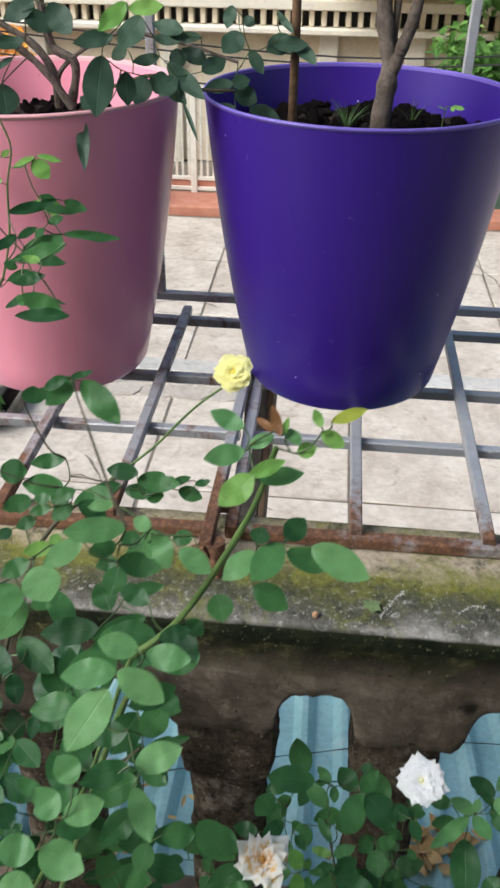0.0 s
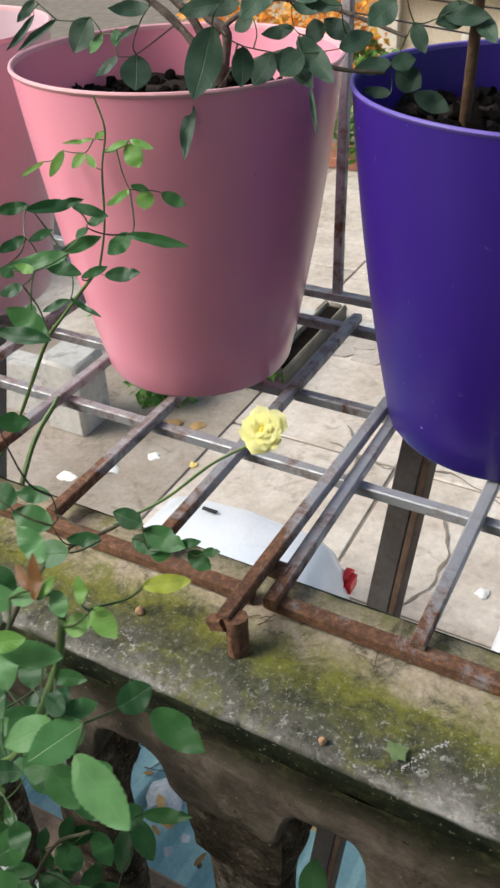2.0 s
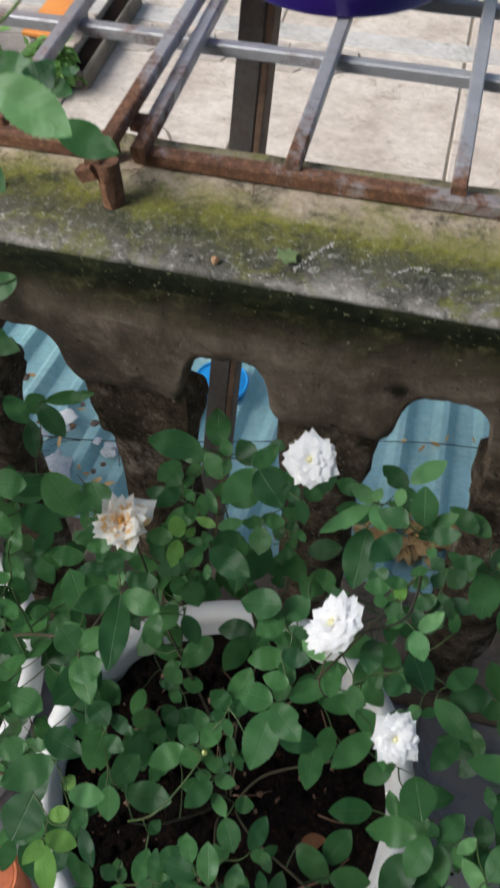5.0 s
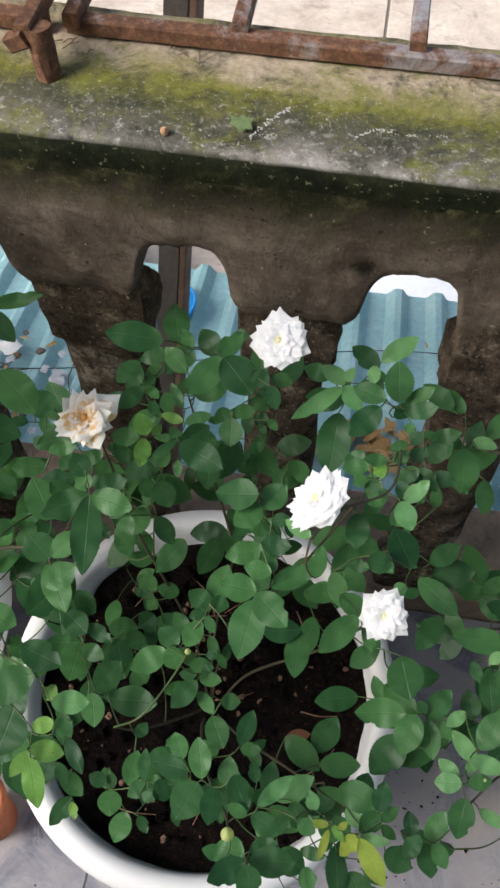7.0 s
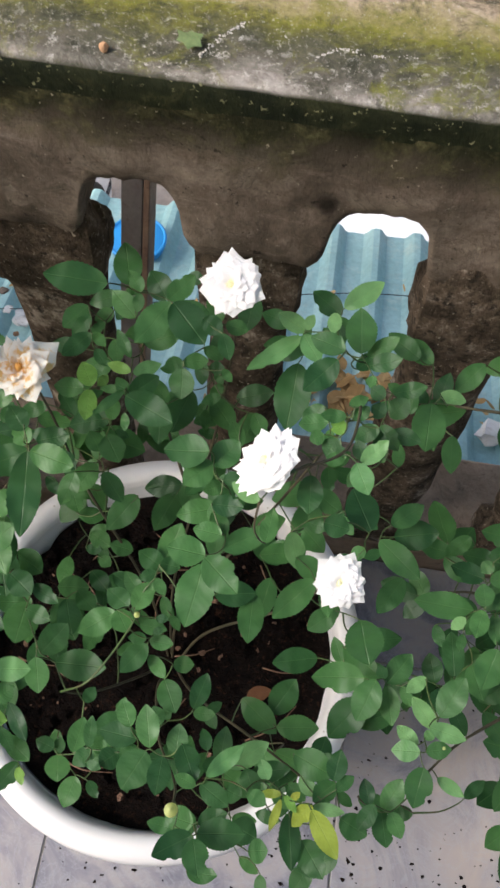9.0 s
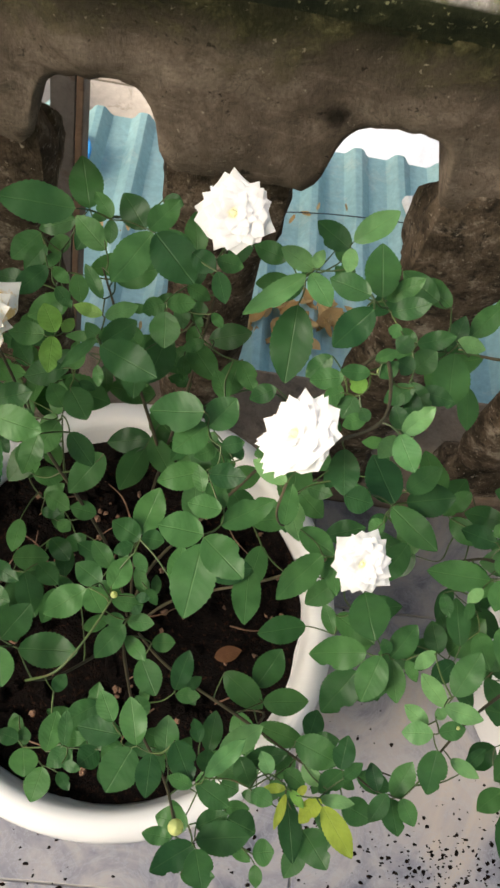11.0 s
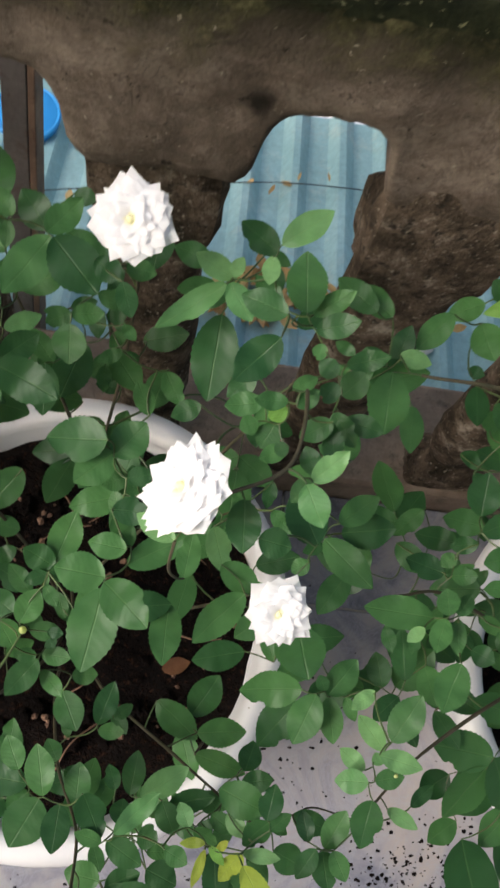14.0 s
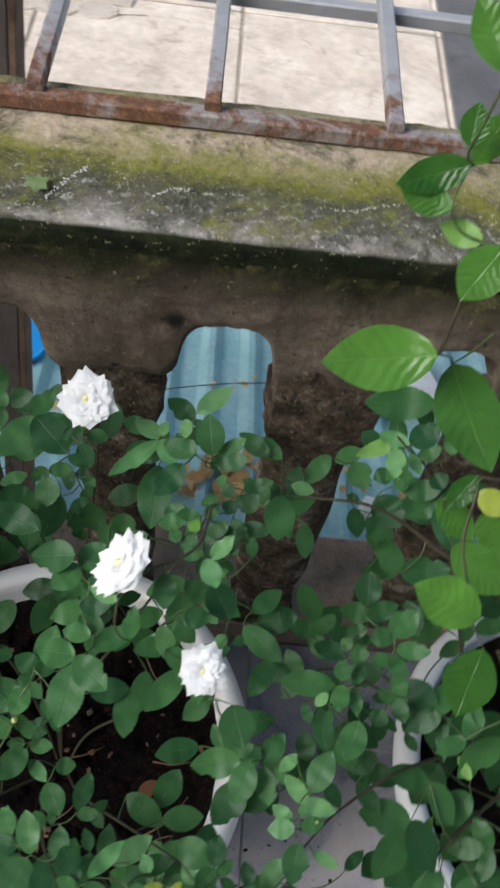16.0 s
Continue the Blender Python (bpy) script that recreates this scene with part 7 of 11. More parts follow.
rose.blade_at((0.117, 0.527, 0.624), (0.107, 0.513, 0.620), 0.011, (0.1, -0.3, 0.9))
rose.blade_at((0.015, 0.460, 0.585), (0.022, 0.483, 0.592), 0.015, (0.2, -0.4, 0.9))
rose.blade_at((0.000, 0.489, 0.558), (-0.024, 0.487, 0.559), 0.014, (0.1, -0.2, 1.0))
rose.blade_at((0.011, 0.477, 0.590), (-0.023, 0.469, 0.578), 0.020, (-0.1, -0.6, 0.8))
rose.blade_at((0.138, 0.429, 0.638), (0.128, 0.398, 0.622), 0.020, (-0.2, -0.4, 0.9))
rose.blade_at((0.126, 0.412, 0.676), (0.108, 0.388, 0.673), 0.016, (0.1, -0.2, 1.0))
rose.blade_at((0.145, 0.458, 0.636), (0.133, 0.480, 0.643), 0.015, (0.1, -0.2, 1.0))
rose.blade_at((0.157, 0.405, 0.638), (0.140, 0.400, 0.640), 0.011, (0.1, -0.2, 1.0))
rose.blade_at((0.148, 0.404, 0.607), (0.135, 0.421, 0.611), 0.012, (-0.1, -0.3, 1.0))
rose.blade_at((0.159, 0.397, 0.671), (0.151, 0.408, 0.676), 0.009, (0.2, -0.3, 0.9))
rose.blade_at((0.133, 0.385, 0.535), (0.132, 0.427, 0.544), 0.022, (-0.2, -0.2, 1.0))
rose.blade_at((0.144, 0.388, 0.667), (0.140, 0.408, 0.674), 0.014, (0.2, -0.3, 0.9))
rose.blade_at((0.072, 0.337, 0.537), (0.053, 0.356, 0.546), 0.016, (0.0, -0.4, 0.9))
rose.blade_at((0.082, 0.343, 0.532), (0.076, 0.358, 0.534), 0.009, (-0.1, -0.2, 1.0))
rose.blade_at((0.087, 0.359, 0.550), (0.083, 0.376, 0.551), 0.009, (-0.0, -0.1, 1.0))
rose.blade_at((0.124, 0.304, 0.647), (0.125, 0.335, 0.648), 0.017, (0.0, -0.0, 1.0))
rose.blade_at((0.135, 0.380, 0.637), (0.129, 0.399, 0.642), 0.012, (-0.2, -0.3, 0.9))
rose.blade_at((0.176, 0.370, 0.609), (0.214, 0.381, 0.605), 0.019, (0.2, -0.2, 1.0))
rose.blade_at((0.144, 0.321, 0.636), (0.178, 0.327, 0.636), 0.022, (0.1, -0.4, 0.9))
rose.blade_at((0.041, 0.320, 0.488), (0.024, 0.333, 0.494), 0.012, (0.1, -0.3, 1.0))
rose.blade_at((0.028, 0.337, 0.480), (0.024, 0.367, 0.484), 0.017, (0.1, -0.1, 1.0))
rose.blade_at((0.076, 0.310, 0.540), (0.102, 0.309, 0.539), 0.015, (0.0, -0.1, 1.0))
rose.blade_at((0.069, 0.341, 0.532), (0.040, 0.355, 0.536), 0.020, (0.0, -0.2, 1.0))
rose.blade_at((-0.003, 0.341, 0.485), (0.004, 0.301, 0.468), 0.024, (0.2, -0.4, 0.9))
rose.blade_at((0.052, 0.294, 0.475), (0.073, 0.307, 0.473), 0.014, (0.2, -0.2, 1.0))
rose.blade_at((0.062, 0.328, 0.521), (0.084, 0.314, 0.517), 0.014, (-0.0, -0.3, 1.0))
rose.blade_at((0.092, 0.340, 0.539), (0.101, 0.321, 0.538), 0.011, (-0.1, -0.1, 1.0))
rose.blade_at((0.093, 0.335, 0.536), (0.104, 0.320, 0.528), 0.012, (0.1, -0.4, 0.9))
rose.blade_at((0.111, 0.322, 0.523), (0.109, 0.339, 0.524), 0.009, (-0.1, -0.1, 1.0))
rose.blade_at((0.103, 0.323, 0.540), (0.113, 0.311, 0.536), 0.009, (0.2, -0.1, 1.0))
rose.blade_at((-0.004, 0.409, 0.473), (0.013, 0.423, 0.479), 0.014, (-0.1, -0.3, 1.0))
rose.blade_at((-0.026, 0.435, 0.444), (-0.023, 0.457, 0.455), 0.013, (0.1, -0.5, 0.9))
rose.blade_at((0.003, 0.420, 0.420), (0.006, 0.395, 0.418), 0.013, (-0.0, -0.1, 1.0))
rose.blade_at((-0.027, 0.395, 0.440), (-0.029, 0.363, 0.437), 0.018, (0.0, -0.1, 1.0))
rose.blade_at((-0.003, 0.379, 0.402), (0.008, 0.392, 0.401), 0.010, (0.1, -0.0, 1.0))
rose.blade_at((0.021, 0.401, 0.389), (0.022, 0.386, 0.384), 0.008, (-0.1, -0.3, 0.9))
rose.blade_at((0.035, 0.392, 0.421), (0.014, 0.374, 0.420), 0.017, (0.0, -0.1, 1.0))
rose.blade_at((-0.010, 0.332, 0.463), (0.008, 0.316, 0.455), 0.014, (-0.0, -0.4, 0.9))
rose.blade_at((-0.013, 0.342, 0.420), (-0.022, 0.313, 0.417), 0.017, (0.3, -0.2, 0.9))
rose.blade_at((-0.043, 0.438, 0.550), (-0.029, 0.422, 0.546), 0.012, (-0.0, -0.3, 1.0))
rose.blade_at((-0.029, 0.455, 0.503), (-0.005, 0.443, 0.495), 0.016, (0.2, -0.3, 0.9))
rose.blade_at((-0.018, 0.313, 0.482), (-0.004, 0.277, 0.466), 0.025, (0.2, -0.4, 0.9))
rose.blade_at((0.147, 0.253, 0.464), (0.161, 0.266, 0.465), 0.011, (-0.0, -0.0, 1.0))
rose.blade_at((0.145, 0.260, 0.453), (0.159, 0.242, 0.454), 0.013, (-0.2, -0.1, 1.0))
rose.blade_at((0.082, 0.194, 0.513), (0.077, 0.220, 0.520), 0.014, (0.0, -0.3, 1.0))
rose.blade_at((0.053, 0.203, 0.526), (0.083, 0.205, 0.522), 0.016, (0.2, -0.2, 1.0))
rose.blade_at((0.062, 0.215, 0.477), (0.034, 0.223, 0.485), 0.017, (0.3, -0.1, 1.0))
rose.blade_at((0.074, 0.209, 0.523), (0.076, 0.246, 0.531), 0.020, (-0.1, -0.2, 1.0))
rose.blade_at((0.115, 0.236, 0.499), (0.110, 0.251, 0.498), 0.009, (-0.2, 0.0, 1.0))
rose.blade_at((0.142, 0.186, 0.513), (0.155, 0.213, 0.511), 0.017, (0.2, 0.0, 1.0))
rose.blade_at((0.132, 0.193, 0.513), (0.139, 0.224, 0.521), 0.020, (0.2, -0.3, 0.9))
rose.blade_at((0.127, 0.201, 0.535), (0.131, 0.176, 0.527), 0.015, (-0.0, -0.3, 1.0))
rose.blade_at((0.117, 0.213, 0.514), (0.148, 0.202, 0.508), 0.018, (0.2, -0.1, 1.0))
rose.blade_at((0.140, 0.208, 0.507), (0.101, 0.200, 0.500), 0.020, (-0.1, -0.1, 1.0))
rose.blade_at((0.056, 0.206, 0.475), (0.052, 0.187, 0.473), 0.013, (-0.0, -0.1, 1.0))
rose.blade_at((0.086, 0.184, 0.517), (0.093, 0.169, 0.513), 0.009, (0.2, -0.2, 1.0))
rose.blade_at((0.072, 0.204, 0.526), (0.054, 0.199, 0.528), 0.012, (0.1, -0.2, 1.0))
rose.blade_at((0.054, 0.197, 0.523), (0.064, 0.183, 0.522), 0.009, (-0.1, -0.1, 1.0))
rose.blade_at((0.051, 0.176, 0.476), (0.062, 0.163, 0.471), 0.011, (0.1, -0.3, 1.0))
rose.blade_at((0.196, 0.197, 0.544), (0.229, 0.207, 0.549), 0.018, (-0.0, -0.3, 0.9))
rose.blade_at((0.172, 0.202, 0.479), (0.203, 0.186, 0.482), 0.022, (-0.2, -0.1, 1.0))
rose.blade_at((0.169, 0.170, 0.508), (0.167, 0.188, 0.510), 0.011, (-0.2, -0.1, 1.0))
rose.blade_at((0.154, 0.146, 0.508), (0.146, 0.165, 0.509), 0.012, (0.1, 0.0, 1.0))
rose.blade_at((0.156, 0.117, 0.552), (0.181, 0.118, 0.556), 0.015, (-0.2, 0.1, 1.0))
rose.blade_at((0.174, 0.171, 0.484), (0.180, 0.183, 0.488), 0.008, (-0.0, -0.2, 1.0))
rose.blade_at((0.208, 0.174, 0.449), (0.232, 0.170, 0.455), 0.013, (-0.3, -0.2, 0.9))
rose.blade_at((0.216, 0.185, 0.552), (0.234, 0.176, 0.548), 0.012, (0.0, -0.4, 0.9))
rose.blade_at((0.186, 0.163, 0.515), (0.208, 0.164, 0.511), 0.012, (0.2, -0.0, 1.0))
rose.blade_at((0.198, 0.135, 0.480), (0.216, 0.124, 0.483), 0.011, (-0.1, 0.1, 1.0))
rose.blade_at((0.211, 0.533, 0.739), (0.219, 0.518, 0.731), 0.010, (-0.1, -0.5, 0.9))
rose.blade_at((0.211, 0.567, 0.700), (0.228, 0.559, 0.697), 0.010, (0.0, -0.3, 1.0))
rose.blade_at((0.281, 0.511, 0.737), (0.253, 0.529, 0.741), 0.018, (-0.1, -0.5, 0.9))
rose.blade_at((0.179, 0.531, 0.704), (0.152, 0.524, 0.704), 0.015, (0.1, -0.5, 0.9))
rose.blade_at((0.187, 0.527, 0.717), (0.188, 0.541, 0.723), 0.008, (0.1, -0.4, 0.9))
rose.blade_at((0.138, 0.565, 0.719), (0.135, 0.533, 0.707), 0.021, (0.0, -0.3, 0.9))
rose.blade_at((0.216, 0.487, 0.767), (0.198, 0.502, 0.773), 0.013, (-0.1, -0.5, 0.9))
rose.blade_at((0.230, 0.489, 0.742), (0.249, 0.505, 0.750), 0.014, (-0.1, -0.4, 0.9))
rose.blade_at((0.293, 0.513, 0.729), (0.269, 0.529, 0.737), 0.017, (-0.0, -0.5, 0.9))
rose.blade_at((0.274, 0.492, 0.711), (0.260, 0.499, 0.712), 0.009, (-0.2, -0.5, 0.9))
rose.blade_at((0.272, 0.481, 0.709), (0.254, 0.480, 0.709), 0.009, (-0.0, -0.1, 1.0))
rose.blade_at((0.281, 0.472, 0.714), (0.278, 0.492, 0.725), 0.012, (-0.2, -0.5, 0.9))
rose.blade_at((0.296, 0.488, 0.708), (0.281, 0.498, 0.713), 0.011, (-0.0, -0.5, 0.9))
rose.blade_at((0.305, 0.497, 0.695), (0.313, 0.523, 0.706), 0.016, (-0.3, -0.3, 0.9))
rose.blade_at((0.217, 0.446, 0.716), (0.217, 0.427, 0.713), 0.009, (-0.0, -0.1, 1.0))
rose.blade_at((0.253, 0.407, 0.713), (0.236, 0.406, 0.712), 0.009, (-0.0, -0.6, 0.8))
rose.blade_at((0.256, 0.401, 0.761), (0.245, 0.408, 0.760), 0.007, (-0.2, -0.2, 1.0))
rose.blade_at((0.268, 0.407, 0.743), (0.268, 0.425, 0.748), 0.010, (-0.1, -0.2, 1.0))
rose.blade_at((0.248, 0.420, 0.780), (0.262, 0.402, 0.779), 0.013, (-0.4, -0.4, 0.8))
rose.blade_at((0.249, 0.387, 0.790), (0.244, 0.410, 0.793), 0.012, (-0.4, -0.2, 0.9))
rose.blade_at((0.251, 0.394, 0.726), (0.239, 0.375, 0.721), 0.011, (-0.2, -0.2, 1.0))
rose.blade_at((0.179, 0.322, 0.769), (0.181, 0.346, 0.776), 0.013, (0.1, -0.3, 0.9))
rose.blade_at((0.209, 0.409, 0.571), (0.211, 0.379, 0.561), 0.017, (0.1, -0.3, 0.9))
rose.blade_at((0.209, 0.400, 0.564), (0.178, 0.390, 0.556), 0.019, (-0.2, -0.2, 1.0))
rose.blade_at((0.212, 0.393, 0.578), (0.229, 0.408, 0.585), 0.014, (-0.1, -0.4, 0.9))
rose.blade_at((0.246, 0.441, 0.572), (0.243, 0.419, 0.569), 0.012, (-0.1, -0.1, 1.0))
rose.blade_at((0.233, 0.363, 0.621), (0.263, 0.372, 0.628), 0.019, (-0.2, -0.1, 1.0))
rose.blade_at((0.239, 0.360, 0.578), (0.253, 0.336, 0.572), 0.015, (-0.0, -0.2, 1.0))
rose.blade_at((0.233, 0.388, 0.680), (0.248, 0.375, 0.676), 0.012, (-0.1, -0.4, 0.9))
rose.blade_at((0.246, 0.389, 0.691), (0.266, 0.379, 0.686), 0.013, (0.1, -0.2, 1.0))
rose.blade_at((0.276, 0.383, 0.689), (0.300, 0.403, 0.693), 0.018, (0.0, -0.2, 1.0))
rose.blade_at((0.304, 0.371, 0.603), (0.284, 0.338, 0.597), 0.021, (-0.1, -0.1, 1.0))
rose.blade_at((0.279, 0.382, 0.630), (0.264, 0.375, 0.629), 0.010, (0.1, -0.2, 1.0))
rose.blade_at((0.189, 0.359, 0.585), (0.183, 0.323, 0.567), 0.021, (0.1, -0.5, 0.9))
rose.blade_at((0.269, 0.309, 0.510), (0.258, 0.335, 0.511), 0.014, (-0.2, -0.2, 1.0))
rose.blade_at((0.266, 0.323, 0.525), (0.301, 0.302, 0.525), 0.023, (-0.2, -0.3, 0.9))
rose.blade_at((0.273, 0.321, 0.563), (0.314, 0.330, 0.560), 0.022, (0.1, -0.1, 1.0))
rose.blade_at((0.265, 0.227, 0.438), (0.267, 0.248, 0.446), 0.013, (0.1, -0.4, 0.9))
rose.blade_at((0.210, 0.250, 0.333), (0.227, 0.206, 0.332), 0.027, (-0.2, -0.1, 1.0))
rose.blade_at((0.270, 0.195, 0.543), (0.285, 0.186, 0.541), 0.010, (0.1, 0.0, 1.0))
rose.blade_at((0.271, 0.195, 0.481), (0.265, 0.179, 0.477), 0.010, (-0.0, -0.3, 1.0))
rose.blade_at((0.225, 0.171, 0.493), (0.233, 0.188, 0.495), 0.012, (-0.3, -0.0, 1.0))
rose.blade_at((0.212, 0.190, 0.509), (0.200, 0.205, 0.510), 0.011, (-0.2, -0.3, 0.9))
rose.blade_at((0.262, 0.168, 0.509), (0.279, 0.151, 0.507), 0.014, (-0.2, -0.3, 0.9))
rose.blade_at((0.286, 0.148, 0.469), (0.250, 0.132, 0.460), 0.024, (-0.1, -0.2, 1.0))
rose.blade_at((0.263, 0.140, 0.459), (0.249, 0.112, 0.456), 0.020, (-0.2, 0.0, 1.0))
rose.blade_at((0.217, 0.124, 0.503), (0.220, 0.107, 0.499), 0.011, (-0.2, -0.3, 0.9))
rose.blade_at((0.235, 0.198, 0.468), (0.218, 0.199, 0.465), 0.011, (-0.2, -0.2, 1.0))
rose.blade_at((0.240, 0.189, 0.438), (0.255, 0.207, 0.440), 0.014, (-0.1, -0.1, 1.0))
rose.blade_at((0.239, 0.166, 0.480), (0.250, 0.187, 0.484), 0.015, (-0.1, -0.2, 1.0))
rose.blade_at((-0.072, 0.449, 0.631), (-0.066, 0.468, 0.638), 0.013, (0.1, -0.4, 0.9))
rose.blade_at((-0.032, 0.465, 0.649), (-0.055, 0.453, 0.645), 0.015, (0.1, -0.4, 0.9))
rose.blade_at((-0.041, 0.404, 0.645), (-0.068, 0.420, 0.665), 0.023, (0.3, -0.5, 0.8))
rose.blade_at((0.012, 0.398, 0.663), (0.006, 0.369, 0.656), 0.018, (-0.1, -0.2, 1.0))
rose.blade_at((-0.053, 0.345, 0.651), (-0.028, 0.310, 0.634), 0.025, (-0.0, -0.4, 0.9))
rose.blade_at((-0.044, 0.450, 0.622), (-0.058, 0.435, 0.622), 0.011, (0.2, -0.2, 1.0))
rose.blade_at((-0.016, 0.431, 0.655), (-0.037, 0.431, 0.656), 0.013, (0.0, -0.4, 0.9))
rose.blade_at((-0.046, 0.464, 0.622), (-0.015, 0.467, 0.613), 0.018, (0.3, -0.5, 0.8))
rose.blade_at((-0.031, 0.303, 0.517), (-0.028, 0.283, 0.511), 0.013, (0.1, -0.3, 1.0))
rose.blade_at((0.003, 0.355, 0.439), (0.026, 0.343, 0.439), 0.016, (-0.1, -0.2, 1.0))
rose.blade_at((0.016, 0.340, 0.405), (0.006, 0.306, 0.400), 0.021, (0.2, -0.2, 1.0))
rose.blade_at((-0.022, 0.264, 0.490), (-0.023, 0.291, 0.494), 0.016, (0.2, -0.1, 1.0))
rose.blade_at((0.007, 0.201, 0.424), (0.000, 0.221, 0.427), 0.014, (-0.1, -0.2, 1.0))
rose.blade_at((0.008, 0.218, 0.447), (0.005, 0.201, 0.444), 0.011, (0.0, -0.2, 1.0))
flower(rose, (0.127, 0.500, 0.812), (-0.22, -0.5, 0.83), 0.0215, PETAL, "fully open white rose", 54)
flower(rose, (0.173, 0.350, 0.836), (-0.62, 0.05, 0.75), 0.0225, PETAL, "fully open white rose", 56)
flower(rose, (0.236, 0.317, 0.728), (-0.08, -0.42, 0.9), 0.018, PETAL, "small open white rose", 48)
flower(rose, (-0.020, 0.428, 0.768), (-0.15, -0.15, 1.0), 0.0265, PETAL_OLD, "withered white rose browning at its heart", 46, 0.8, 0.74, 0.9)
bud(rose, (0.142, 0.154, 0.675), PETAL_CREAM, 0.0055)
bud(rose, (0.080, 0.303, 0.600), PETAL_CREAM, 0.003)
bud(rose, (0.232, 0.43, 0.77), PETAL_CREAM, 0.003)
rose.scatter((-0.04, 0.42, 0.46), (0.22, 0.54, 0.60), 10, 0.075)
rose.done()

# ---- flowerless rose bush between the pots ----
bush = Plant("rose_bush", "flowerless rose bush with dark leaves beside the white pots", "rose bush", (0.66, 0.34, 0.23), 33)
bush.cane([(0.66, 0.34, 0.22), (0.56, 0.34, 0.42), (0.44, 0.35, 0.56), (0.37, 0.36, 0.62), (0.33, 0.35, 0.645)], 0.0020, 0.0010, TWIG)
bush.cane([(0.66, 0.34, 0.22), (0.56, 0.34, 0.42), (0.45, 0.30, 0.54), (0.37, 0.25, 0.58), (0.33, 0.21, 0.59)], 0.0020, 0.0010, TWIG)
bush.cane([(0.66, 0.34, 0.22), (0.56, 0.34, 0.42), (0.48, 0.43, 0.62), (0.43, 0.49, 0.74), (0.38, 0.50, 0.80)], 0.0020, 0.0010, TWIG)
bush.cane([(0.46, 0.45, 0.68), (0.38, 0.47, 0.73), (0.31, 0.47, 0.74)], 0.0020, 0.0010, TWIG)
bush.blade_at((0.355, 0.338, 0.645), (0.306, 0.340, 0.644), 0.023, (-0.0, -0.1, 1.0))
bush.blade_at((0.339, 0.397, 0.603), (0.362, 0.377, 0.603), 0.019, (-0.3, -0.3, 0.9))
bush.blade_at((0.281, 0.286, 0.577), (0.236, 0.281, 0.570), 0.027, (-0.1, -0.3, 0.9))
bush.blade_at((0.300, 0.284, 0.579), (0.319, 0.311, 0.585), 0.021, (-0.1, -0.2, 1.0))
bush.blade_at((0.297, 0.286, 0.583), (0.291, 0.297, 0.587), 0.010, (-0.1, -0.3, 0.9))
bush.blade_at((0.346, 0.295, 0.558), (0.339, 0.321, 0.560), 0.019, (-0.3, -0.1, 0.9))
bush.blade_at((0.360, 0.298, 0.543), (0.386, 0.328, 0.558), 0.030, (-0.3, -0.2, 0.9))
bush.blade_at((0.289, 0.283, 0.590), (0.276, 0.248, 0.583), 0.025, (-0.2, -0.1, 1.0))
bush.blade_at((0.301, 0.283, 0.578), (0.308, 0.251, 0.570), 0.018, (-0.2, -0.3, 1.0))
bush.blade_at((0.313, 0.284, 0.578), (0.322, 0.268, 0.576), 0.010, (-0.1, -0.2, 1.0))
bush.blade_at((0.290, 0.280, 0.512), (0.263, 0.244, 0.500), 0.032, (-0.2, -0.2, 1.0))
bush.blade_at((0.294, 0.186, 0.575), (0.288, 0.206, 0.575), 0.013, (-0.2, -0.1, 1.0))
bush.blade_at((0.305, 0.183, 0.577), (0.317, 0.209, 0.586), 0.018, (-0.3, -0.2, 0.9))
bush.blade_at((0.294, 0.185, 0.601), (0.283, 0.165, 0.594), 0.014, (-0.2, -0.2, 0.9))
bush.blade_at((0.303, 0.182, 0.580), (0.309, 0.157, 0.579), 0.019, (-0.0, -0.0, 1.0))
bush.blade_at((0.309, 0.183, 0.585), (0.319, 0.165, 0.586), 0.014, (-0.1, -0.0, 1.0))
bush.blade_at((0.340, 0.250, 0.593), (0.318, 0.272, 0.600), 0.015, (-0.0, -0.3, 0.9), LEAF_FRESH)
bush.blade_at((0.327, 0.236, 0.590), (0.309, 0.249, 0.588), 0.013, (-0.2, -0.1, 1.0), LEAF_FRESH)
bush.blade_at((0.326, 0.229, 0.605), (0.304, 0.228, 0.598), 0.017, (-0.3, -0.2, 0.9), LEAF_FRESH)
bush.blade_at((0.330, 0.218, 0.603), (0.324, 0.187, 0.598), 0.022, (-0.1, -0.1, 1.0))
bush.blade_at((0.331, 0.241, 0.595), (0.340, 0.249, 0.596), 0.009, (-0.1, -0.1, 1.0), LEAF_FRESH)
bush.blade_at((0.329, 0.247, 0.619), (0.359, 0.241, 0.619), 0.015, (-0.0, -0.1, 1.0), LEAF_FRESH)
bush.blade_at((0.331, 0.230, 0.603), (0.351, 0.235, 0.605), 0.014, (-0.1, -0.1, 1.0))
bush.blade_at((0.343, 0.213, 0.594), (0.365, 0.202, 0.594), 0.011, (-0.1, -0.2, 1.0), LEAF_FRESH)
bush.blade_at((0.338, 0.256, 0.615), (0.355, 0.288, 0.626), 0.023, (-0.3, -0.2, 0.9))
bush.blade_at((0.358, 0.290, 0.560), (0.340, 0.271, 0.558), 0.018, (-0.0, -0.1, 1.0))
bush.blade_at((0.329, 0.289, 0.601), (0.313, 0.275, 0.598), 0.012, (-0.0, -0.1, 1.0), LEAF_FRESH)
bush.blade_at((0.423, 0.554, 0.778), (0.360, 0.552, 0.774), 0.032, (-0.0, -0.6, 0.8))
bush.blade_at((0.389, 0.490, 0.804), (0.412, 0.505, 0.815), 0.022, (-0.2, -0.3, 0.9))
bush.blade_at((0.415, 0.564, 0.704), (0.371, 0.552, 0.686), 0.016, (-0.2, -0.5, 0.8), LEAF_YOUNG)
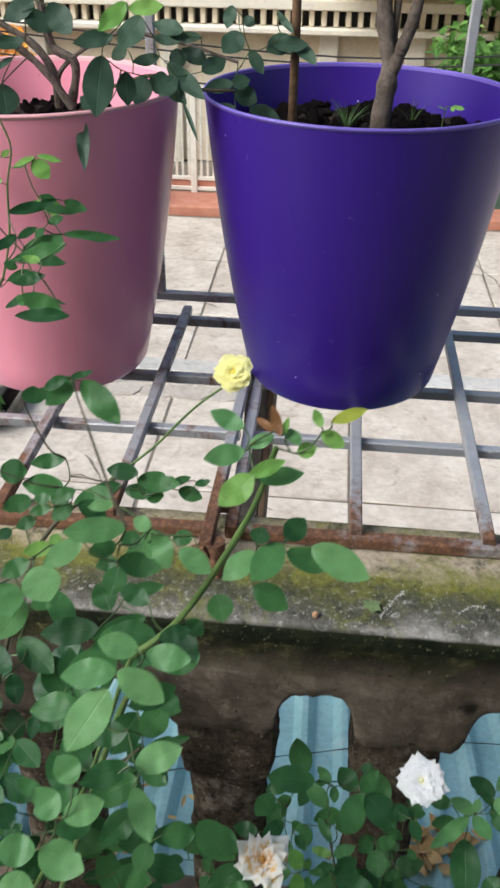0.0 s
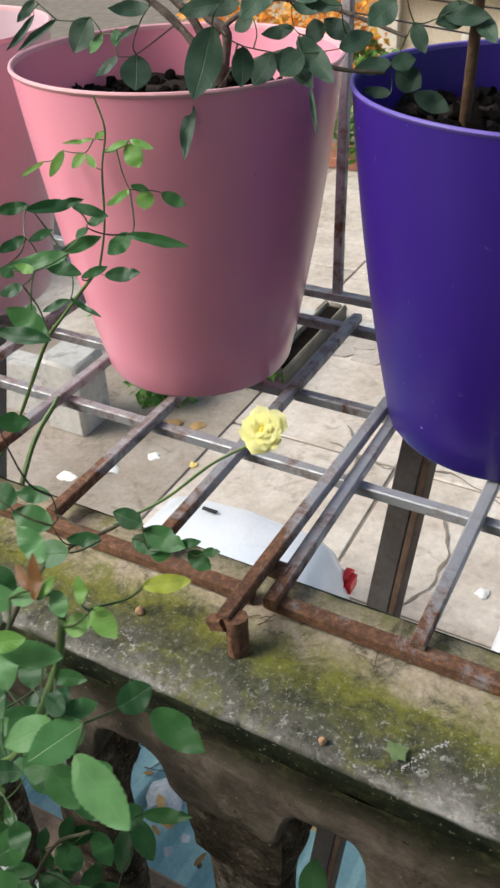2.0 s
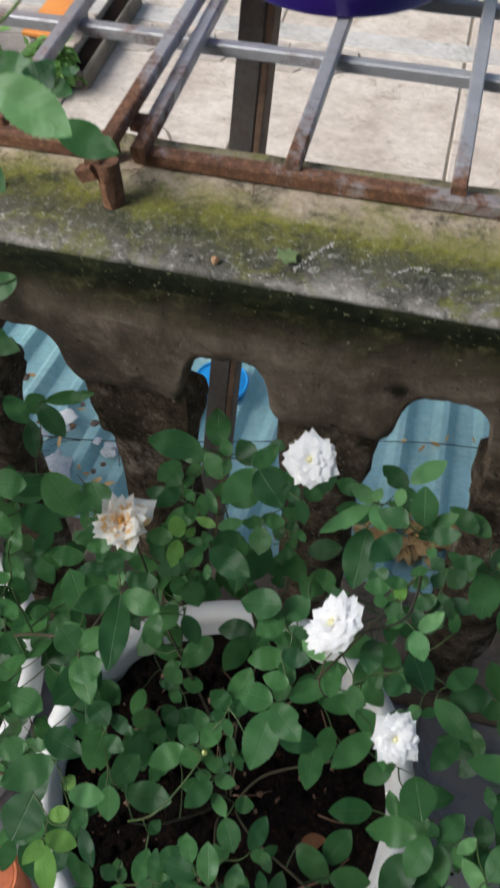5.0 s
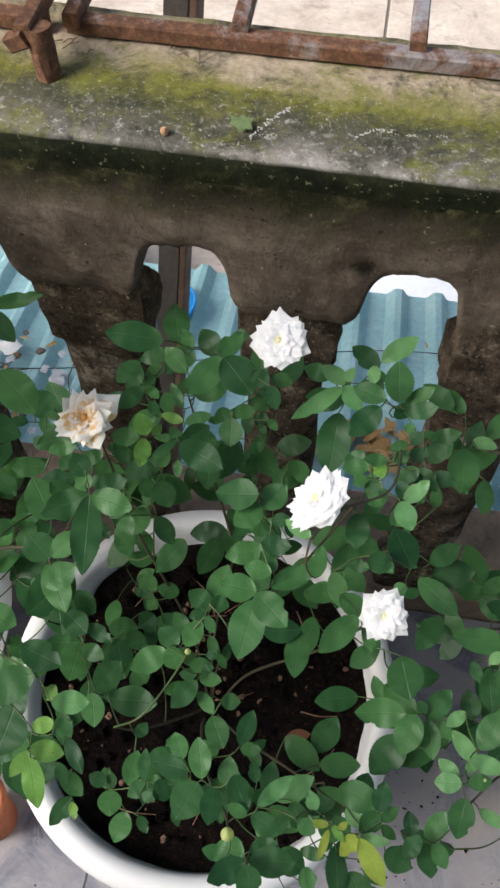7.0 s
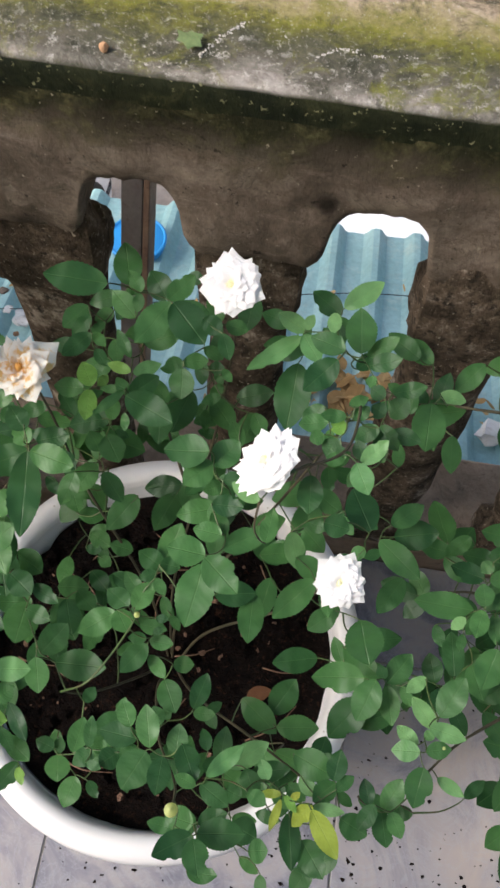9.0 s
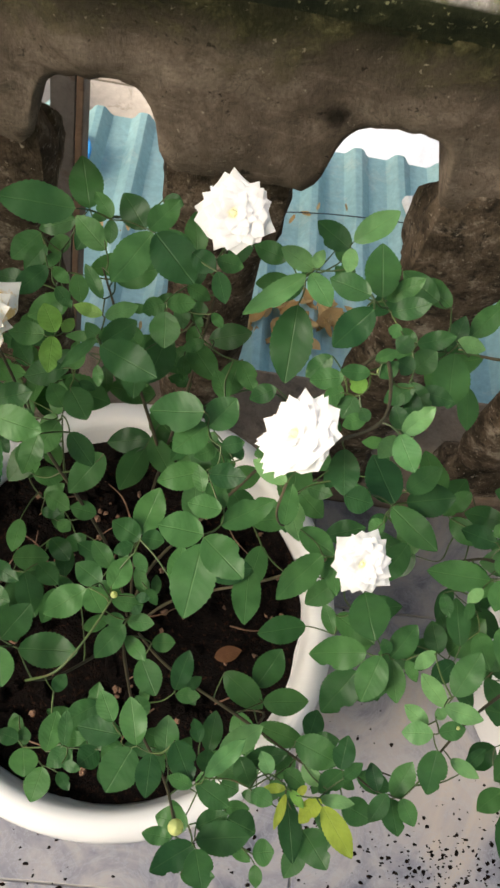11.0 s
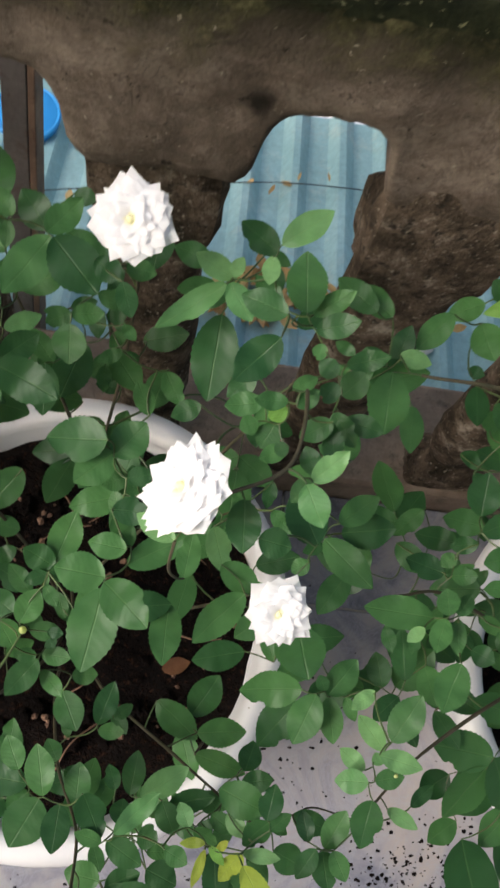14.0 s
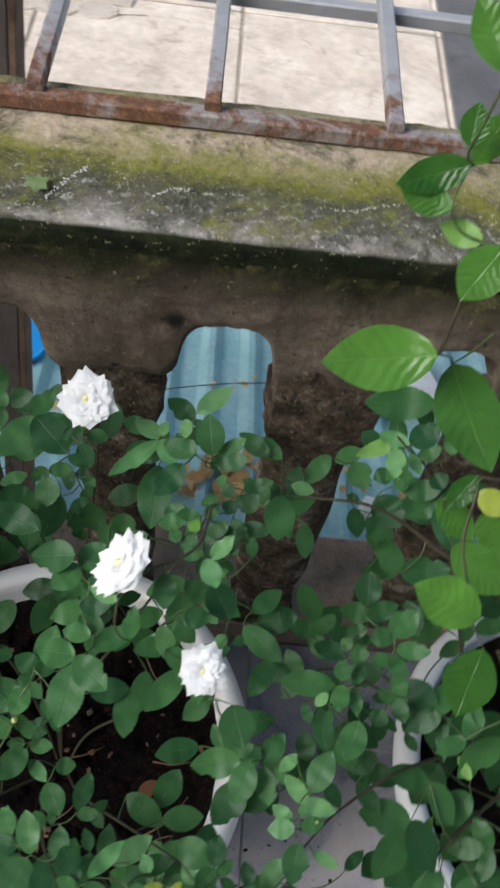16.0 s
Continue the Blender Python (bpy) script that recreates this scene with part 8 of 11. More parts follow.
bush.blade_at((0.399, 0.512, 0.771), (0.372, 0.522, 0.771), 0.015, (-0.2, -0.5, 0.9), LEAF_FRESH)
bush.blade_at((0.374, 0.478, 0.816), (0.374, 0.457, 0.804), 0.016, (-0.1, -0.5, 0.9), LEAF_FRESH)
bush.blade_at((0.391, 0.487, 0.797), (0.399, 0.470, 0.792), 0.011, (0.0, -0.3, 1.0), LEAF_FRESH)
bush.blade_at((0.385, 0.579, 0.657), (0.358, 0.568, 0.648), 0.019, (-0.1, -0.4, 0.9))
bush.blade_at((0.396, 0.568, 0.683), (0.378, 0.580, 0.688), 0.019, (-0.0, -0.5, 0.9))
bush.blade_at((0.342, 0.536, 0.707), (0.320, 0.511, 0.694), 0.019, (-0.1, -0.4, 0.9))
bush.blade_at((0.368, 0.541, 0.692), (0.381, 0.517, 0.684), 0.025, (-0.1, -0.4, 0.9))
bush.blade_at((0.397, 0.517, 0.717), (0.381, 0.511, 0.712), 0.017, (-0.2, -0.3, 0.9))
bush.blade_at((0.386, 0.499, 0.703), (0.407, 0.471, 0.698), 0.032, (-0.3, -0.4, 0.9))
bush.blade_at((0.376, 0.478, 0.695), (0.404, 0.465, 0.686), 0.021, (0.0, -0.5, 0.8))
bush.blade_at((0.369, 0.497, 0.681), (0.373, 0.470, 0.673), 0.018, (-0.0, -0.3, 1.0))
bush.blade_at((0.393, 0.497, 0.642), (0.400, 0.481, 0.638), 0.015, (-0.0, -0.2, 1.0))
bush.blade_at((0.409, 0.476, 0.658), (0.410, 0.442, 0.649), 0.024, (-0.1, -0.3, 1.0))
bush.blade_at((0.425, 0.475, 0.766), (0.395, 0.474, 0.754), 0.019, (-0.3, -0.4, 0.8))
bush.blade_at((0.428, 0.470, 0.754), (0.399, 0.457, 0.741), 0.019, (-0.2, -0.5, 0.9))
bush.blade_at((0.420, 0.459, 0.762), (0.451, 0.421, 0.748), 0.029, (-0.2, -0.5, 0.8))
bush.blade_at((0.415, 0.476, 0.766), (0.430, 0.484, 0.773), 0.015, (-0.3, -0.3, 0.9))
bush.blade_at((0.427, 0.477, 0.756), (0.455, 0.476, 0.764), 0.017, (-0.3, -0.4, 0.9))
bush.blade_at((0.426, 0.489, 0.797), (0.426, 0.508, 0.804), 0.015, (-0.2, -0.3, 0.9))
bush.blade_at((0.428, 0.518, 0.798), (0.447, 0.532, 0.810), 0.020, (-0.2, -0.5, 0.8))
bush.blade_at((0.304, 0.497, 0.711), (0.326, 0.493, 0.711), 0.013, (-0.0, -0.4, 0.9), LEAF_FRESH)
bush.blade_at((0.292, 0.470, 0.739), (0.291, 0.432, 0.728), 0.027, (-0.0, -0.3, 1.0))
bush.blade_at((0.320, 0.470, 0.692), (0.322, 0.439, 0.683), 0.017, (-0.0, -0.3, 1.0))
bush.blade_at((0.362, 0.508, 0.683), (0.374, 0.505, 0.683), 0.010, (-0.1, -0.3, 0.9))
bush.blade_at((0.385, 0.479, 0.762), (0.398, 0.475, 0.762), 0.011, (-0.1, -0.4, 0.9))
bush.blade_at((0.384, 0.411, 0.653), (0.385, 0.440, 0.666), 0.025, (-0.2, -0.4, 0.9))
bush.blade_at((0.368, 0.373, 0.628), (0.339, 0.381, 0.627), 0.019, (-0.1, -0.1, 1.0))
bush.blade_at((0.360, 0.338, 0.661), (0.356, 0.355, 0.666), 0.016, (-0.1, -0.3, 0.9))
bush.blade_at((0.371, 0.341, 0.647), (0.379, 0.356, 0.653), 0.012, (-0.1, -0.3, 1.0))
bush.blade_at((0.360, 0.337, 0.655), (0.355, 0.314, 0.651), 0.016, (0.0, -0.2, 1.0))
bush.blade_at((0.373, 0.340, 0.642), (0.375, 0.315, 0.638), 0.012, (-0.2, -0.2, 1.0))
bush.blade_at((0.347, 0.330, 0.650), (0.337, 0.320, 0.644), 0.010, (-0.1, -0.4, 0.9), LEAF_FRESH)
bush.blade_at((0.391, 0.406, 0.645), (0.360, 0.410, 0.643), 0.020, (-0.1, -0.4, 0.9))
bush.blade_at((0.382, 0.397, 0.661), (0.410, 0.409, 0.667), 0.018, (0.0, -0.4, 0.9))
bush.blade_at((0.386, 0.393, 0.645), (0.367, 0.390, 0.639), 0.013, (-0.2, -0.4, 0.9))
bush.blade_at((0.405, 0.382, 0.666), (0.383, 0.376, 0.661), 0.018, (-0.1, -0.3, 0.9))
bush.blade_at((0.395, 0.372, 0.689), (0.418, 0.391, 0.699), 0.024, (-0.2, -0.3, 0.9))
bush.blade_at((0.396, 0.356, 0.698), (0.424, 0.353, 0.706), 0.016, (-0.3, -0.3, 0.9))
bush.blade_at((0.371, 0.371, 0.633), (0.389, 0.372, 0.638), 0.014, (-0.3, -0.3, 0.9))
bush.blade_at((0.402, 0.361, 0.660), (0.384, 0.359, 0.659), 0.012, (-0.0, -0.3, 1.0))
bush.blade_at((0.391, 0.350, 0.695), (0.406, 0.335, 0.690), 0.016, (-0.0, -0.3, 0.9))
bush.blade_at((0.402, 0.345, 0.663), (0.414, 0.330, 0.656), 0.015, (-0.1, -0.5, 0.9))
bush.blade_at((0.415, 0.341, 0.618), (0.424, 0.319, 0.614), 0.016, (-0.3, -0.3, 0.9))
bush.blade_at((0.389, 0.322, 0.626), (0.405, 0.315, 0.629), 0.016, (-0.2, -0.2, 1.0))
bush.blade_at((0.375, 0.310, 0.645), (0.364, 0.277, 0.640), 0.024, (-0.1, -0.1, 1.0))
bush.blade_at((0.412, 0.308, 0.548), (0.391, 0.290, 0.536), 0.021, (-0.3, -0.3, 0.9))
bush.blade_at((0.398, 0.284, 0.527), (0.420, 0.257, 0.526), 0.018, (-0.1, -0.2, 1.0))
bush.blade_at((0.440, 0.349, 0.588), (0.464, 0.329, 0.586), 0.021, (-0.2, -0.4, 0.9))
bush.blade_at((0.372, 0.385, 0.638), (0.364, 0.377, 0.631), 0.012, (-0.3, -0.4, 0.9))
bush.blade_at((0.414, 0.375, 0.581), (0.377, 0.373, 0.568), 0.025, (-0.3, -0.2, 0.9))
bush.blade_at((0.360, 0.301, 0.569), (0.354, 0.339, 0.576), 0.020, (-0.1, -0.2, 1.0))
bush.blade_at((0.388, 0.421, 0.531), (0.419, 0.425, 0.536), 0.016, (-0.1, -0.4, 0.9))
bush.blade_at((0.325, 0.277, 0.497), (0.286, 0.261, 0.488), 0.022, (-0.1, -0.3, 0.9))
bush.blade_at((0.311, 0.319, 0.488), (0.273, 0.295, 0.482), 0.025, (0.1, -0.4, 0.9))
bush.blade_at((0.343, 0.291, 0.486), (0.362, 0.321, 0.484), 0.020, (0.1, 0.0, 1.0))
bush.blade_at((0.389, 0.323, 0.464), (0.377, 0.348, 0.469), 0.016, (-0.3, -0.3, 0.9))
bush.blade_at((0.417, 0.288, 0.491), (0.396, 0.325, 0.494), 0.023, (-0.0, -0.1, 1.0))
bush.blade_at((0.442, 0.289, 0.509), (0.406, 0.307, 0.503), 0.022, (-0.2, -0.2, 1.0))
bush.blade_at((0.321, 0.304, 0.537), (0.310, 0.272, 0.521), 0.021, (-0.3, -0.3, 0.9))
bush.blade_at((0.347, 0.297, 0.500), (0.312, 0.300, 0.496), 0.022, (-0.1, -0.2, 1.0))
bush.blade_at((0.333, 0.297, 0.479), (0.338, 0.282, 0.479), 0.009, (-0.1, -0.1, 1.0))
bush.blade_at((0.318, 0.303, 0.444), (0.327, 0.264, 0.444), 0.023, (-0.0, -0.0, 1.0))
bush.blade_at((0.349, 0.194, 0.480), (0.328, 0.190, 0.474), 0.014, (-0.3, -0.2, 1.0))
bush.blade_at((0.293, 0.197, 0.513), (0.323, 0.189, 0.514), 0.018, (-0.0, 0.1, 1.0))
bush.blade_at((0.362, 0.279, 0.554), (0.375, 0.255, 0.556), 0.015, (-0.1, 0.0, 1.0))
bush.blade_at((0.389, 0.211, 0.503), (0.408, 0.229, 0.502), 0.012, (0.0, 0.0, 1.0))
bush.blade_at((0.372, 0.313, 0.475), (0.351, 0.292, 0.465), 0.019, (0.1, -0.5, 0.9))
bush.blade_at((0.420, 0.576, 0.749), (0.430, 0.553, 0.739), 0.016, (-0.2, -0.5, 0.9))
bush.blade_at((0.407, 0.547, 0.715), (0.402, 0.575, 0.729), 0.018, (-0.1, -0.5, 0.9))
bush.blade_at((0.408, 0.525, 0.707), (0.405, 0.555, 0.712), 0.017, (-0.2, -0.2, 1.0))
bush.blade_at((0.409, 0.525, 0.732), (0.389, 0.504, 0.723), 0.016, (-0.1, -0.3, 0.9))
bush.blade_at((0.433, 0.523, 0.756), (0.411, 0.515, 0.744), 0.014, (-0.3, -0.4, 0.9))
bush.blade_at((0.393, 0.499, 0.753), (0.409, 0.483, 0.751), 0.012, (-0.1, -0.2, 1.0))
bush.blade_at((0.397, 0.490, 0.635), (0.429, 0.471, 0.623), 0.022, (-0.0, -0.6, 0.8))
bush.blade_at((0.400, 0.488, 0.569), (0.428, 0.478, 0.572), 0.015, (-0.2, -0.3, 0.9))
bush.blade_at((0.436, 0.476, 0.704), (0.407, 0.494, 0.709), 0.021, (-0.2, -0.5, 0.9))
bush.blade_at((0.410, 0.435, 0.679), (0.455, 0.438, 0.688), 0.028, (-0.2, -0.3, 0.9))
bush.blade_at((0.444, 0.510, 0.682), (0.452, 0.525, 0.693), 0.012, (-0.3, -0.5, 0.8))
bush.blade_at((0.480, 0.521, 0.703), (0.499, 0.505, 0.700), 0.016, (-0.3, -0.5, 0.8))
bush.blade_at((0.464, 0.540, 0.764), (0.448, 0.542, 0.763), 0.009, (-0.1, -0.4, 0.9))
bush.blade_at((0.445, 0.567, 0.759), (0.465, 0.574, 0.772), 0.015, (-0.3, -0.6, 0.7))
bush.blade_at((0.470, 0.549, 0.756), (0.452, 0.573, 0.764), 0.018, (0.0, -0.3, 1.0))
bush.blade_at((0.295, 0.503, 0.676), (0.311, 0.467, 0.666), 0.020, (0.1, -0.2, 1.0))
bush.blade_at((0.287, 0.482, 0.697), (0.330, 0.494, 0.697), 0.025, (0.1, -0.2, 1.0))
bush.blade_at((0.404, 0.500, 0.713), (0.422, 0.514, 0.717), 0.011, (0.0, -0.3, 0.9))
bush.blade_at((0.430, 0.471, 0.604), (0.398, 0.477, 0.608), 0.018, (0.1, -0.3, 0.9))
bush.blade_at((0.397, 0.410, 0.575), (0.362, 0.414, 0.573), 0.020, (-0.1, -0.4, 0.9))
bush.blade_at((0.373, 0.438, 0.561), (0.350, 0.415, 0.554), 0.017, (-0.2, -0.1, 1.0))
bush.blade_at((0.371, 0.370, 0.631), (0.387, 0.380, 0.636), 0.010, (0.0, -0.5, 0.9))
bush.blade_at((0.391, 0.376, 0.567), (0.399, 0.397, 0.574), 0.014, (-0.3, -0.2, 0.9))
bush.blade_at((0.407, 0.376, 0.576), (0.419, 0.390, 0.583), 0.010, (-0.2, -0.2, 0.9))
bush.blade_at((0.368, 0.351, 0.608), (0.343, 0.356, 0.604), 0.016, (-0.2, -0.1, 1.0))
bush.blade_at((0.382, 0.356, 0.585), (0.368, 0.339, 0.572), 0.016, (-0.1, -0.6, 0.8))
bush.blade_at((0.360, 0.333, 0.594), (0.358, 0.318, 0.590), 0.009, (-0.1, -0.2, 1.0))
bush.blade_at((0.334, 0.335, 0.601), (0.341, 0.317, 0.598), 0.011, (-0.2, -0.2, 0.9))
bush.blade_at((0.384, 0.447, 0.640), (0.403, 0.431, 0.631), 0.013, (0.1, -0.5, 0.9))
bush.blade_at((0.396, 0.420, 0.627), (0.402, 0.403, 0.617), 0.012, (-0.1, -0.5, 0.9))
bush.blade_at((0.438, 0.398, 0.634), (0.425, 0.427, 0.639), 0.018, (-0.4, -0.3, 0.9))
bush.blade_at((0.424, 0.428, 0.608), (0.447, 0.404, 0.606), 0.019, (-0.3, -0.3, 0.9))
bush.blade_at((0.410, 0.382, 0.553), (0.421, 0.396, 0.560), 0.011, (0.1, -0.4, 0.9))
bush.blade_at((0.430, 0.379, 0.594), (0.435, 0.401, 0.596), 0.013, (0.1, -0.1, 1.0))
bush.blade_at((0.401, 0.348, 0.614), (0.418, 0.337, 0.611), 0.012, (-0.1, -0.4, 0.9))
bush.blade_at((0.462, 0.370, 0.562), (0.457, 0.353, 0.548), 0.011, (-0.3, -0.6, 0.8))
bush.blade_at((0.373, 0.313, 0.575), (0.387, 0.285, 0.564), 0.021, (-0.0, -0.4, 0.9))
bush.blade_at((0.408, 0.319, 0.493), (0.383, 0.311, 0.491), 0.016, (-0.0, -0.2, 1.0))
bush.blade_at((0.432, 0.355, 0.543), (0.454, 0.374, 0.560), 0.018, (-0.3, -0.4, 0.9))
bush.scatter((0.36, 0.30, 0.42), (0.46, 0.42, 0.52), 5, 0.07)
bud(bush, (0.345, 0.235, 0.60), PETAL_CREAM, 0.0035)
bush.done()

# ---- citrus shrub at the balcony side ----
citrus = Plant("citrus_shrub", "citrus shrub with large glossy bright green leaves", "shrub", (0.72, 0.345, 0.23), 5)
citrus.cane([(0.72, 0.345, 0.22), (0.64, 0.34, 0.42), (0.56, 0.34, 0.60), (0.50, 0.36, 0.80), (0.44, 0.40, 0.96), (0.37, 0.42, 1.02)], 0.0034, 0.0016, TWIG)
citrus.cane([(0.72, 0.345, 0.22), (0.64, 0.34, 0.42), (0.55, 0.32, 0.7), (0.48, 0.36, 0.95), (0.44, 0.40, 1.12), (0.42, 0.42, 1.2)], 0.0034, 0.0016, TWIG)
citrus.cane([(0.72, 0.345, 0.22), (0.64, 0.34, 0.42), (0.53, 0.27, 0.48), (0.47, 0.22, 0.50)], 0.0034, 0.0016, TWIG)
citrus.cane([(0.56, 0.34, 0.60), (0.50, 0.30, 0.70), (0.45, 0.33, 0.78)], 0.0034, 0.0016, TWIG)
citrus.blade_at((0.466, 0.346, 0.589), (0.468, 0.295, 0.578), 0.013, (-0.3, -0.2, 0.9))
citrus.blade_at((0.495, 0.317, 0.483), (0.467, 0.279, 0.467), 0.040, (-0.3, -0.2, 0.9), LEAF, "leaf")
citrus.blade_at((0.460, 0.369, 0.638), (0.478, 0.341, 0.631), 0.025, (-0.2, -0.4, 0.9), LEAF, "leaf")
citrus.blade_at((0.485, 0.339, 0.613), (0.471, 0.300, 0.604), 0.023, (-0.0, -0.2, 1.0), LEAF, "leaf")
citrus.blade_at((0.508, 0.291, 0.534), (0.496, 0.312, 0.538), 0.011, (-0.3, -0.3, 0.9), LEAF_YOUNG)
citrus.blade_at((0.515, 0.283, 0.512), (0.479, 0.255, 0.505), 0.030, (-0.1, -0.1, 1.0), LEAF, "leaf")
citrus.blade_at((0.486, 0.243, 0.446), (0.443, 0.206, 0.434), 0.041, (-0.1, -0.2, 1.0), LEAF, "leaf")
citrus.blade_at((0.450, 0.237, 0.422), (0.424, 0.216, 0.418), 0.026, (-0.1, -0.1, 1.0), LEAF, "leaf")
citrus.blade_at((0.443, 0.189, 0.472), (0.475, 0.113, 0.448), 0.044, (-0.1, -0.3, 0.9), LEAF, "leaf")
citrus.blade_at((0.493, 0.219, 0.465), (0.464, 0.183, 0.455), 0.028, (-0.1, -0.2, 1.0), LEAF, "leaf")
citrus.blade_at((0.457, 0.199, 0.423), (0.433, 0.179, 0.417), 0.023, (-0.1, -0.2, 1.0), LEAF, "leaf")
citrus.blade_at((0.515, 0.199, 0.405), (0.517, 0.141, 0.395), 0.029, (-0.1, -0.2, 1.0), LEAF, "leaf")
citrus.blade_at((0.500, 0.231, 0.452), (0.538, 0.277, 0.468), 0.034, (-0.3, -0.1, 1.0), LEAF, "leaf")
citrus.blade_at((0.507, 0.199, 0.455), (0.533, 0.229, 0.465), 0.028, (-0.1, -0.2, 1.0), LEAF, "leaf")
citrus.blade_at((0.469, 0.247, 0.497), (0.477, 0.262, 0.503), 0.008, (-0.3, -0.3, 0.9), LEAF_YOUNG)
citrus.blade_at((0.473, 0.248, 0.500), (0.459, 0.246, 0.500), 0.007, (-0.0, -0.2, 1.0), LEAF_YOUNG)
citrus.blade_at((0.312, 0.390, 1.189), (0.298, 0.410, 1.205), 0.016, (-0.2, -0.7, 0.7), LEAF_CITRUS, "leaf")
citrus.blade_at((0.310, 0.394, 1.154), (0.311, 0.406, 1.167), 0.012, (-0.2, -0.7, 0.7), LEAF_CITRUS, "leaf")
citrus.blade_at((0.317, 0.403, 1.140), (0.328, 0.417, 1.157), 0.014, (-0.1, -0.7, 0.7), LEAF_CITRUS, "leaf")
citrus.blade_at((0.320, 0.413, 1.133), (0.289, 0.407, 1.123), 0.016, (-0.1, -0.7, 0.7), LEAF_CITRUS, "leaf")
citrus.blade_at((0.315, 0.401, 1.118), (0.291, 0.409, 1.122), 0.015, (-0.2, -0.7, 0.7), LEAF_CITRUS, "leaf")
citrus.blade_at((0.332, 0.396, 1.106), (0.313, 0.404, 1.107), 0.012, (-0.3, -0.7, 0.7), LEAF_YOUNG, "leaf")
citrus.blade_at((0.334, 0.378, 1.121), (0.319, 0.362, 1.103), 0.021, (-0.2, -0.6, 0.7), LEAF_CITRUS, "leaf")
citrus.blade_at((0.338, 0.401, 1.022), (0.277, 0.399, 1.009), 0.036, (-0.2, -0.6, 0.8), LEAF_CITRUS, "leaf")
citrus.blade_at((0.355, 0.417, 0.997), (0.381, 0.363, 0.970), 0.039, (-0.0, -0.5, 0.9), LEAF_CITRUS, "leaf")
citrus.blade_at((0.391, 0.388, 0.927), (0.375, 0.372, 0.909), 0.016, (-0.3, -0.6, 0.8), LEAF_CITRUS, "leaf")
citrus.blade_at((0.390, 0.377, 0.925), (0.409, 0.364, 0.923), 0.017, (-0.2, -0.5, 0.8), LEAF_YELLOW, "leaf")
citrus.blade_at((0.374, 0.385, 0.900), (0.400, 0.365, 0.883), 0.022, (0.0, -0.7, 0.7), LEAF_CITRUS, "leaf")
citrus.blade_at((0.388, 0.364, 0.878), (0.423, 0.336, 0.867), 0.030, (-0.1, -0.5, 0.9), LEAF_CITRUS, "leaf")
citrus.blade_at((0.381, 0.293, 0.928), (0.341, 0.306, 0.938), 0.029, (-0.0, -0.6, 0.8), LEAF_CITRUS, "leaf")
citrus.blade_at((0.415, 0.308, 0.841), (0.402, 0.271, 0.811), 0.034, (-0.2, -0.6, 0.8), LEAF_CITRUS, "leaf")
citrus.blade_at((0.431, 0.415, 0.840), (0.444, 0.385, 0.818), 0.025, (-0.1, -0.6, 0.8), LEAF_CITRUS, "leaf")
citrus.scatter((0.46, 0.22, 0.42), (0.70, 0.44, 0.62), 14, 0.09)
citrus.done()

# ---- tall yellow rose at the other side ----
tall = Plant("rose_bush", "tall yellow rose with a thick fresh shoot over the parapet", "rose bush", (-0.37, 0.36, 0.23), 17)
tall.cane([(-0.36, 0.36, 0.22), (-0.30, 0.39, 0.45), (-0.22, 0.40, 0.70), (-0.155, 0.415, 0.93), (-0.125, 0.418, 1.02)], 0.0030, 0.0028, STEM)
tall.cane([(-0.36, 0.36, 0.22), (-0.26, 0.36, 0.45), (-0.15, 0.37, 0.58), (-0.05, 0.36, 0.66)], 0.003, 0.0014, TWIG)
tall.cane([(-0.36, 0.34, 0.22), (-0.24, 0.30, 0.42), (-0.14, 0.26, 0.52), (-0.08, 0.24, 0.58)], 0.003, 0.0014, TWIG)
tall.cane([(-0.38, 0.38, 0.22), (-0.30, 0.46, 0.50), (-0.22, 0.50, 0.72), (-0.15, 0.50, 0.82)], 0.003, 0.0014, TWIG)
tall.cane([(-0.39, 0.38, 0.22), (-0.40, 0.46, 0.55), (-0.40, 0.52, 0.78), (-0.36, 0.55, 0.92)], 0.003, 0.0014, TWIG)
tall.cane([(-0.124, 0.412, 1.053), (-0.089, 0.412, 1.093), (-0.058, 0.412, 1.150), (-0.034, 0.412, 1.206), (-0.022, 0.412, 1.250)], 0.0028, 0.0018, STEM)
tall.cane([(-0.38, 0.37, 0.22), (-0.34, 0.41, 0.45), (-0.32, 0.50, 0.75), (-0.27, 0.60, 0.97), (-0.19, 0.655, 1.04)], 0.0036, 0.0018, TWIG)
tall.cane([(-0.20, 0.650, 1.035), (-0.16, 0.675, 1.06), (-0.12, 0.69, 1.10), (-0.083, 0.707, 1.125)], 0.0014, 0.0012, STEM)
tall.cane([(-0.255, 0.430, 0.669), (-0.205, 0.430, 0.798), (-0.172, 0.430, 0.890), (-0.136, 0.430, 1.012), (-0.120, 0.430, 1.053)], 0.0022, 0.0016, STEM)
tall.cane([(-0.712, 0.890, 0.674), (-0.571, 0.890, 0.860), (-0.475, 0.890, 1.024), (-0.439, 0.890, 1.070), (-0.379, 0.890, 1.138)], 0.003, 0.0018, STEM)
tall.cane([(-0.39, 0.36, 0.22), (-0.36, 0.42, 0.45), (-0.42, 0.62, 0.70), (-0.46, 0.80, 0.90), (-0.45, 0.87, 0.97)], 0.0036, 0.003, STEM)
tall.cane([(-0.383, 0.900, 1.133), (-0.367, 0.900, 1.187), (-0.360, 0.900, 1.247), (-0.350, 0.900, 1.287), (-0.358, 0.900, 1.318)], 0.0014, 0.0009, STEM)
tall.blade_at((-0.050, 0.452, 0.723), (-0.073, 0.481, 0.735), 0.024, (-0.0, -0.4, 0.9))
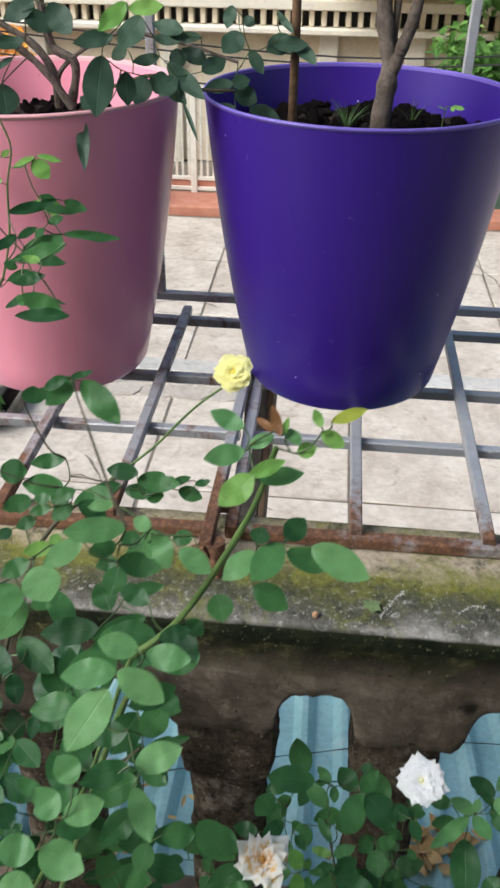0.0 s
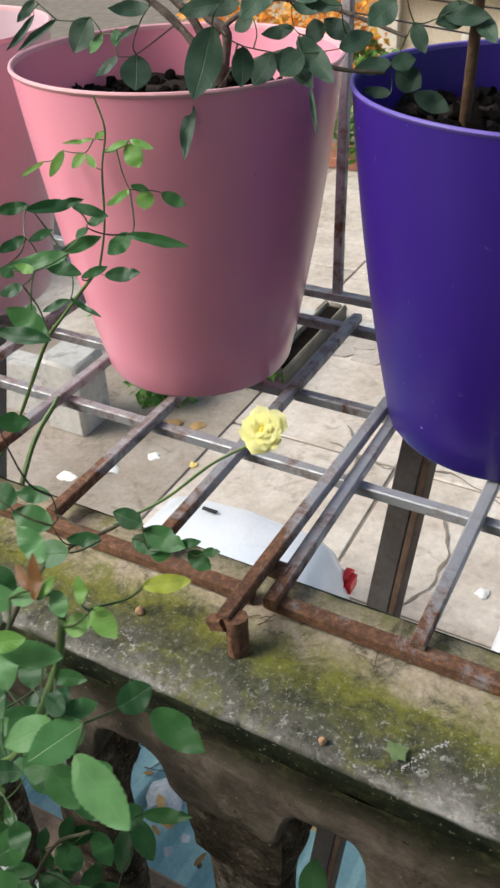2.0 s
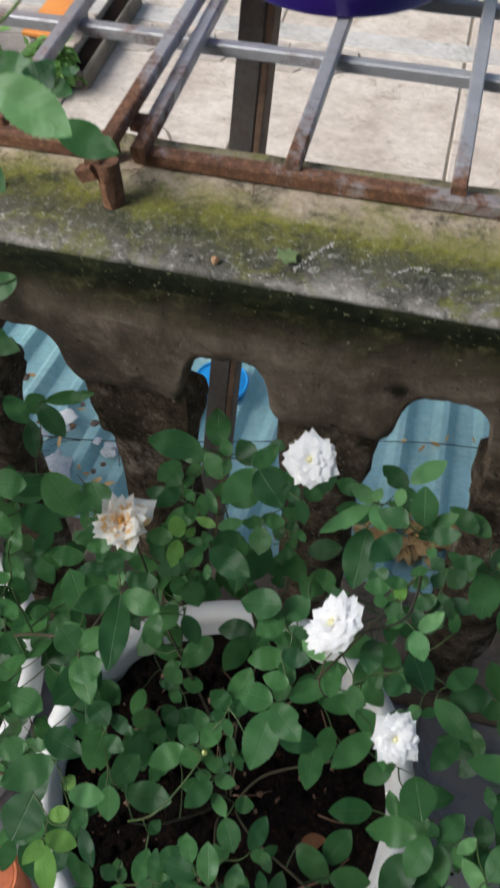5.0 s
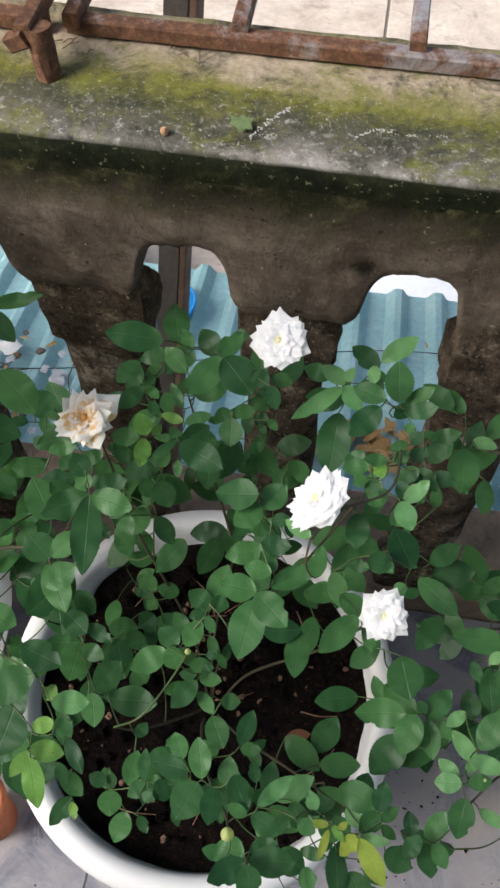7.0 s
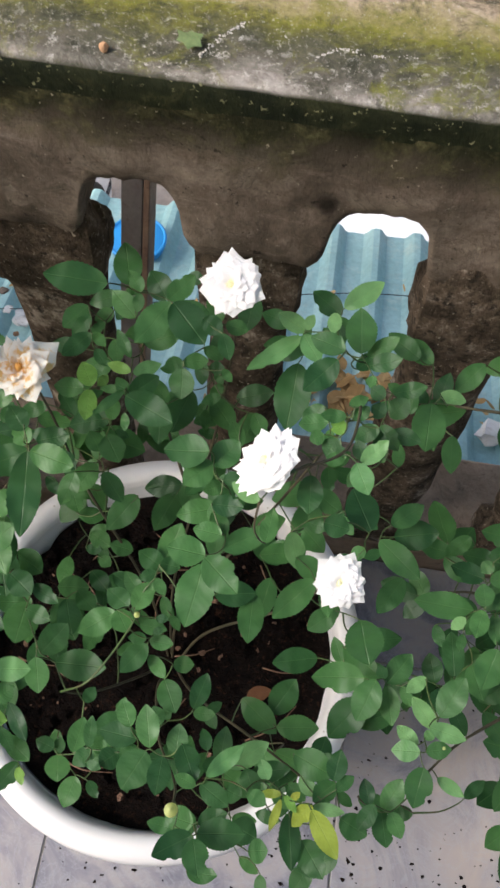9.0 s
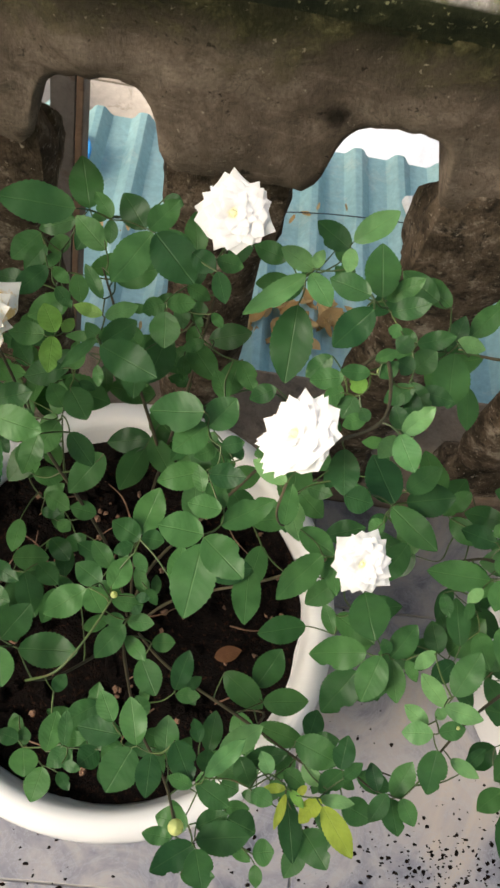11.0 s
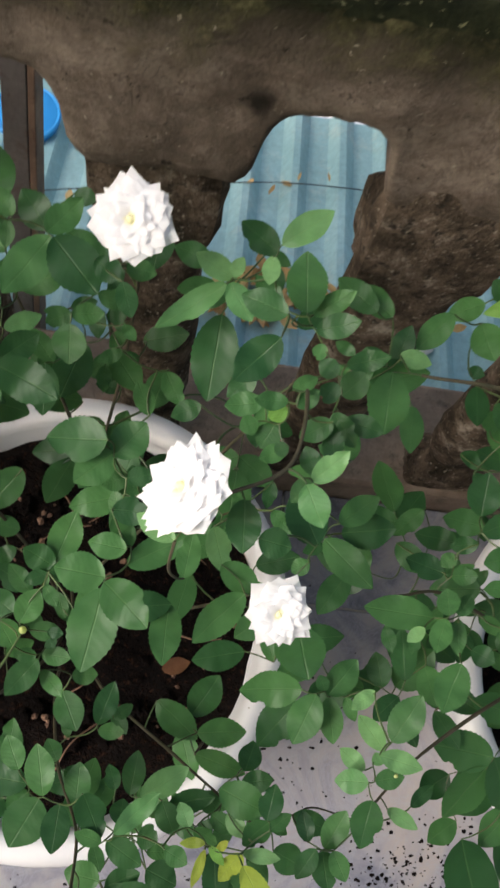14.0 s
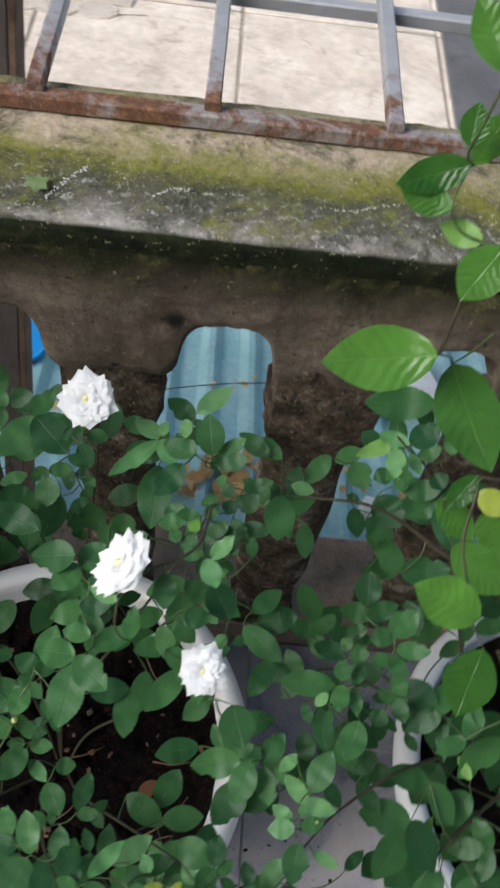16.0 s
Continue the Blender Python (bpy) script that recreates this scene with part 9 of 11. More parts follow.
tall.blade_at((-0.073, 0.461, 0.709), (-0.089, 0.470, 0.714), 0.015, (0.1, -0.3, 0.9))
tall.blade_at((-0.085, 0.445, 0.694), (-0.070, 0.440, 0.690), 0.013, (0.0, -0.5, 0.8))
tall.blade_at((-0.062, 0.390, 0.646), (-0.087, 0.423, 0.660), 0.031, (0.2, -0.2, 0.9))
tall.blade_at((-0.045, 0.342, 0.673), (-0.068, 0.358, 0.682), 0.027, (0.2, -0.3, 0.9))
tall.blade_at((-0.043, 0.343, 0.677), (-0.022, 0.365, 0.688), 0.020, (-0.0, -0.5, 0.9))
tall.blade_at((-0.033, 0.348, 0.631), (-0.064, 0.305, 0.627), 0.038, (0.2, -0.3, 0.9))
tall.blade_at((-0.061, 0.351, 0.576), (-0.046, 0.311, 0.559), 0.032, (0.1, -0.3, 0.9))
tall.blade_at((-0.043, 0.319, 0.667), (-0.021, 0.340, 0.675), 0.024, (-0.0, -0.3, 0.9))
tall.blade_at((-0.077, 0.291, 0.576), (-0.035, 0.279, 0.573), 0.028, (0.0, -0.1, 1.0))
tall.blade_at((-0.034, 0.317, 0.530), (-0.036, 0.278, 0.526), 0.033, (0.2, -0.1, 1.0))
tall.blade_at((-0.022, 0.235, 0.626), (0.009, 0.241, 0.621), 0.020, (0.2, -0.3, 0.9), LEAF_FRESH)
tall.blade_at((-0.045, 0.206, 0.566), (-0.015, 0.207, 0.557), 0.019, (0.3, -0.1, 1.0), LEAF_YOUNG)
tall.blade_at((-0.053, 0.204, 0.530), (-0.036, 0.164, 0.512), 0.021, (0.1, -0.4, 0.9), LEAF_YOUNG)
tall.blade_at((-0.047, 0.222, 0.571), (-0.027, 0.230, 0.571), 0.015, (0.1, -0.3, 1.0), LEAF_YOUNG)
tall.blade_at((-0.036, 0.243, 0.595), (-0.029, 0.256, 0.598), 0.014, (0.1, -0.2, 1.0), LEAF_YOUNG)
tall.blade_at((-0.026, 0.219, 0.576), (-0.012, 0.233, 0.575), 0.016, (0.2, -0.1, 1.0))
tall.blade_at((-0.017, 0.221, 0.561), (0.005, 0.193, 0.557), 0.014, (-0.0, -0.2, 1.0))
tall.blade_at((-0.028, 0.204, 0.524), (-0.014, 0.187, 0.517), 0.012, (0.2, -0.2, 1.0))
tall.blade_at((-0.044, 0.214, 0.482), (-0.047, 0.188, 0.475), 0.020, (-0.0, -0.2, 1.0))
tall.blade_at((-0.015, 0.182, 0.479), (-0.031, 0.155, 0.472), 0.018, (0.1, -0.3, 0.9))
tall.blade_at((-0.013, 0.177, 0.487), (-0.006, 0.163, 0.482), 0.009, (0.1, -0.3, 0.9), LEAF_YOUNG)
tall.blade_at((-0.156, 0.447, 1.269), (-0.143, 0.453, 1.271), 0.005, (0.1, -0.6, 0.8))
tall.blade_at((-0.158, 0.458, 1.262), (-0.173, 0.442, 1.250), 0.015, (0.2, -0.7, 0.7))
tall.blade_at((-0.153, 0.459, 1.260), (-0.125, 0.441, 1.240), 0.018, (-0.0, -0.8, 0.7))
tall.blade_at((-0.161, 0.454, 1.265), (-0.175, 0.446, 1.259), 0.008, (0.1, -0.7, 0.7))
tall.blade_at((-0.229, 0.614, 1.084), (-0.261, 0.606, 1.081), 0.015, (0.1, -0.7, 0.7))
tall.blade_at((-0.292, 0.608, 1.069), (-0.267, 0.612, 1.066), 0.024, (0.2, -0.7, 0.7))
tall.blade_at((-0.234, 0.613, 1.050), (-0.272, 0.607, 1.056), 0.024, (0.2, -0.5, 0.8))
tall.blade_at((-0.171, 0.654, 1.043), (-0.204, 0.656, 1.043), 0.018, (-0.0, -0.8, 0.6))
tall.blade_at((-0.173, 0.656, 1.034), (-0.129, 0.654, 1.033), 0.021, (-0.0, -0.7, 0.7))
tall.blade_at((-0.187, 0.656, 1.019), (-0.155, 0.654, 1.019), 0.017, (-0.0, -0.6, 0.8))
tall.blade_at((-0.166, 0.652, 1.017), (-0.147, 0.658, 1.015), 0.017, (0.3, -0.7, 0.7))
tall.blade_at((-0.175, 0.605, 1.064), (-0.203, 0.595, 1.062), 0.013, (0.2, -0.7, 0.7))
tall.blade_at((-0.141, 0.463, 1.156), (-0.159, 0.457, 1.156), 0.009, (0.2, -0.7, 0.7), LEAF_FRESH)
tall.blade_at((-0.110, 0.382, 1.204), (-0.147, 0.371, 1.205), 0.016, (0.2, -0.7, 0.6), LEAF_FRESH)
tall.blade_at((-0.101, 0.407, 1.183), (-0.113, 0.411, 1.187), 0.011, (-0.0, -0.7, 0.7), LEAF_FRESH)
tall.blade_at((-0.114, 0.440, 1.152), (-0.094, 0.424, 1.134), 0.023, (-0.0, -0.7, 0.7), LEAF_FRESH)
tall.blade_at((-0.106, 0.400, 1.180), (-0.120, 0.399, 1.178), 0.012, (-0.0, -0.8, 0.6))
tall.blade_at((-0.117, 0.380, 1.178), (-0.089, 0.381, 1.173), 0.016, (0.2, -0.6, 0.8))
tall.blade_at((-0.114, 0.370, 1.187), (-0.127, 0.367, 1.184), 0.010, (-0.0, -0.7, 0.7))
tall.blade_at((-0.105, 0.342, 1.209), (-0.107, 0.329, 1.199), 0.014, (0.1, -0.6, 0.8))
tall.blade_at((-0.118, 0.385, 1.187), (-0.134, 0.377, 1.185), 0.012, (0.2, -0.6, 0.8))
tall.blade_at((-0.166, 0.361, 1.190), (-0.181, 0.352, 1.184), 0.012, (0.1, -0.6, 0.8))
tall.blade_at((-0.208, 0.459, 1.091), (-0.192, 0.441, 1.074), 0.030, (0.2, -0.6, 0.8), LEAF_FRESH)
tall.blade_at((-0.232, 0.448, 1.082), (-0.220, 0.432, 1.063), 0.026, (0.2, -0.6, 0.7), LEAF_FRESH)
tall.blade_at((-0.157, 0.377, 1.188), (-0.174, 0.372, 1.186), 0.010, (0.2, -0.8, 0.6), LEAF_YOUNG)
tall.blade_at((-0.156, 0.373, 1.193), (-0.151, 0.379, 1.197), 0.007, (0.0, -0.7, 0.7), LEAF_YOUNG)
tall.blade_at((-0.135, 0.371, 1.200), (-0.157, 0.359, 1.188), 0.014, (0.0, -0.8, 0.6), LEAF_FRESH)
tall.blade_at((-0.212, 0.485, 1.137), (-0.232, 0.475, 1.133), 0.015, (0.2, -0.7, 0.6))
tall.blade_at((-0.195, 0.480, 1.143), (-0.208, 0.480, 1.142), 0.009, (0.0, -0.6, 0.8))
tall.blade_at((-0.176, 0.484, 1.150), (-0.194, 0.476, 1.143), 0.012, (0.0, -0.7, 0.7))
tall.blade_at((-0.181, 0.485, 1.136), (-0.194, 0.475, 1.126), 0.014, (0.0, -0.7, 0.7))
tall.blade_at((-0.196, 0.482, 1.133), (-0.213, 0.478, 1.129), 0.009, (0.0, -0.7, 0.7))
tall.blade_at((-0.210, 0.483, 1.120), (-0.225, 0.477, 1.114), 0.011, (0.1, -0.7, 0.7))
tall.blade_at((-0.232, 0.484, 1.106), (-0.241, 0.476, 1.102), 0.010, (0.1, -0.6, 0.8))
tall.blade_at((-0.147, 0.496, 1.036), (-0.117, 0.504, 1.039), 0.012, (0.1, -0.7, 0.7))
tall.blade_at((-0.175, 0.509, 1.031), (-0.162, 0.492, 1.016), 0.022, (0.1, -0.6, 0.8))
tall.blade_at((-0.172, 0.565, 1.086), (-0.205, 0.555, 1.079), 0.022, (0.0, -0.6, 0.8))
tall.blade_at((-0.233, 0.494, 1.011), (-0.208, 0.506, 1.017), 0.015, (0.2, -0.7, 0.7))
tall.blade_at((-0.043, 0.426, 1.253), (-0.065, 0.434, 1.259), 0.012, (-0.1, -0.7, 0.7), LEAF_FRESH)
tall.blade_at((-0.040, 0.403, 1.252), (-0.064, 0.397, 1.248), 0.013, (0.1, -0.8, 0.6), LEAF_FRESH)
tall.blade_at((-0.037, 0.398, 1.259), (-0.023, 0.402, 1.265), 0.009, (-0.1, -0.7, 0.7), LEAF_FRESH)
tall.blade_at((-0.023, 0.397, 1.271), (-0.034, 0.403, 1.276), 0.005, (-0.1, -0.7, 0.7), LEAF_RED)
tall.blade_at((-0.019, 0.395, 1.269), (-0.025, 0.405, 1.284), 0.006, (0.1, -0.8, 0.6), LEAF_RED)
tall.blade_at((-0.018, 0.396, 1.269), (-0.015, 0.404, 1.277), 0.004, (0.1, -0.7, 0.7), LEAF_YOUNG)
tall.blade_at((-0.016, 0.403, 1.269), (-0.007, 0.397, 1.263), 0.008, (0.1, -0.6, 0.8), LEAF_FRESH)
tall.blade_at((0.004, 0.397, 1.276), (-0.001, 0.403, 1.284), 0.006, (0.0, -0.8, 0.5), LEAF_YOUNG)
tall.blade_at((0.004, 0.402, 1.269), (0.018, 0.398, 1.263), 0.010, (0.0, -0.7, 0.7), LEAF_YOUNG)
tall.blade_at((0.010, 0.427, 1.261), (0.031, 0.433, 1.268), 0.008, (0.0, -0.8, 0.6), LEAF_YELLOW)
tall.blade_at((-0.009, 0.398, 1.256), (0.002, 0.402, 1.259), 0.010, (-0.0, -0.6, 0.8), LEAF_YOUNG)
tall.blade_at((-0.035, 0.377, 1.253), (-0.015, 0.383, 1.261), 0.009, (-0.0, -0.8, 0.6), LEAF_YOUNG)
tall.blade_at((-0.030, 0.381, 1.248), (-0.004, 0.389, 1.249), 0.011, (0.2, -0.7, 0.7), LEAF_FRESH)
tall.blade_at((-0.032, 0.367, 1.261), (-0.049, 0.353, 1.249), 0.016, (-0.0, -0.6, 0.8), LEAF_YOUNG)
tall.blade_at((-0.031, 0.396, 1.187), (-0.028, 0.404, 1.194), 0.013, (0.0, -0.6, 0.8))
tall.blade_at((-0.014, 0.423, 1.169), (-0.002, 0.437, 1.177), 0.016, (0.1, -0.6, 0.8))
tall.blade_at((-0.015, 0.401, 1.184), (-0.033, 0.379, 1.171), 0.019, (0.2, -0.6, 0.8), LEAF_FRESH)
tall.blade_at((-0.032, 0.398, 1.178), (-0.051, 0.382, 1.167), 0.016, (0.0, -0.6, 0.8), LEAF_FRESH)
tall.blade_at((-0.014, 0.447, 1.137), (0.021, 0.443, 1.129), 0.018, (0.1, -0.6, 0.8))
tall.blade_at((0.003, 0.376, 1.205), (0.038, 0.364, 1.194), 0.019, (-0.0, -0.7, 0.7), LEAF_FRESH)
tall.blade_at((-0.080, 0.394, 1.179), (-0.059, 0.386, 1.168), 0.015, (0.2, -0.6, 0.8), LEAF_FRESH)
tall.blade_at((-0.032, 0.389, 1.157), (-0.009, 0.381, 1.147), 0.017, (0.1, -0.7, 0.7))
tall.blade_at((-0.058, 0.408, 1.129), (-0.052, 0.392, 1.119), 0.018, (-0.0, -0.5, 0.8))
tall.blade_at((-0.080, 0.442, 1.150), (-0.094, 0.438, 1.147), 0.012, (0.0, -0.6, 0.8))
tall.blade_at((-0.133, 0.662, 1.020), (-0.108, 0.658, 1.014), 0.016, (0.1, -0.7, 0.7))
tall.blade_at((-0.115, 0.658, 1.031), (-0.100, 0.662, 1.034), 0.008, (0.0, -0.7, 0.7))
tall.blade_at((-0.140, 0.655, 1.031), (-0.120, 0.665, 1.035), 0.009, (0.1, -0.6, 0.8))
tall.blade_at((-0.106, 0.420, 1.069), (-0.140, 0.420, 1.073), 0.018, (0.1, -0.5, 0.8))
tall.blade_at((-0.106, 0.370, 1.109), (-0.133, 0.370, 1.115), 0.018, (0.2, -0.5, 0.8), LEAF_FRESH)
tall.blade_at((-0.100, 0.364, 1.112), (-0.069, 0.362, 1.113), 0.018, (-0.1, -0.6, 0.8), LEAF_FRESH)
tall.blade_at((-0.098, 0.396, 1.092), (-0.077, 0.404, 1.097), 0.013, (0.1, -0.6, 0.8))
tall.blade_at((-0.083, 0.423, 1.085), (-0.070, 0.417, 1.078), 0.013, (0.1, -0.6, 0.8))
tall.blade_at((-0.111, 0.336, 1.127), (-0.145, 0.330, 1.125), 0.019, (0.0, -0.5, 0.9), LEAF_FRESH)
tall.blade_at((-0.105, 0.320, 1.147), (-0.077, 0.314, 1.130), 0.019, (0.2, -0.7, 0.6), LEAF_FRESH)
tall.blade_at((-0.115, 0.328, 1.120), (-0.135, 0.297, 1.098), 0.025, (-0.0, -0.6, 0.8), LEAF_FRESH)
tall.blade_at((-0.164, 0.463, 1.025), (-0.212, 0.457, 1.019), 0.023, (-0.0, -0.6, 0.8))
tall.blade_at((-0.115, 0.391, 0.990), (-0.098, 0.409, 1.006), 0.022, (0.0, -0.7, 0.7))
tall.blade_at((-0.120, 0.373, 1.020), (-0.148, 0.367, 1.014), 0.018, (-0.1, -0.6, 0.8))
tall.blade_at((-0.109, 0.346, 1.017), (-0.077, 0.358, 1.027), 0.021, (-0.0, -0.6, 0.8), LEAF_FRESH)
tall.blade_at((-0.144, 0.325, 1.025), (-0.159, 0.335, 1.037), 0.019, (0.2, -0.7, 0.7), LEAF_FRESH)
tall.blade_at((-0.110, 0.338, 1.030), (-0.141, 0.322, 1.027), 0.018, (0.2, -0.5, 0.8))
tall.blade_at((-0.162, 0.323, 0.983), (-0.181, 0.337, 0.994), 0.021, (0.1, -0.6, 0.8), LEAF_FRESH)
tall.blade_at((-0.156, 0.320, 0.988), (-0.130, 0.334, 0.991), 0.021, (0.2, -0.5, 0.9), LEAF_FRESH)
tall.blade_at((-0.116, 0.360, 0.971), (-0.098, 0.330, 0.951), 0.019, (0.1, -0.5, 0.8), LEAF_FRESH)
tall.blade_at((-0.181, 0.324, 0.937), (-0.146, 0.316, 0.928), 0.028, (0.1, -0.6, 0.8), LEAF_FRESH)
tall.blade_at((-0.183, 0.322, 0.939), (-0.212, 0.318, 0.942), 0.023, (0.1, -0.5, 0.9), LEAF_FRESH)
tall.blade_at((-0.210, 0.336, 0.971), (-0.199, 0.324, 0.960), 0.019, (0.3, -0.5, 0.8))
tall.blade_at((-0.108, 0.398, 0.846), (-0.079, 0.402, 0.845), 0.023, (0.1, -0.6, 0.8))
tall.blade_at((-0.081, 0.431, 0.818), (-0.050, 0.409, 0.798), 0.029, (0.1, -0.5, 0.8))
tall.blade_at((-0.125, 0.410, 0.810), (-0.129, 0.390, 0.796), 0.021, (0.0, -0.6, 0.8))
tall.blade_at((-0.212, 0.467, 0.904), (-0.228, 0.453, 0.897), 0.015, (0.2, -0.5, 0.8))
tall.blade_at((-0.122, 0.404, 0.928), (-0.099, 0.396, 0.923), 0.014, (0.0, -0.4, 0.9))
tall.blade_at((-0.121, 0.406, 0.881), (-0.113, 0.394, 0.873), 0.012, (0.1, -0.5, 0.9))
tall.blade_at((-0.035, 0.448, 0.717), (-0.076, 0.432, 0.705), 0.025, (-0.0, -0.6, 0.8))
tall.blade_at((-0.101, 0.405, 1.024), (-0.087, 0.395, 1.016), 0.015, (0.1, -0.5, 0.8))
tall.blade_at((-0.217, 0.320, 0.891), (-0.190, 0.320, 0.888), 0.022, (0.1, -0.6, 0.8), LEAF_FRESH)
tall.blade_at((-0.217, 0.453, 1.060), (-0.233, 0.427, 1.042), 0.020, (0.3, -0.6, 0.7), LEAF_FRESH)
tall.blade_at((-0.125, 0.425, 0.795), (-0.081, 0.438, 0.788), 0.021, (0.3, -0.5, 0.8))
tall.blade_at((-0.048, 0.433, 0.770), (-0.067, 0.442, 0.777), 0.018, (0.2, -0.3, 0.9))
tall.blade_at((-0.111, 0.399, 0.599), (-0.129, 0.391, 0.601), 0.017, (0.3, -0.4, 0.9))
tall.blade_at((-0.127, 0.383, 0.572), (-0.110, 0.369, 0.568), 0.020, (-0.0, -0.3, 0.9))
tall.blade_at((-0.113, 0.409, 0.570), (-0.099, 0.456, 0.590), 0.030, (0.3, -0.4, 0.9))
tall.blade_at((-0.130, 0.370, 0.591), (-0.148, 0.350, 0.593), 0.025, (0.3, -0.2, 1.0))
tall.blade_at((-0.134, 0.353, 0.545), (-0.156, 0.341, 0.547), 0.026, (0.2, -0.2, 1.0))
tall.blade_at((-0.045, 0.258, 0.622), (-0.085, 0.229, 0.618), 0.031, (0.1, -0.3, 1.0))
tall.blade_at((-0.076, 0.268, 0.622), (-0.097, 0.251, 0.618), 0.021, (0.1, -0.3, 0.9))
tall.blade_at((-0.121, 0.316, 0.583), (-0.086, 0.309, 0.577), 0.028, (0.1, -0.2, 1.0))
tall.blade_at((-0.069, 0.238, 0.565), (-0.076, 0.196, 0.555), 0.042, (0.0, -0.2, 1.0))
tall.blade_at((-0.041, 0.201, 0.582), (-0.052, 0.178, 0.578), 0.013, (0.3, -0.3, 0.9), LEAF_YOUNG)
tall.blade_at((-0.286, 0.707, 1.283), (-0.248, 0.733, 1.288), 0.011, (0.4, -0.7, 0.6))
tall.blade_at((-0.322, 0.748, 1.268), (-0.346, 0.732, 1.264), 0.011, (0.4, -0.7, 0.5))
tall.blade_at((-0.266, 0.737, 1.280), (-0.234, 0.743, 1.273), 0.009, (0.3, -0.8, 0.6))
tall.blade_at((-0.281, 0.830, 1.219), (-0.295, 0.810, 1.204), 0.018, (0.3, -0.7, 0.7))
tall.blade_at((-0.273, 0.812, 1.226), (-0.216, 0.828, 1.218), 0.011, (0.3, -0.7, 0.7))
tall.blade_at((-0.268, 0.757, 1.257), (-0.254, 0.763, 1.262), 0.009, (0.2, -0.8, 0.6))
tall.blade_at((-0.276, 0.765, 1.249), (-0.282, 0.755, 1.243), 0.008, (0.2, -0.6, 0.8))
tall.blade_at((-0.275, 0.693, 1.265), (-0.261, 0.707, 1.271), 0.008, (0.4, -0.6, 0.7))
tall.blade_at((-0.275, 0.690, 1.269), (-0.288, 0.670, 1.262), 0.010, (0.4, -0.6, 0.7))
tall.blade_at((-0.295, 0.750, 1.230), (-0.266, 0.770, 1.241), 0.012, (0.3, -0.8, 0.5))
tall.blade_at((-0.227, 0.681, 1.267), (-0.270, 0.659, 1.258), 0.014, (0.2, -0.7, 0.7))
tall.blade_at((-0.271, 0.696, 1.249), (-0.237, 0.704, 1.239), 0.013, (0.4, -0.6, 0.7))
tall.blade_at((-0.245, 0.661, 1.258), (-0.261, 0.659, 1.261), 0.008, (0.2, -0.7, 0.7), LEAF_YOUNG)
tall.blade_at((-0.277, 0.659, 1.255), (-0.266, 0.661, 1.250), 0.009, (0.4, -0.7, 0.6))
tall.blade_at((-0.349, 0.831, 1.162), (-0.328, 0.849, 1.170), 0.010, (0.3, -0.7, 0.6))
tall.blade_at((-0.371, 0.894, 1.134), (-0.332, 0.906, 1.139), 0.017, (0.1, -0.7, 0.6))
tall.blade_at((-0.243, 0.645, 1.254), (-0.258, 0.635, 1.248), 0.010, (0.2, -0.7, 0.7))
tall.blade_at((-0.224, 0.641, 1.220), (-0.259, 0.639, 1.235), 0.019, (0.3, -0.8, 0.6))
tall.blade_at((-0.271, 0.677, 1.207), (-0.279, 0.683, 1.215), 0.009, (0.2, -0.7, 0.7))
tall.blade_at((-0.293, 0.748, 1.186), (-0.314, 0.732, 1.177), 0.009, (0.2, -0.6, 0.8))
tall.blade_at((-0.286, 0.740, 1.192), (-0.254, 0.740, 1.181), 0.005, (0.2, -0.6, 0.8))
tall.blade_at((-0.216, 0.635, 1.220), (-0.261, 0.625, 1.222), 0.013, (0.2, -0.7, 0.7))
tall.blade_at((-0.257, 0.603, 1.155), (-0.236, 0.617, 1.153), 0.016, (0.5, -0.6, 0.6))
tall.blade_at((-0.348, 0.893, 1.268), (-0.327, 0.907, 1.278), 0.009, (0.2, -0.7, 0.7), LEAF_YOUNG)
tall.blade_at((-0.328, 0.903, 1.275), (-0.310, 0.897, 1.257), 0.020, (0.2, -0.8, 0.5), LEAF_YOUNG)
tall.blade_at((-0.321, 0.899, 1.281), (-0.295, 0.901, 1.275), 0.008, (0.2, -0.7, 0.7), LEAF_YOUNG)
tall.blade_at((-0.414, 0.909, 1.258), (-0.422, 0.891, 1.235), 0.011, (0.4, -0.8, 0.5), LEAF_YOUNG)
tall.blade_at((-0.386, 0.907, 1.259), (-0.392, 0.893, 1.247), 0.011, (0.3, -0.7, 0.7), LEAF_YOUNG)
tall.blade_at((-0.365, 0.897, 1.250), (-0.381, 0.903, 1.260), 0.008, (0.2, -0.6, 0.7), LEAF_YOUNG)
tall.blade_at((-0.446, 0.913, 1.242), (-0.460, 0.888, 1.231), 0.006, (0.4, -0.5, 0.8), LEAF_YOUNG)
tall.blade_at((-0.370, 0.906, 1.275), (-0.401, 0.894, 1.271), 0.005, (0.2, -0.7, 0.7), LEAF_YOUNG)
tall.blade_at((-0.361, 0.897, 1.279), (-0.353, 0.903, 1.285), 0.007, (0.3, -0.9, 0.4), LEAF_YOUNG)
tall.blade_at((-0.321, 0.890, 1.236), (-0.337, 0.870, 1.224), 0.009, (0.3, -0.7, 0.7), LEAF_YOUNG)
tall.blade_at((-0.308, 0.903, 1.233), (-0.325, 0.897, 1.237), 0.008, (0.4, -0.7, 0.6))
tall.blade_at((-0.315, 0.906, 1.231), (-0.307, 0.894, 1.216), 0.019, (0.3, -0.7, 0.7), LEAF_YOUNG)
tall.blade_at((-0.303, 0.918, 1.226), (-0.278, 0.922, 1.215), 0.014, (0.4, -0.7, 0.6))
tall.blade_at((-0.181, 0.500, 1.124), (-0.159, 0.500, 1.113), 0.015, (0.4, -0.6, 0.7))
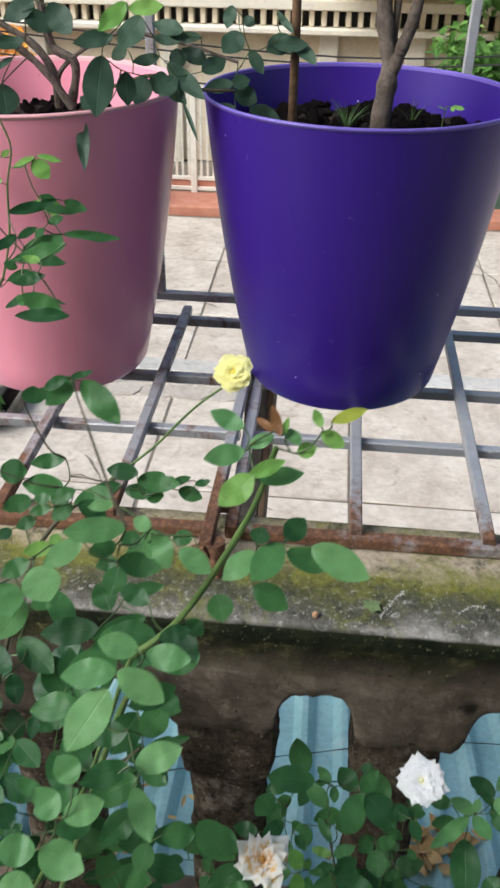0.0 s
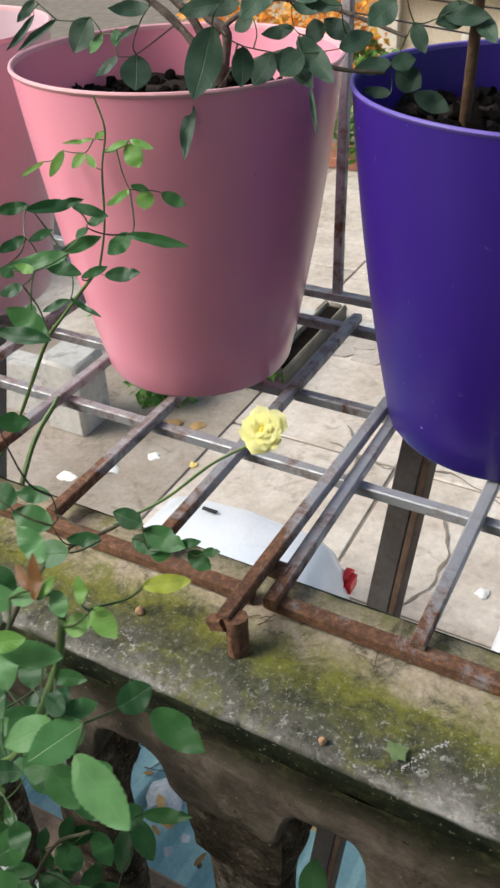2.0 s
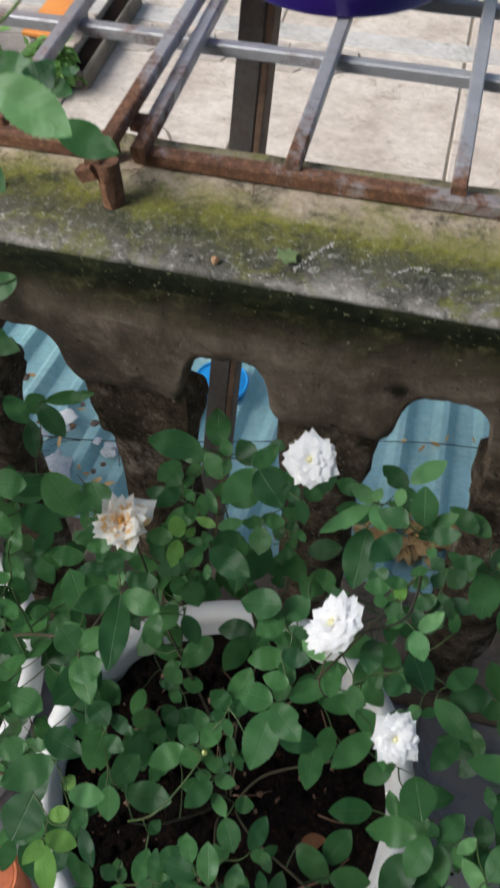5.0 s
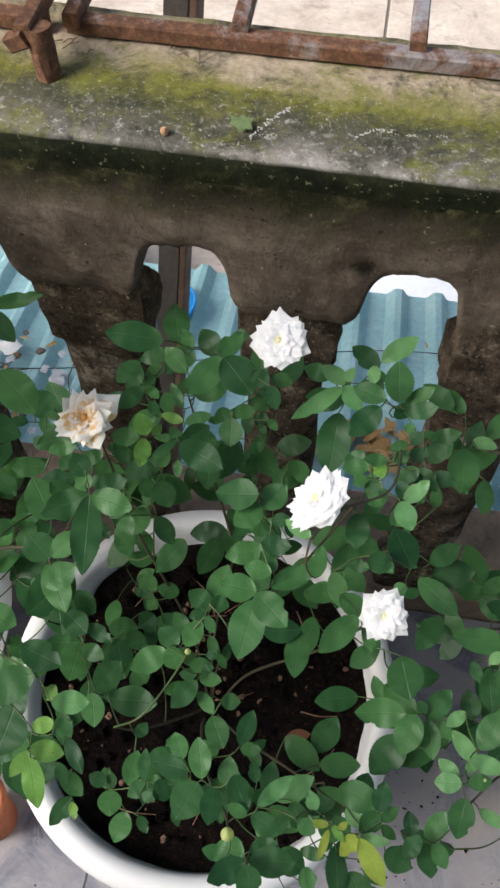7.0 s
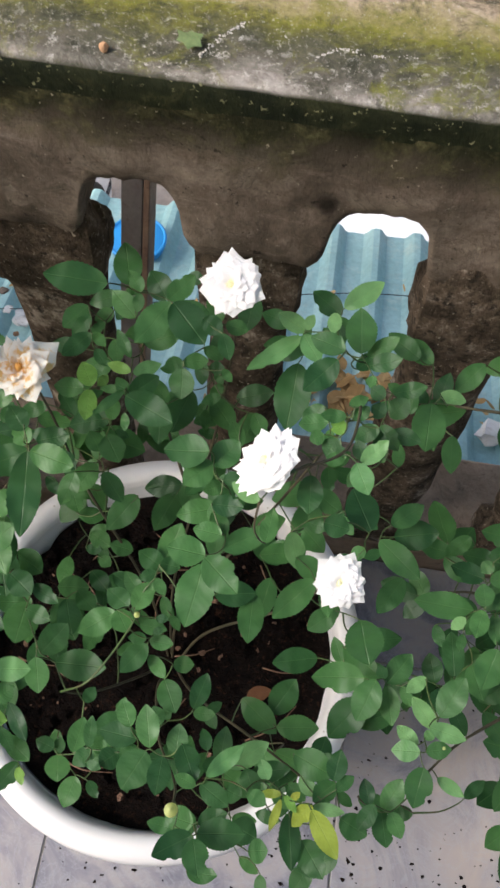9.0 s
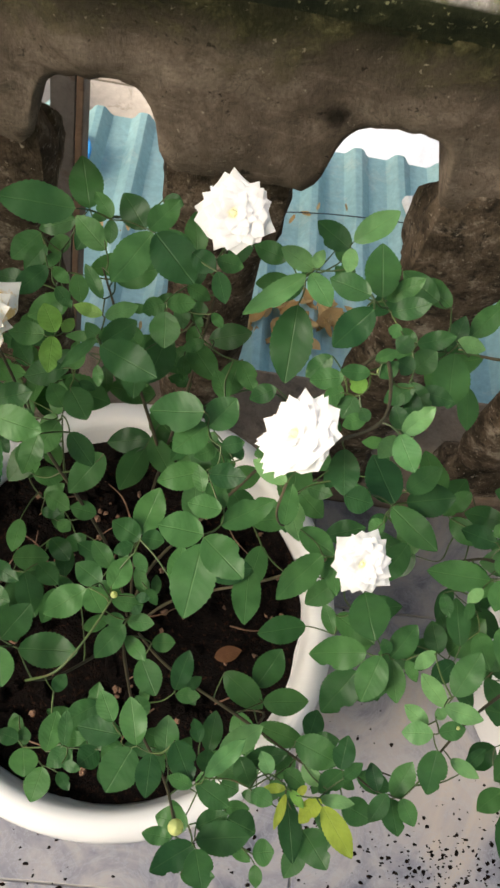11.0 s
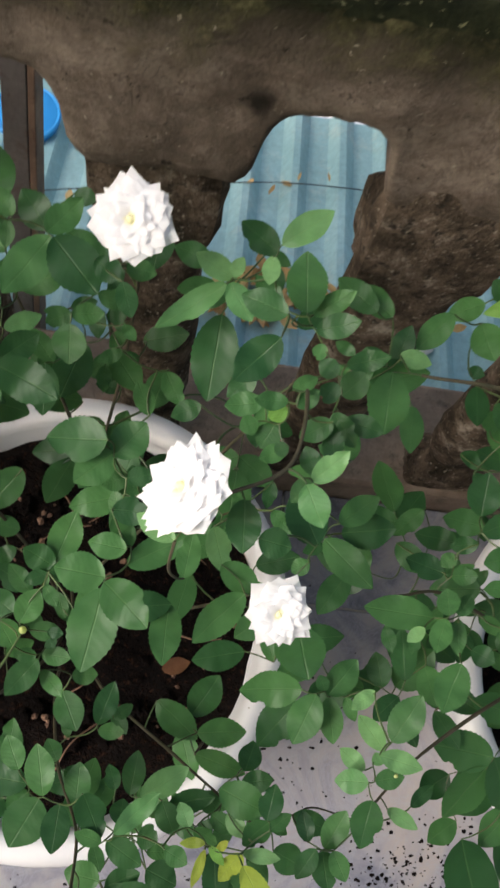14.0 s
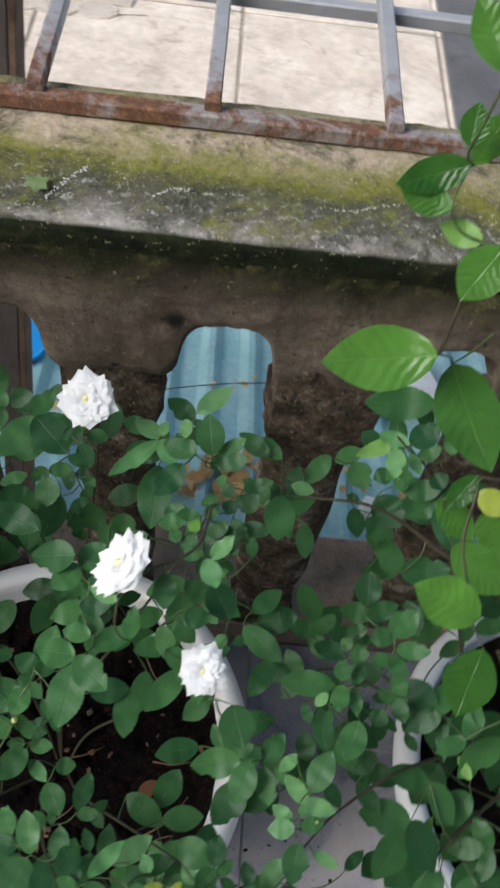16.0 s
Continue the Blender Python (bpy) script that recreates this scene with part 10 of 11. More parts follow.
tall.blade_at((-0.109, 0.420, 1.162), (-0.115, 0.400, 1.146), 0.018, (0.4, -0.6, 0.7), LEAF_FRESH)
tall.blade_at((-0.126, 0.471, 1.035), (-0.166, 0.449, 1.027), 0.016, (0.2, -0.7, 0.7))
tall.blade_at((-0.150, 0.460, 0.966), (-0.123, 0.460, 0.961), 0.017, (0.2, -0.5, 0.9))
tall.blade_at((-0.138, 0.480, 0.919), (-0.102, 0.480, 0.909), 0.021, (0.2, -0.6, 0.8))
tall.blade_at((-0.084, 0.478, 0.990), (-0.110, 0.462, 0.980), 0.019, (0.0, -0.6, 0.8))
tall.blade_at((-0.123, 0.414, 0.987), (-0.140, 0.387, 0.969), 0.025, (0.2, -0.6, 0.8))
tall.blade_at((-0.128, 0.410, 0.907), (-0.166, 0.390, 0.897), 0.027, (0.1, -0.6, 0.8))
tall.blade_at((-0.164, 0.485, 0.809), (-0.146, 0.475, 0.799), 0.014, (0.3, -0.4, 0.9))
tall.blade_at((-0.166, 0.433, 0.953), (-0.166, 0.407, 0.938), 0.019, (0.0, -0.5, 0.9))
tall.blade_at((-0.205, 0.504, 0.659), (-0.166, 0.496, 0.650), 0.026, (0.1, -0.5, 0.9))
tall.blade_at((-0.250, 0.503, 0.646), (-0.197, 0.497, 0.642), 0.029, (0.0, -0.4, 0.9))
tall.blade_at((-0.290, 0.501, 0.592), (-0.262, 0.499, 0.587), 0.024, (0.1, -0.5, 0.8))
tall.blade_at((-0.153, 0.506, 0.806), (-0.129, 0.494, 0.789), 0.019, (0.3, -0.5, 0.8))
tall.blade_at((-0.208, 0.503, 0.738), (-0.183, 0.497, 0.729), 0.019, (0.2, -0.4, 0.9))
tall.blade_at((-0.153, 0.428, 1.030), (-0.142, 0.452, 1.045), 0.019, (0.1, -0.5, 0.8))
tall.blade_at((-0.170, 0.586, 0.697), (-0.120, 0.604, 0.703), 0.016, (0.1, -0.5, 0.8))
tall.blade_at((-0.174, 0.591, 0.699), (-0.184, 0.569, 0.693), 0.025, (0.3, -0.4, 0.9))
tall.blade_at((-0.173, 0.577, 0.701), (-0.138, 0.555, 0.684), 0.023, (0.2, -0.4, 0.9))
tall.blade_at((-0.144, 0.506, 0.650), (-0.184, 0.494, 0.654), 0.026, (0.2, -0.4, 0.9))
tall.blade_at((-0.091, 0.530, 0.600), (-0.130, 0.550, 0.605), 0.031, (-0.0, -0.3, 0.9))
tall.blade_at((-0.173, 0.466, 0.607), (-0.209, 0.494, 0.627), 0.031, (0.2, -0.3, 0.9))
tall.blade_at((-0.171, 0.541, 0.654), (-0.193, 0.580, 0.667), 0.021, (0.1, -0.3, 1.0))
tall.blade_at((-0.203, 0.474, 0.556), (-0.161, 0.446, 0.543), 0.032, (0.0, -0.4, 0.9))
tall.blade_at((-0.141, 0.431, 0.520), (-0.152, 0.409, 0.515), 0.019, (0.3, -0.4, 0.9))
tall.blade_at((-0.109, 0.483, 0.657), (-0.126, 0.480, 0.660), 0.011, (0.2, -0.4, 0.9))
tall.blade_at((-0.104, 0.509, 0.671), (-0.124, 0.498, 0.671), 0.012, (0.2, -0.3, 0.9))
tall.blade_at((-0.090, 0.485, 0.654), (-0.074, 0.477, 0.650), 0.010, (0.0, -0.4, 0.9))
tall.blade_at((-0.057, 0.447, 0.627), (-0.092, 0.437, 0.624), 0.021, (-0.0, -0.2, 1.0))
tall.blade_at((-0.093, 0.459, 0.616), (-0.125, 0.450, 0.619), 0.020, (0.2, -0.4, 0.9))
tall.blade_at((-0.058, 0.379, 0.610), (-0.093, 0.382, 0.615), 0.018, (0.1, -0.3, 0.9))
tall.blade_at((-0.080, 0.395, 0.570), (-0.112, 0.357, 0.558), 0.032, (0.0, -0.3, 0.9))
tall.blade_at((-0.101, 0.356, 0.571), (-0.063, 0.328, 0.548), 0.026, (0.3, -0.3, 0.9))
tall.blade_at((-0.083, 0.402, 0.520), (-0.077, 0.355, 0.510), 0.026, (0.1, -0.2, 1.0))
tall.blade_at((-0.054, 0.328, 0.577), (-0.084, 0.355, 0.580), 0.021, (0.0, -0.1, 1.0))
tall.blade_at((-0.042, 0.330, 0.481), (-0.079, 0.322, 0.488), 0.024, (0.2, -0.1, 1.0))
tall.blade_at((-0.028, 0.237, 0.520), (-0.014, 0.262, 0.521), 0.016, (0.0, -0.0, 1.0))
tall.blade_at((-0.044, 0.249, 0.488), (-0.046, 0.270, 0.493), 0.012, (0.1, -0.2, 1.0))
tall.blade_at((-0.034, 0.248, 0.528), (-0.024, 0.219, 0.522), 0.018, (0.0, -0.2, 1.0))
tall.blade_at((-0.028, 0.200, 0.498), (-0.002, 0.183, 0.495), 0.018, (0.1, -0.1, 1.0))
tall.blade_at((-0.064, 0.240, 0.401), (-0.074, 0.210, 0.388), 0.019, (-0.1, -0.4, 0.9))
tall.blade_at((-0.119, 0.467, 0.987), (-0.158, 0.478, 0.986), 0.021, (-0.1, -0.3, 0.9))
tall.blade_at((-0.098, 0.445, 1.055), (-0.077, 0.420, 1.044), 0.020, (-0.1, -0.5, 0.9))
tall.blade_at((-0.158, 0.383, 1.033), (-0.193, 0.376, 1.027), 0.021, (-0.1, -0.5, 0.9))
tall.blade_at((-0.140, 0.401, 1.070), (-0.159, 0.369, 1.069), 0.022, (0.3, -0.2, 0.9))
tall.blade_at((-0.108, 0.345, 1.084), (-0.080, 0.363, 1.085), 0.017, (0.3, -0.6, 0.7))
tall.blade_at((-0.132, 0.374, 1.113), (-0.122, 0.342, 1.100), 0.018, (0.3, -0.3, 0.9))
tall.blade_at((-0.153, 0.355, 1.002), (-0.152, 0.377, 1.010), 0.015, (0.2, -0.3, 0.9))
tall.blade_at((-0.183, 0.352, 0.940), (-0.164, 0.372, 0.944), 0.015, (0.1, -0.3, 0.9))
tall.blade_at((-0.192, 0.368, 0.936), (-0.216, 0.376, 0.942), 0.013, (0.2, -0.2, 1.0))
tall.blade_at((-0.191, 0.373, 0.879), (-0.163, 0.384, 0.874), 0.019, (0.3, -0.3, 0.9))
tall.blade_at((-0.231, 0.359, 0.880), (-0.217, 0.372, 0.886), 0.013, (0.1, -0.5, 0.9))
tall.blade_at((-0.255, 0.507, 0.847), (-0.254, 0.486, 0.837), 0.012, (0.2, -0.4, 0.9))
tall.blade_at((-0.251, 0.497, 0.966), (-0.212, 0.470, 0.956), 0.025, (-0.0, -0.4, 0.9))
tall.blade_at((-0.242, 0.452, 0.975), (-0.277, 0.477, 0.984), 0.020, (-0.1, -0.4, 0.9))
tall.blade_at((-0.143, 0.456, 0.697), (-0.102, 0.454, 0.679), 0.028, (0.4, -0.2, 0.9))
tall.blade_at((-0.162, 0.419, 0.738), (-0.127, 0.420, 0.725), 0.023, (0.3, -0.4, 0.9))
tall.blade_at((-0.075, 0.452, 0.693), (-0.083, 0.470, 0.697), 0.010, (-0.0, -0.2, 1.0))
tall.blade_at((-0.176, 0.381, 0.453), (-0.172, 0.361, 0.443), 0.012, (0.1, -0.4, 0.9))
tall.blade_at((-0.158, 0.352, 0.474), (-0.179, 0.339, 0.478), 0.013, (0.3, -0.3, 0.9))
tall.blade_at((-0.091, 0.266, 0.525), (-0.118, 0.267, 0.525), 0.016, (0.0, -0.3, 0.9))
tall.blade_at((-0.160, 0.320, 0.549), (-0.126, 0.332, 0.539), 0.021, (0.4, -0.4, 0.9))
tall.blade_at((-0.092, 0.279, 0.507), (-0.086, 0.234, 0.496), 0.028, (-0.1, -0.2, 1.0))
tall.blade_at((-0.093, 0.204, 0.499), (-0.090, 0.175, 0.499), 0.018, (0.2, 0.0, 1.0))
tall.blade_at((-0.067, 0.226, 0.507), (-0.078, 0.204, 0.497), 0.017, (0.1, -0.5, 0.9))
tall.blade_at((-0.111, 0.427, 1.095), (-0.136, 0.437, 1.101), 0.015, (-0.0, -0.6, 0.8))
tall.blade_at((-0.225, 0.527, 1.001), (-0.199, 0.491, 0.986), 0.023, (0.2, -0.2, 0.9))
tall.blade_at((-0.223, 0.494, 0.951), (-0.203, 0.459, 0.933), 0.026, (0.3, -0.3, 0.9))
tall.blade_at((-0.133, 0.428, 0.893), (-0.159, 0.410, 0.885), 0.019, (-0.0, -0.4, 0.9))
tall.blade_at((-0.141, 0.434, 0.820), (-0.167, 0.405, 0.809), 0.026, (0.1, -0.4, 0.9))
tall.blade_at((-0.211, 0.441, 0.889), (-0.191, 0.409, 0.872), 0.025, (0.1, -0.4, 0.9))
tall.blade_at((-0.212, 0.464, 0.873), (-0.179, 0.442, 0.862), 0.024, (-0.0, -0.5, 0.9))
tall.blade_at((-0.209, 0.491, 0.569), (-0.200, 0.520, 0.591), 0.024, (-0.0, -0.6, 0.8))
tall.blade_at((-0.275, 0.507, 0.533), (-0.282, 0.549, 0.552), 0.029, (0.2, -0.4, 0.9))
tall.blade_at((-0.300, 0.562, 0.504), (-0.299, 0.537, 0.493), 0.016, (0.2, -0.4, 0.9))
tall.blade_at((-0.236, 0.539, 0.634), (-0.229, 0.516, 0.629), 0.016, (0.3, -0.1, 0.9))
tall.blade_at((-0.200, 0.467, 0.945), (-0.203, 0.493, 0.966), 0.019, (0.3, -0.6, 0.8))
flower(tall, (-0.083, 0.711, 1.131), (0.05, -0.62, 0.72), 0.0190, PETAL_YELLOW, "fully double pale yellow rose", 60, 0.35, 0.85, 0.25)
tall.scatter((-0.34, 0.34, 0.42), (-0.08, 0.54, 0.66), 20, 0.075)
tall.scatter((-0.50, 0.42, 0.72), (-0.22, 0.58, 0.92), 22, 0.075)
tall.scatter((-0.22, 0.20, 0.40), (-0.06, 0.36, 0.52), 10, 0.075)
tall.scatter((-0.50, 0.34, 0.50), (-0.28, 0.54, 0.86), 26, 0.07)
# unseen leaves added at the far left to screen the beam from the sun
tall.scatter((-0.78, 0.24, 0.58), (-0.44, 0.54, 1.02), 34, 0.08)
tall.done()

# ---- rose in the pink pot ----
potted = Plant("rose_plant", "pruned rose with large old bluish leaves in the pink pot", "rose plant", (-0.392, 1.128, 1.255), 41)
potted.cane([(-0.338, 1.100, 1.287), (-0.365, 1.100, 1.326), (-0.396, 1.100, 1.354), (-0.438, 1.100, 1.380)], 0.005, 0.004, BARK)
potted.cane([(-0.346, 1.120, 1.282), (-0.335, 1.120, 1.336), (-0.363, 1.120, 1.358), (-0.373, 1.120, 1.412)], 0.0065, 0.005, BARK)
potted.cane([(-0.362, 1.120, 1.283), (-0.364, 1.120, 1.324), (-0.386, 1.120, 1.357), (-0.426, 1.120, 1.381)], 0.006, 0.004, BARK)
potted.cane([(-0.362, 1.120, 1.283), (-0.352, 1.120, 1.331), (-0.283, 1.120, 1.372), (-0.211, 1.120, 1.368), (-0.126, 1.120, 1.345)], 0.0035, 0.002, BARK)
potted.cane([(-0.270, 1.050, 1.325), (-0.218, 1.050, 1.339), (-0.174, 1.050, 1.326), (-0.121, 1.050, 1.325)], 0.0025, 0.0018, TWIG)
potted.blade_at((-0.460, 1.040, 1.360), (-0.473, 1.020, 1.326), 0.031, (0.2, -0.9, 0.4), LEAF_OLD, "leaf")
potted.blade_at((-0.423, 1.035, 1.351), (-0.418, 1.025, 1.335), 0.013, (0.2, -0.8, 0.5))
potted.blade_at((-0.446, 1.039, 1.344), (-0.452, 1.021, 1.327), 0.012, (0.4, -0.7, 0.6), LEAF_FRESH)
potted.blade_at((-0.403, 1.039, 1.326), (-0.396, 1.021, 1.293), 0.035, (0.4, -0.8, 0.5), LEAF_OLD, "leaf")
potted.blade_at((-0.420, 1.028, 1.325), (-0.442, 1.012, 1.306), 0.012, (0.1, -0.8, 0.5), LEAF_OLD)
potted.blade_at((-0.255, 0.954, 1.375), (-0.257, 0.916, 1.319), 0.034, (0.4, -0.8, 0.5), LEAF_OLD, "leaf")
potted.blade_at((-0.285, 0.956, 1.314), (-0.277, 0.924, 1.259), 0.015, (0.1, -0.9, 0.5), LEAF_OLD, "leaf")
potted.blade_at((-0.246, 0.956, 1.394), (-0.283, 0.943, 1.387), 0.018, (0.2, -0.9, 0.4), LEAF_OLD, "leaf")
potted.blade_at((-0.236, 0.977, 1.355), (-0.232, 0.963, 1.322), 0.022, (0.3, -0.9, 0.4), LEAF_OLD, "leaf")
potted.blade_at((-0.184, 0.999, 1.348), (-0.200, 0.981, 1.330), 0.021, (0.3, -0.8, 0.6), LEAF_OLD, "leaf")
potted.blade_at((-0.200, 1.008, 1.340), (-0.170, 0.992, 1.320), 0.017, (0.0, -0.8, 0.6), LEAF_OLD, "leaf")
potted.blade_at((-0.195, 1.010, 1.360), (-0.149, 0.991, 1.326), 0.022, (0.1, -0.8, 0.6), LEAF_OLD, "leaf")
potted.blade_at((-0.206, 1.025, 1.364), (-0.237, 1.015, 1.359), 0.014, (0.2, -0.8, 0.5), LEAF_OLD, "leaf")
potted.blade_at((-0.215, 1.039, 1.382), (-0.181, 1.041, 1.380), 0.015, (0.1, -0.9, 0.5), LEAF_OLD, "leaf")
potted.blade_at((-0.157, 1.020, 1.350), (-0.131, 1.040, 1.361), 0.022, (0.3, -0.7, 0.7), LEAF_OLD, "leaf")
potted.blade_at((-0.114, 1.049, 1.388), (-0.134, 1.031, 1.369), 0.027, (0.1, -0.8, 0.6), LEAF_OLD, "leaf")
potted.blade_at((-0.128, 1.085, 1.327), (-0.163, 1.075, 1.322), 0.018, (0.2, -0.9, 0.5), LEAF_OLD, "leaf")
potted.blade_at((-0.132, 1.095, 1.323), (-0.109, 1.105, 1.328), 0.019, (0.2, -0.8, 0.5), LEAF_OLD, "leaf")
potted.blade_at((-0.128, 1.102, 1.316), (-0.099, 1.098, 1.303), 0.026, (0.1, -0.9, 0.5), LEAF_OLD, "leaf")
potted.blade_at((-0.111, 1.112, 1.294), (-0.070, 1.108, 1.281), 0.021, (0.1, -0.8, 0.5), LEAF_OLD, "leaf")
potted.blade_at((-0.125, 1.080, 1.299), (-0.155, 1.080, 1.301), 0.013, (0.0, -0.8, 0.7), LEAF_OLD)
potted.blade_at((-0.108, 1.086, 1.364), (-0.090, 1.074, 1.340), 0.016, (0.1, -0.9, 0.5), LEAF_OLD, "leaf")
potted.blade_at((-0.083, 1.099, 1.370), (-0.038, 1.101, 1.370), 0.020, (0.0, -0.8, 0.5), LEAF_OLD, "leaf")
potted.blade_at((-0.489, 1.018, 1.359), (-0.520, 0.982, 1.332), 0.009, (0.4, -0.7, 0.5), LEAF_OLD, "narrow")
potted.blade_at((-0.519, 1.018, 1.363), (-0.537, 0.982, 1.331), 0.009, (0.4, -0.7, 0.6), LEAF_OLD, "narrow")
potted.blade_at((-0.507, 1.008, 1.379), (-0.522, 0.992, 1.359), 0.012, (0.4, -0.8, 0.4), LEAF_OLD)
potted.blade_at((-0.240, 1.004, 1.375), (-0.255, 0.996, 1.364), 0.016, (0.1, -0.9, 0.5), LEAF_OLD)
potted.blade_at((-0.175, 0.995, 1.322), (-0.154, 0.965, 1.286), 0.005, (0.1, -0.7, 0.7), LEAF_OLD, "narrow")
potted.blade_at((-0.358, 1.008, 1.379), (-0.399, 0.992, 1.378), 0.017, (0.3, -0.8, 0.6), LEAF_OLD, "leaf")
potted.blade_at((-0.374, 1.009, 1.361), (-0.393, 0.991, 1.347), 0.008, (0.2, -0.7, 0.7), LEAF_OLD, "narrow")
potted.blade_at((-0.265, 0.966, 1.313), (-0.289, 0.974, 1.328), 0.020, (0.1, -0.7, 0.7), LEAF_OLD)
potted.blade_at((-0.316, 0.978, 1.421), (-0.289, 0.962, 1.393), 0.028, (-0.0, -0.9, 0.5), LEAF_OLD, "leaf")
potted.blade_at((-0.342, 0.969, 1.413), (-0.311, 0.971, 1.394), 0.022, (0.3, -0.9, 0.4), LEAF_OLD, "leaf")
potted.blade_at((-0.331, 0.977, 1.423), (-0.363, 0.963, 1.405), 0.024, (0.1, -0.8, 0.6), LEAF_OLD, "leaf")
potted.blade_at((-0.228, 0.972, 1.424), (-0.256, 0.948, 1.399), 0.020, (0.2, -0.8, 0.5), LEAF_YOUNG, "leaf")
potted.blade_at((-0.224, 0.956, 1.420), (-0.187, 0.964, 1.423), 0.018, (0.1, -0.9, 0.5), LEAF_YOUNG, "leaf")
potted.blade_at((-0.254, 1.007, 1.386), (-0.296, 0.993, 1.381), 0.018, (0.2, -0.8, 0.5), LEAF_OLD, "leaf")
potted.blade_at((-0.222, 1.014, 1.406), (-0.244, 0.986, 1.376), 0.028, (0.1, -0.8, 0.6), LEAF_OLD, "leaf")
potted.blade_at((-0.176, 1.017, 1.392), (-0.213, 1.023, 1.399), 0.019, (-0.0, -0.8, 0.6), LEAF_OLD, "leaf")
potted.blade_at((-0.157, 1.023, 1.386), (-0.192, 1.017, 1.386), 0.013, (0.1, -0.8, 0.5), LEAF_OLD)
potted.blade_at((-0.153, 1.035, 1.358), (-0.184, 1.045, 1.370), 0.020, (0.0, -0.8, 0.6), LEAF_OLD)
potted.blade_at((-0.195, 1.027, 1.358), (-0.176, 1.033, 1.366), 0.022, (0.1, -0.9, 0.5), LEAF_OLD)
potted.blade_at((-0.060, 1.107, 1.377), (-0.089, 1.093, 1.363), 0.026, (0.1, -0.9, 0.5), LEAF_OLD, "leaf")
potted.blade_at((-0.056, 1.111, 1.374), (-0.027, 1.089, 1.350), 0.018, (-0.0, -0.7, 0.7), LEAF_OLD, "leaf")
potted.blade_at((-0.191, 1.000, 1.338), (-0.215, 1.000, 1.344), 0.026, (0.1, -0.9, 0.5), LEAF_OLD, "leaf")
potted.blade_at((-0.218, 1.000, 1.347), (-0.228, 0.980, 1.320), 0.026, (0.1, -0.8, 0.6), LEAF_OLD, "leaf")
potted.blade_at((-0.078, 1.109, 1.404), (-0.056, 1.091, 1.383), 0.009, (-0.1, -0.8, 0.6), LEAF_OLD)
potted.blade_at((-0.116, 1.083, 1.400), (-0.102, 1.077, 1.392), 0.013, (-0.1, -0.9, 0.5), LEAF_OLD)
potted.blade_at((-0.127, 1.065, 1.414), (-0.132, 1.055, 1.391), 0.016, (-0.1, -0.9, 0.4), LEAF_OLD)
potted.done()


# ---- young tree, stake and weeds in the violet pot ----
tree = Plant("young_tree", "bare grey trunk of a young tree forking above the soil", "young tree", (0.055, 1.10, 1.25), 3)
tree.cane([(0.055, 1.10, 1.235), (0.056, 1.10, 1.29), (0.060, 1.102, 1.335), (0.058, 1.11, 1.36), (0.048, 1.12, 1.42), (0.040, 1.13, 1.56)], 0.0135, 0.008, BARK, "trunk", 12, 0.35)
tree.cane([(0.060, 1.102, 1.335), (0.072, 1.105, 1.365), (0.088, 1.12, 1.42), (0.10, 1.13, 1.56)], 0.0095, 0.006, BARK, "limb", 10, 0.35)
tree.cane([(0.060, 1.105, 1.345), (0.064, 1.12, 1.38), (0.066, 1.14, 1.56)], 0.006, 0.004, BARK, "limb", 8, 0.35)
st = ([], [])
tube(st, [(0, 0, -0.05), (0.001, 0, 0.12), (-0.001, 0, 0.34)], 0.0058, 0.0055, 10, 0.06)
stake = part("garden_stake", st, WOOD)
stake.location = (-0.056, 1.115, 1.26)
tagged(stake, "thin brown bamboo stake pushed into the soil", "garden stake")


def grass_tuft(at, n, h, seed, material, label):
    r = random.Random(seed)
    vs, fs = [], []
    for i in range(n):
        a, lean, L_ = r.uniform(0, 6.283), r.uniform(0.15, 0.75), h * r.uniform(0.6, 1.1)
        d = Vector((math.cos(a), math.sin(a), 0))
        s = Vector((-d.y, d.x, 0)) * 0.0011
        k0 = len(vs)
        for q in range(6):
            u = q / 5
            p = d * (L_ * lean * u ** 1.7) + Vector((0, 0, L_ * (u - 0.35 * lean * u * u)))
            w = 1 - u * 0.85
            vs += [tuple(p - s * w), tuple(p + Vector((0, 0, 0.0005)) * w), tuple(p + s * w)]
        for q in range(5):
            b = k0 + q * 3
            fs += [(b, b + 1, b + 4, b + 3), (b + 1, b + 2, b + 5, b + 4)]
    ob = part("grass_tuft", (vs, fs), material)
    ob.location = at
    return tagged(ob, label, "grass", kind="stuff")


grass_tuft((0.015, 1.115, 1.262), 34, 0.05, 2, STEM, "pale green grass tuft sprouting in the violet pot")
grass_tuft((0.10, 1.16, 1.262), 9, 0.045, 6, STEM, "thin weed blades sprouting in the violet pot")
weed = Plant("weed", "small bright green weed in the violet pot", "weed", (0.135, 1.13, 1.265), 8)
weed.cane([(0.135, 1.13, 1.265), (0.136, 1.128, 1.285), (0.138, 1.127, 1.30)], 0.0009, 0.0006, STEM)
weed.spray((0.138, 1.127, 1.300), (0.160, 1.12, 1.302), 3, LEAF_YOUNG)
weed.spray((0.138, 1.127, 1.298), (0.125, 1.115, 1.302), 1, LEAF_YOUNG)

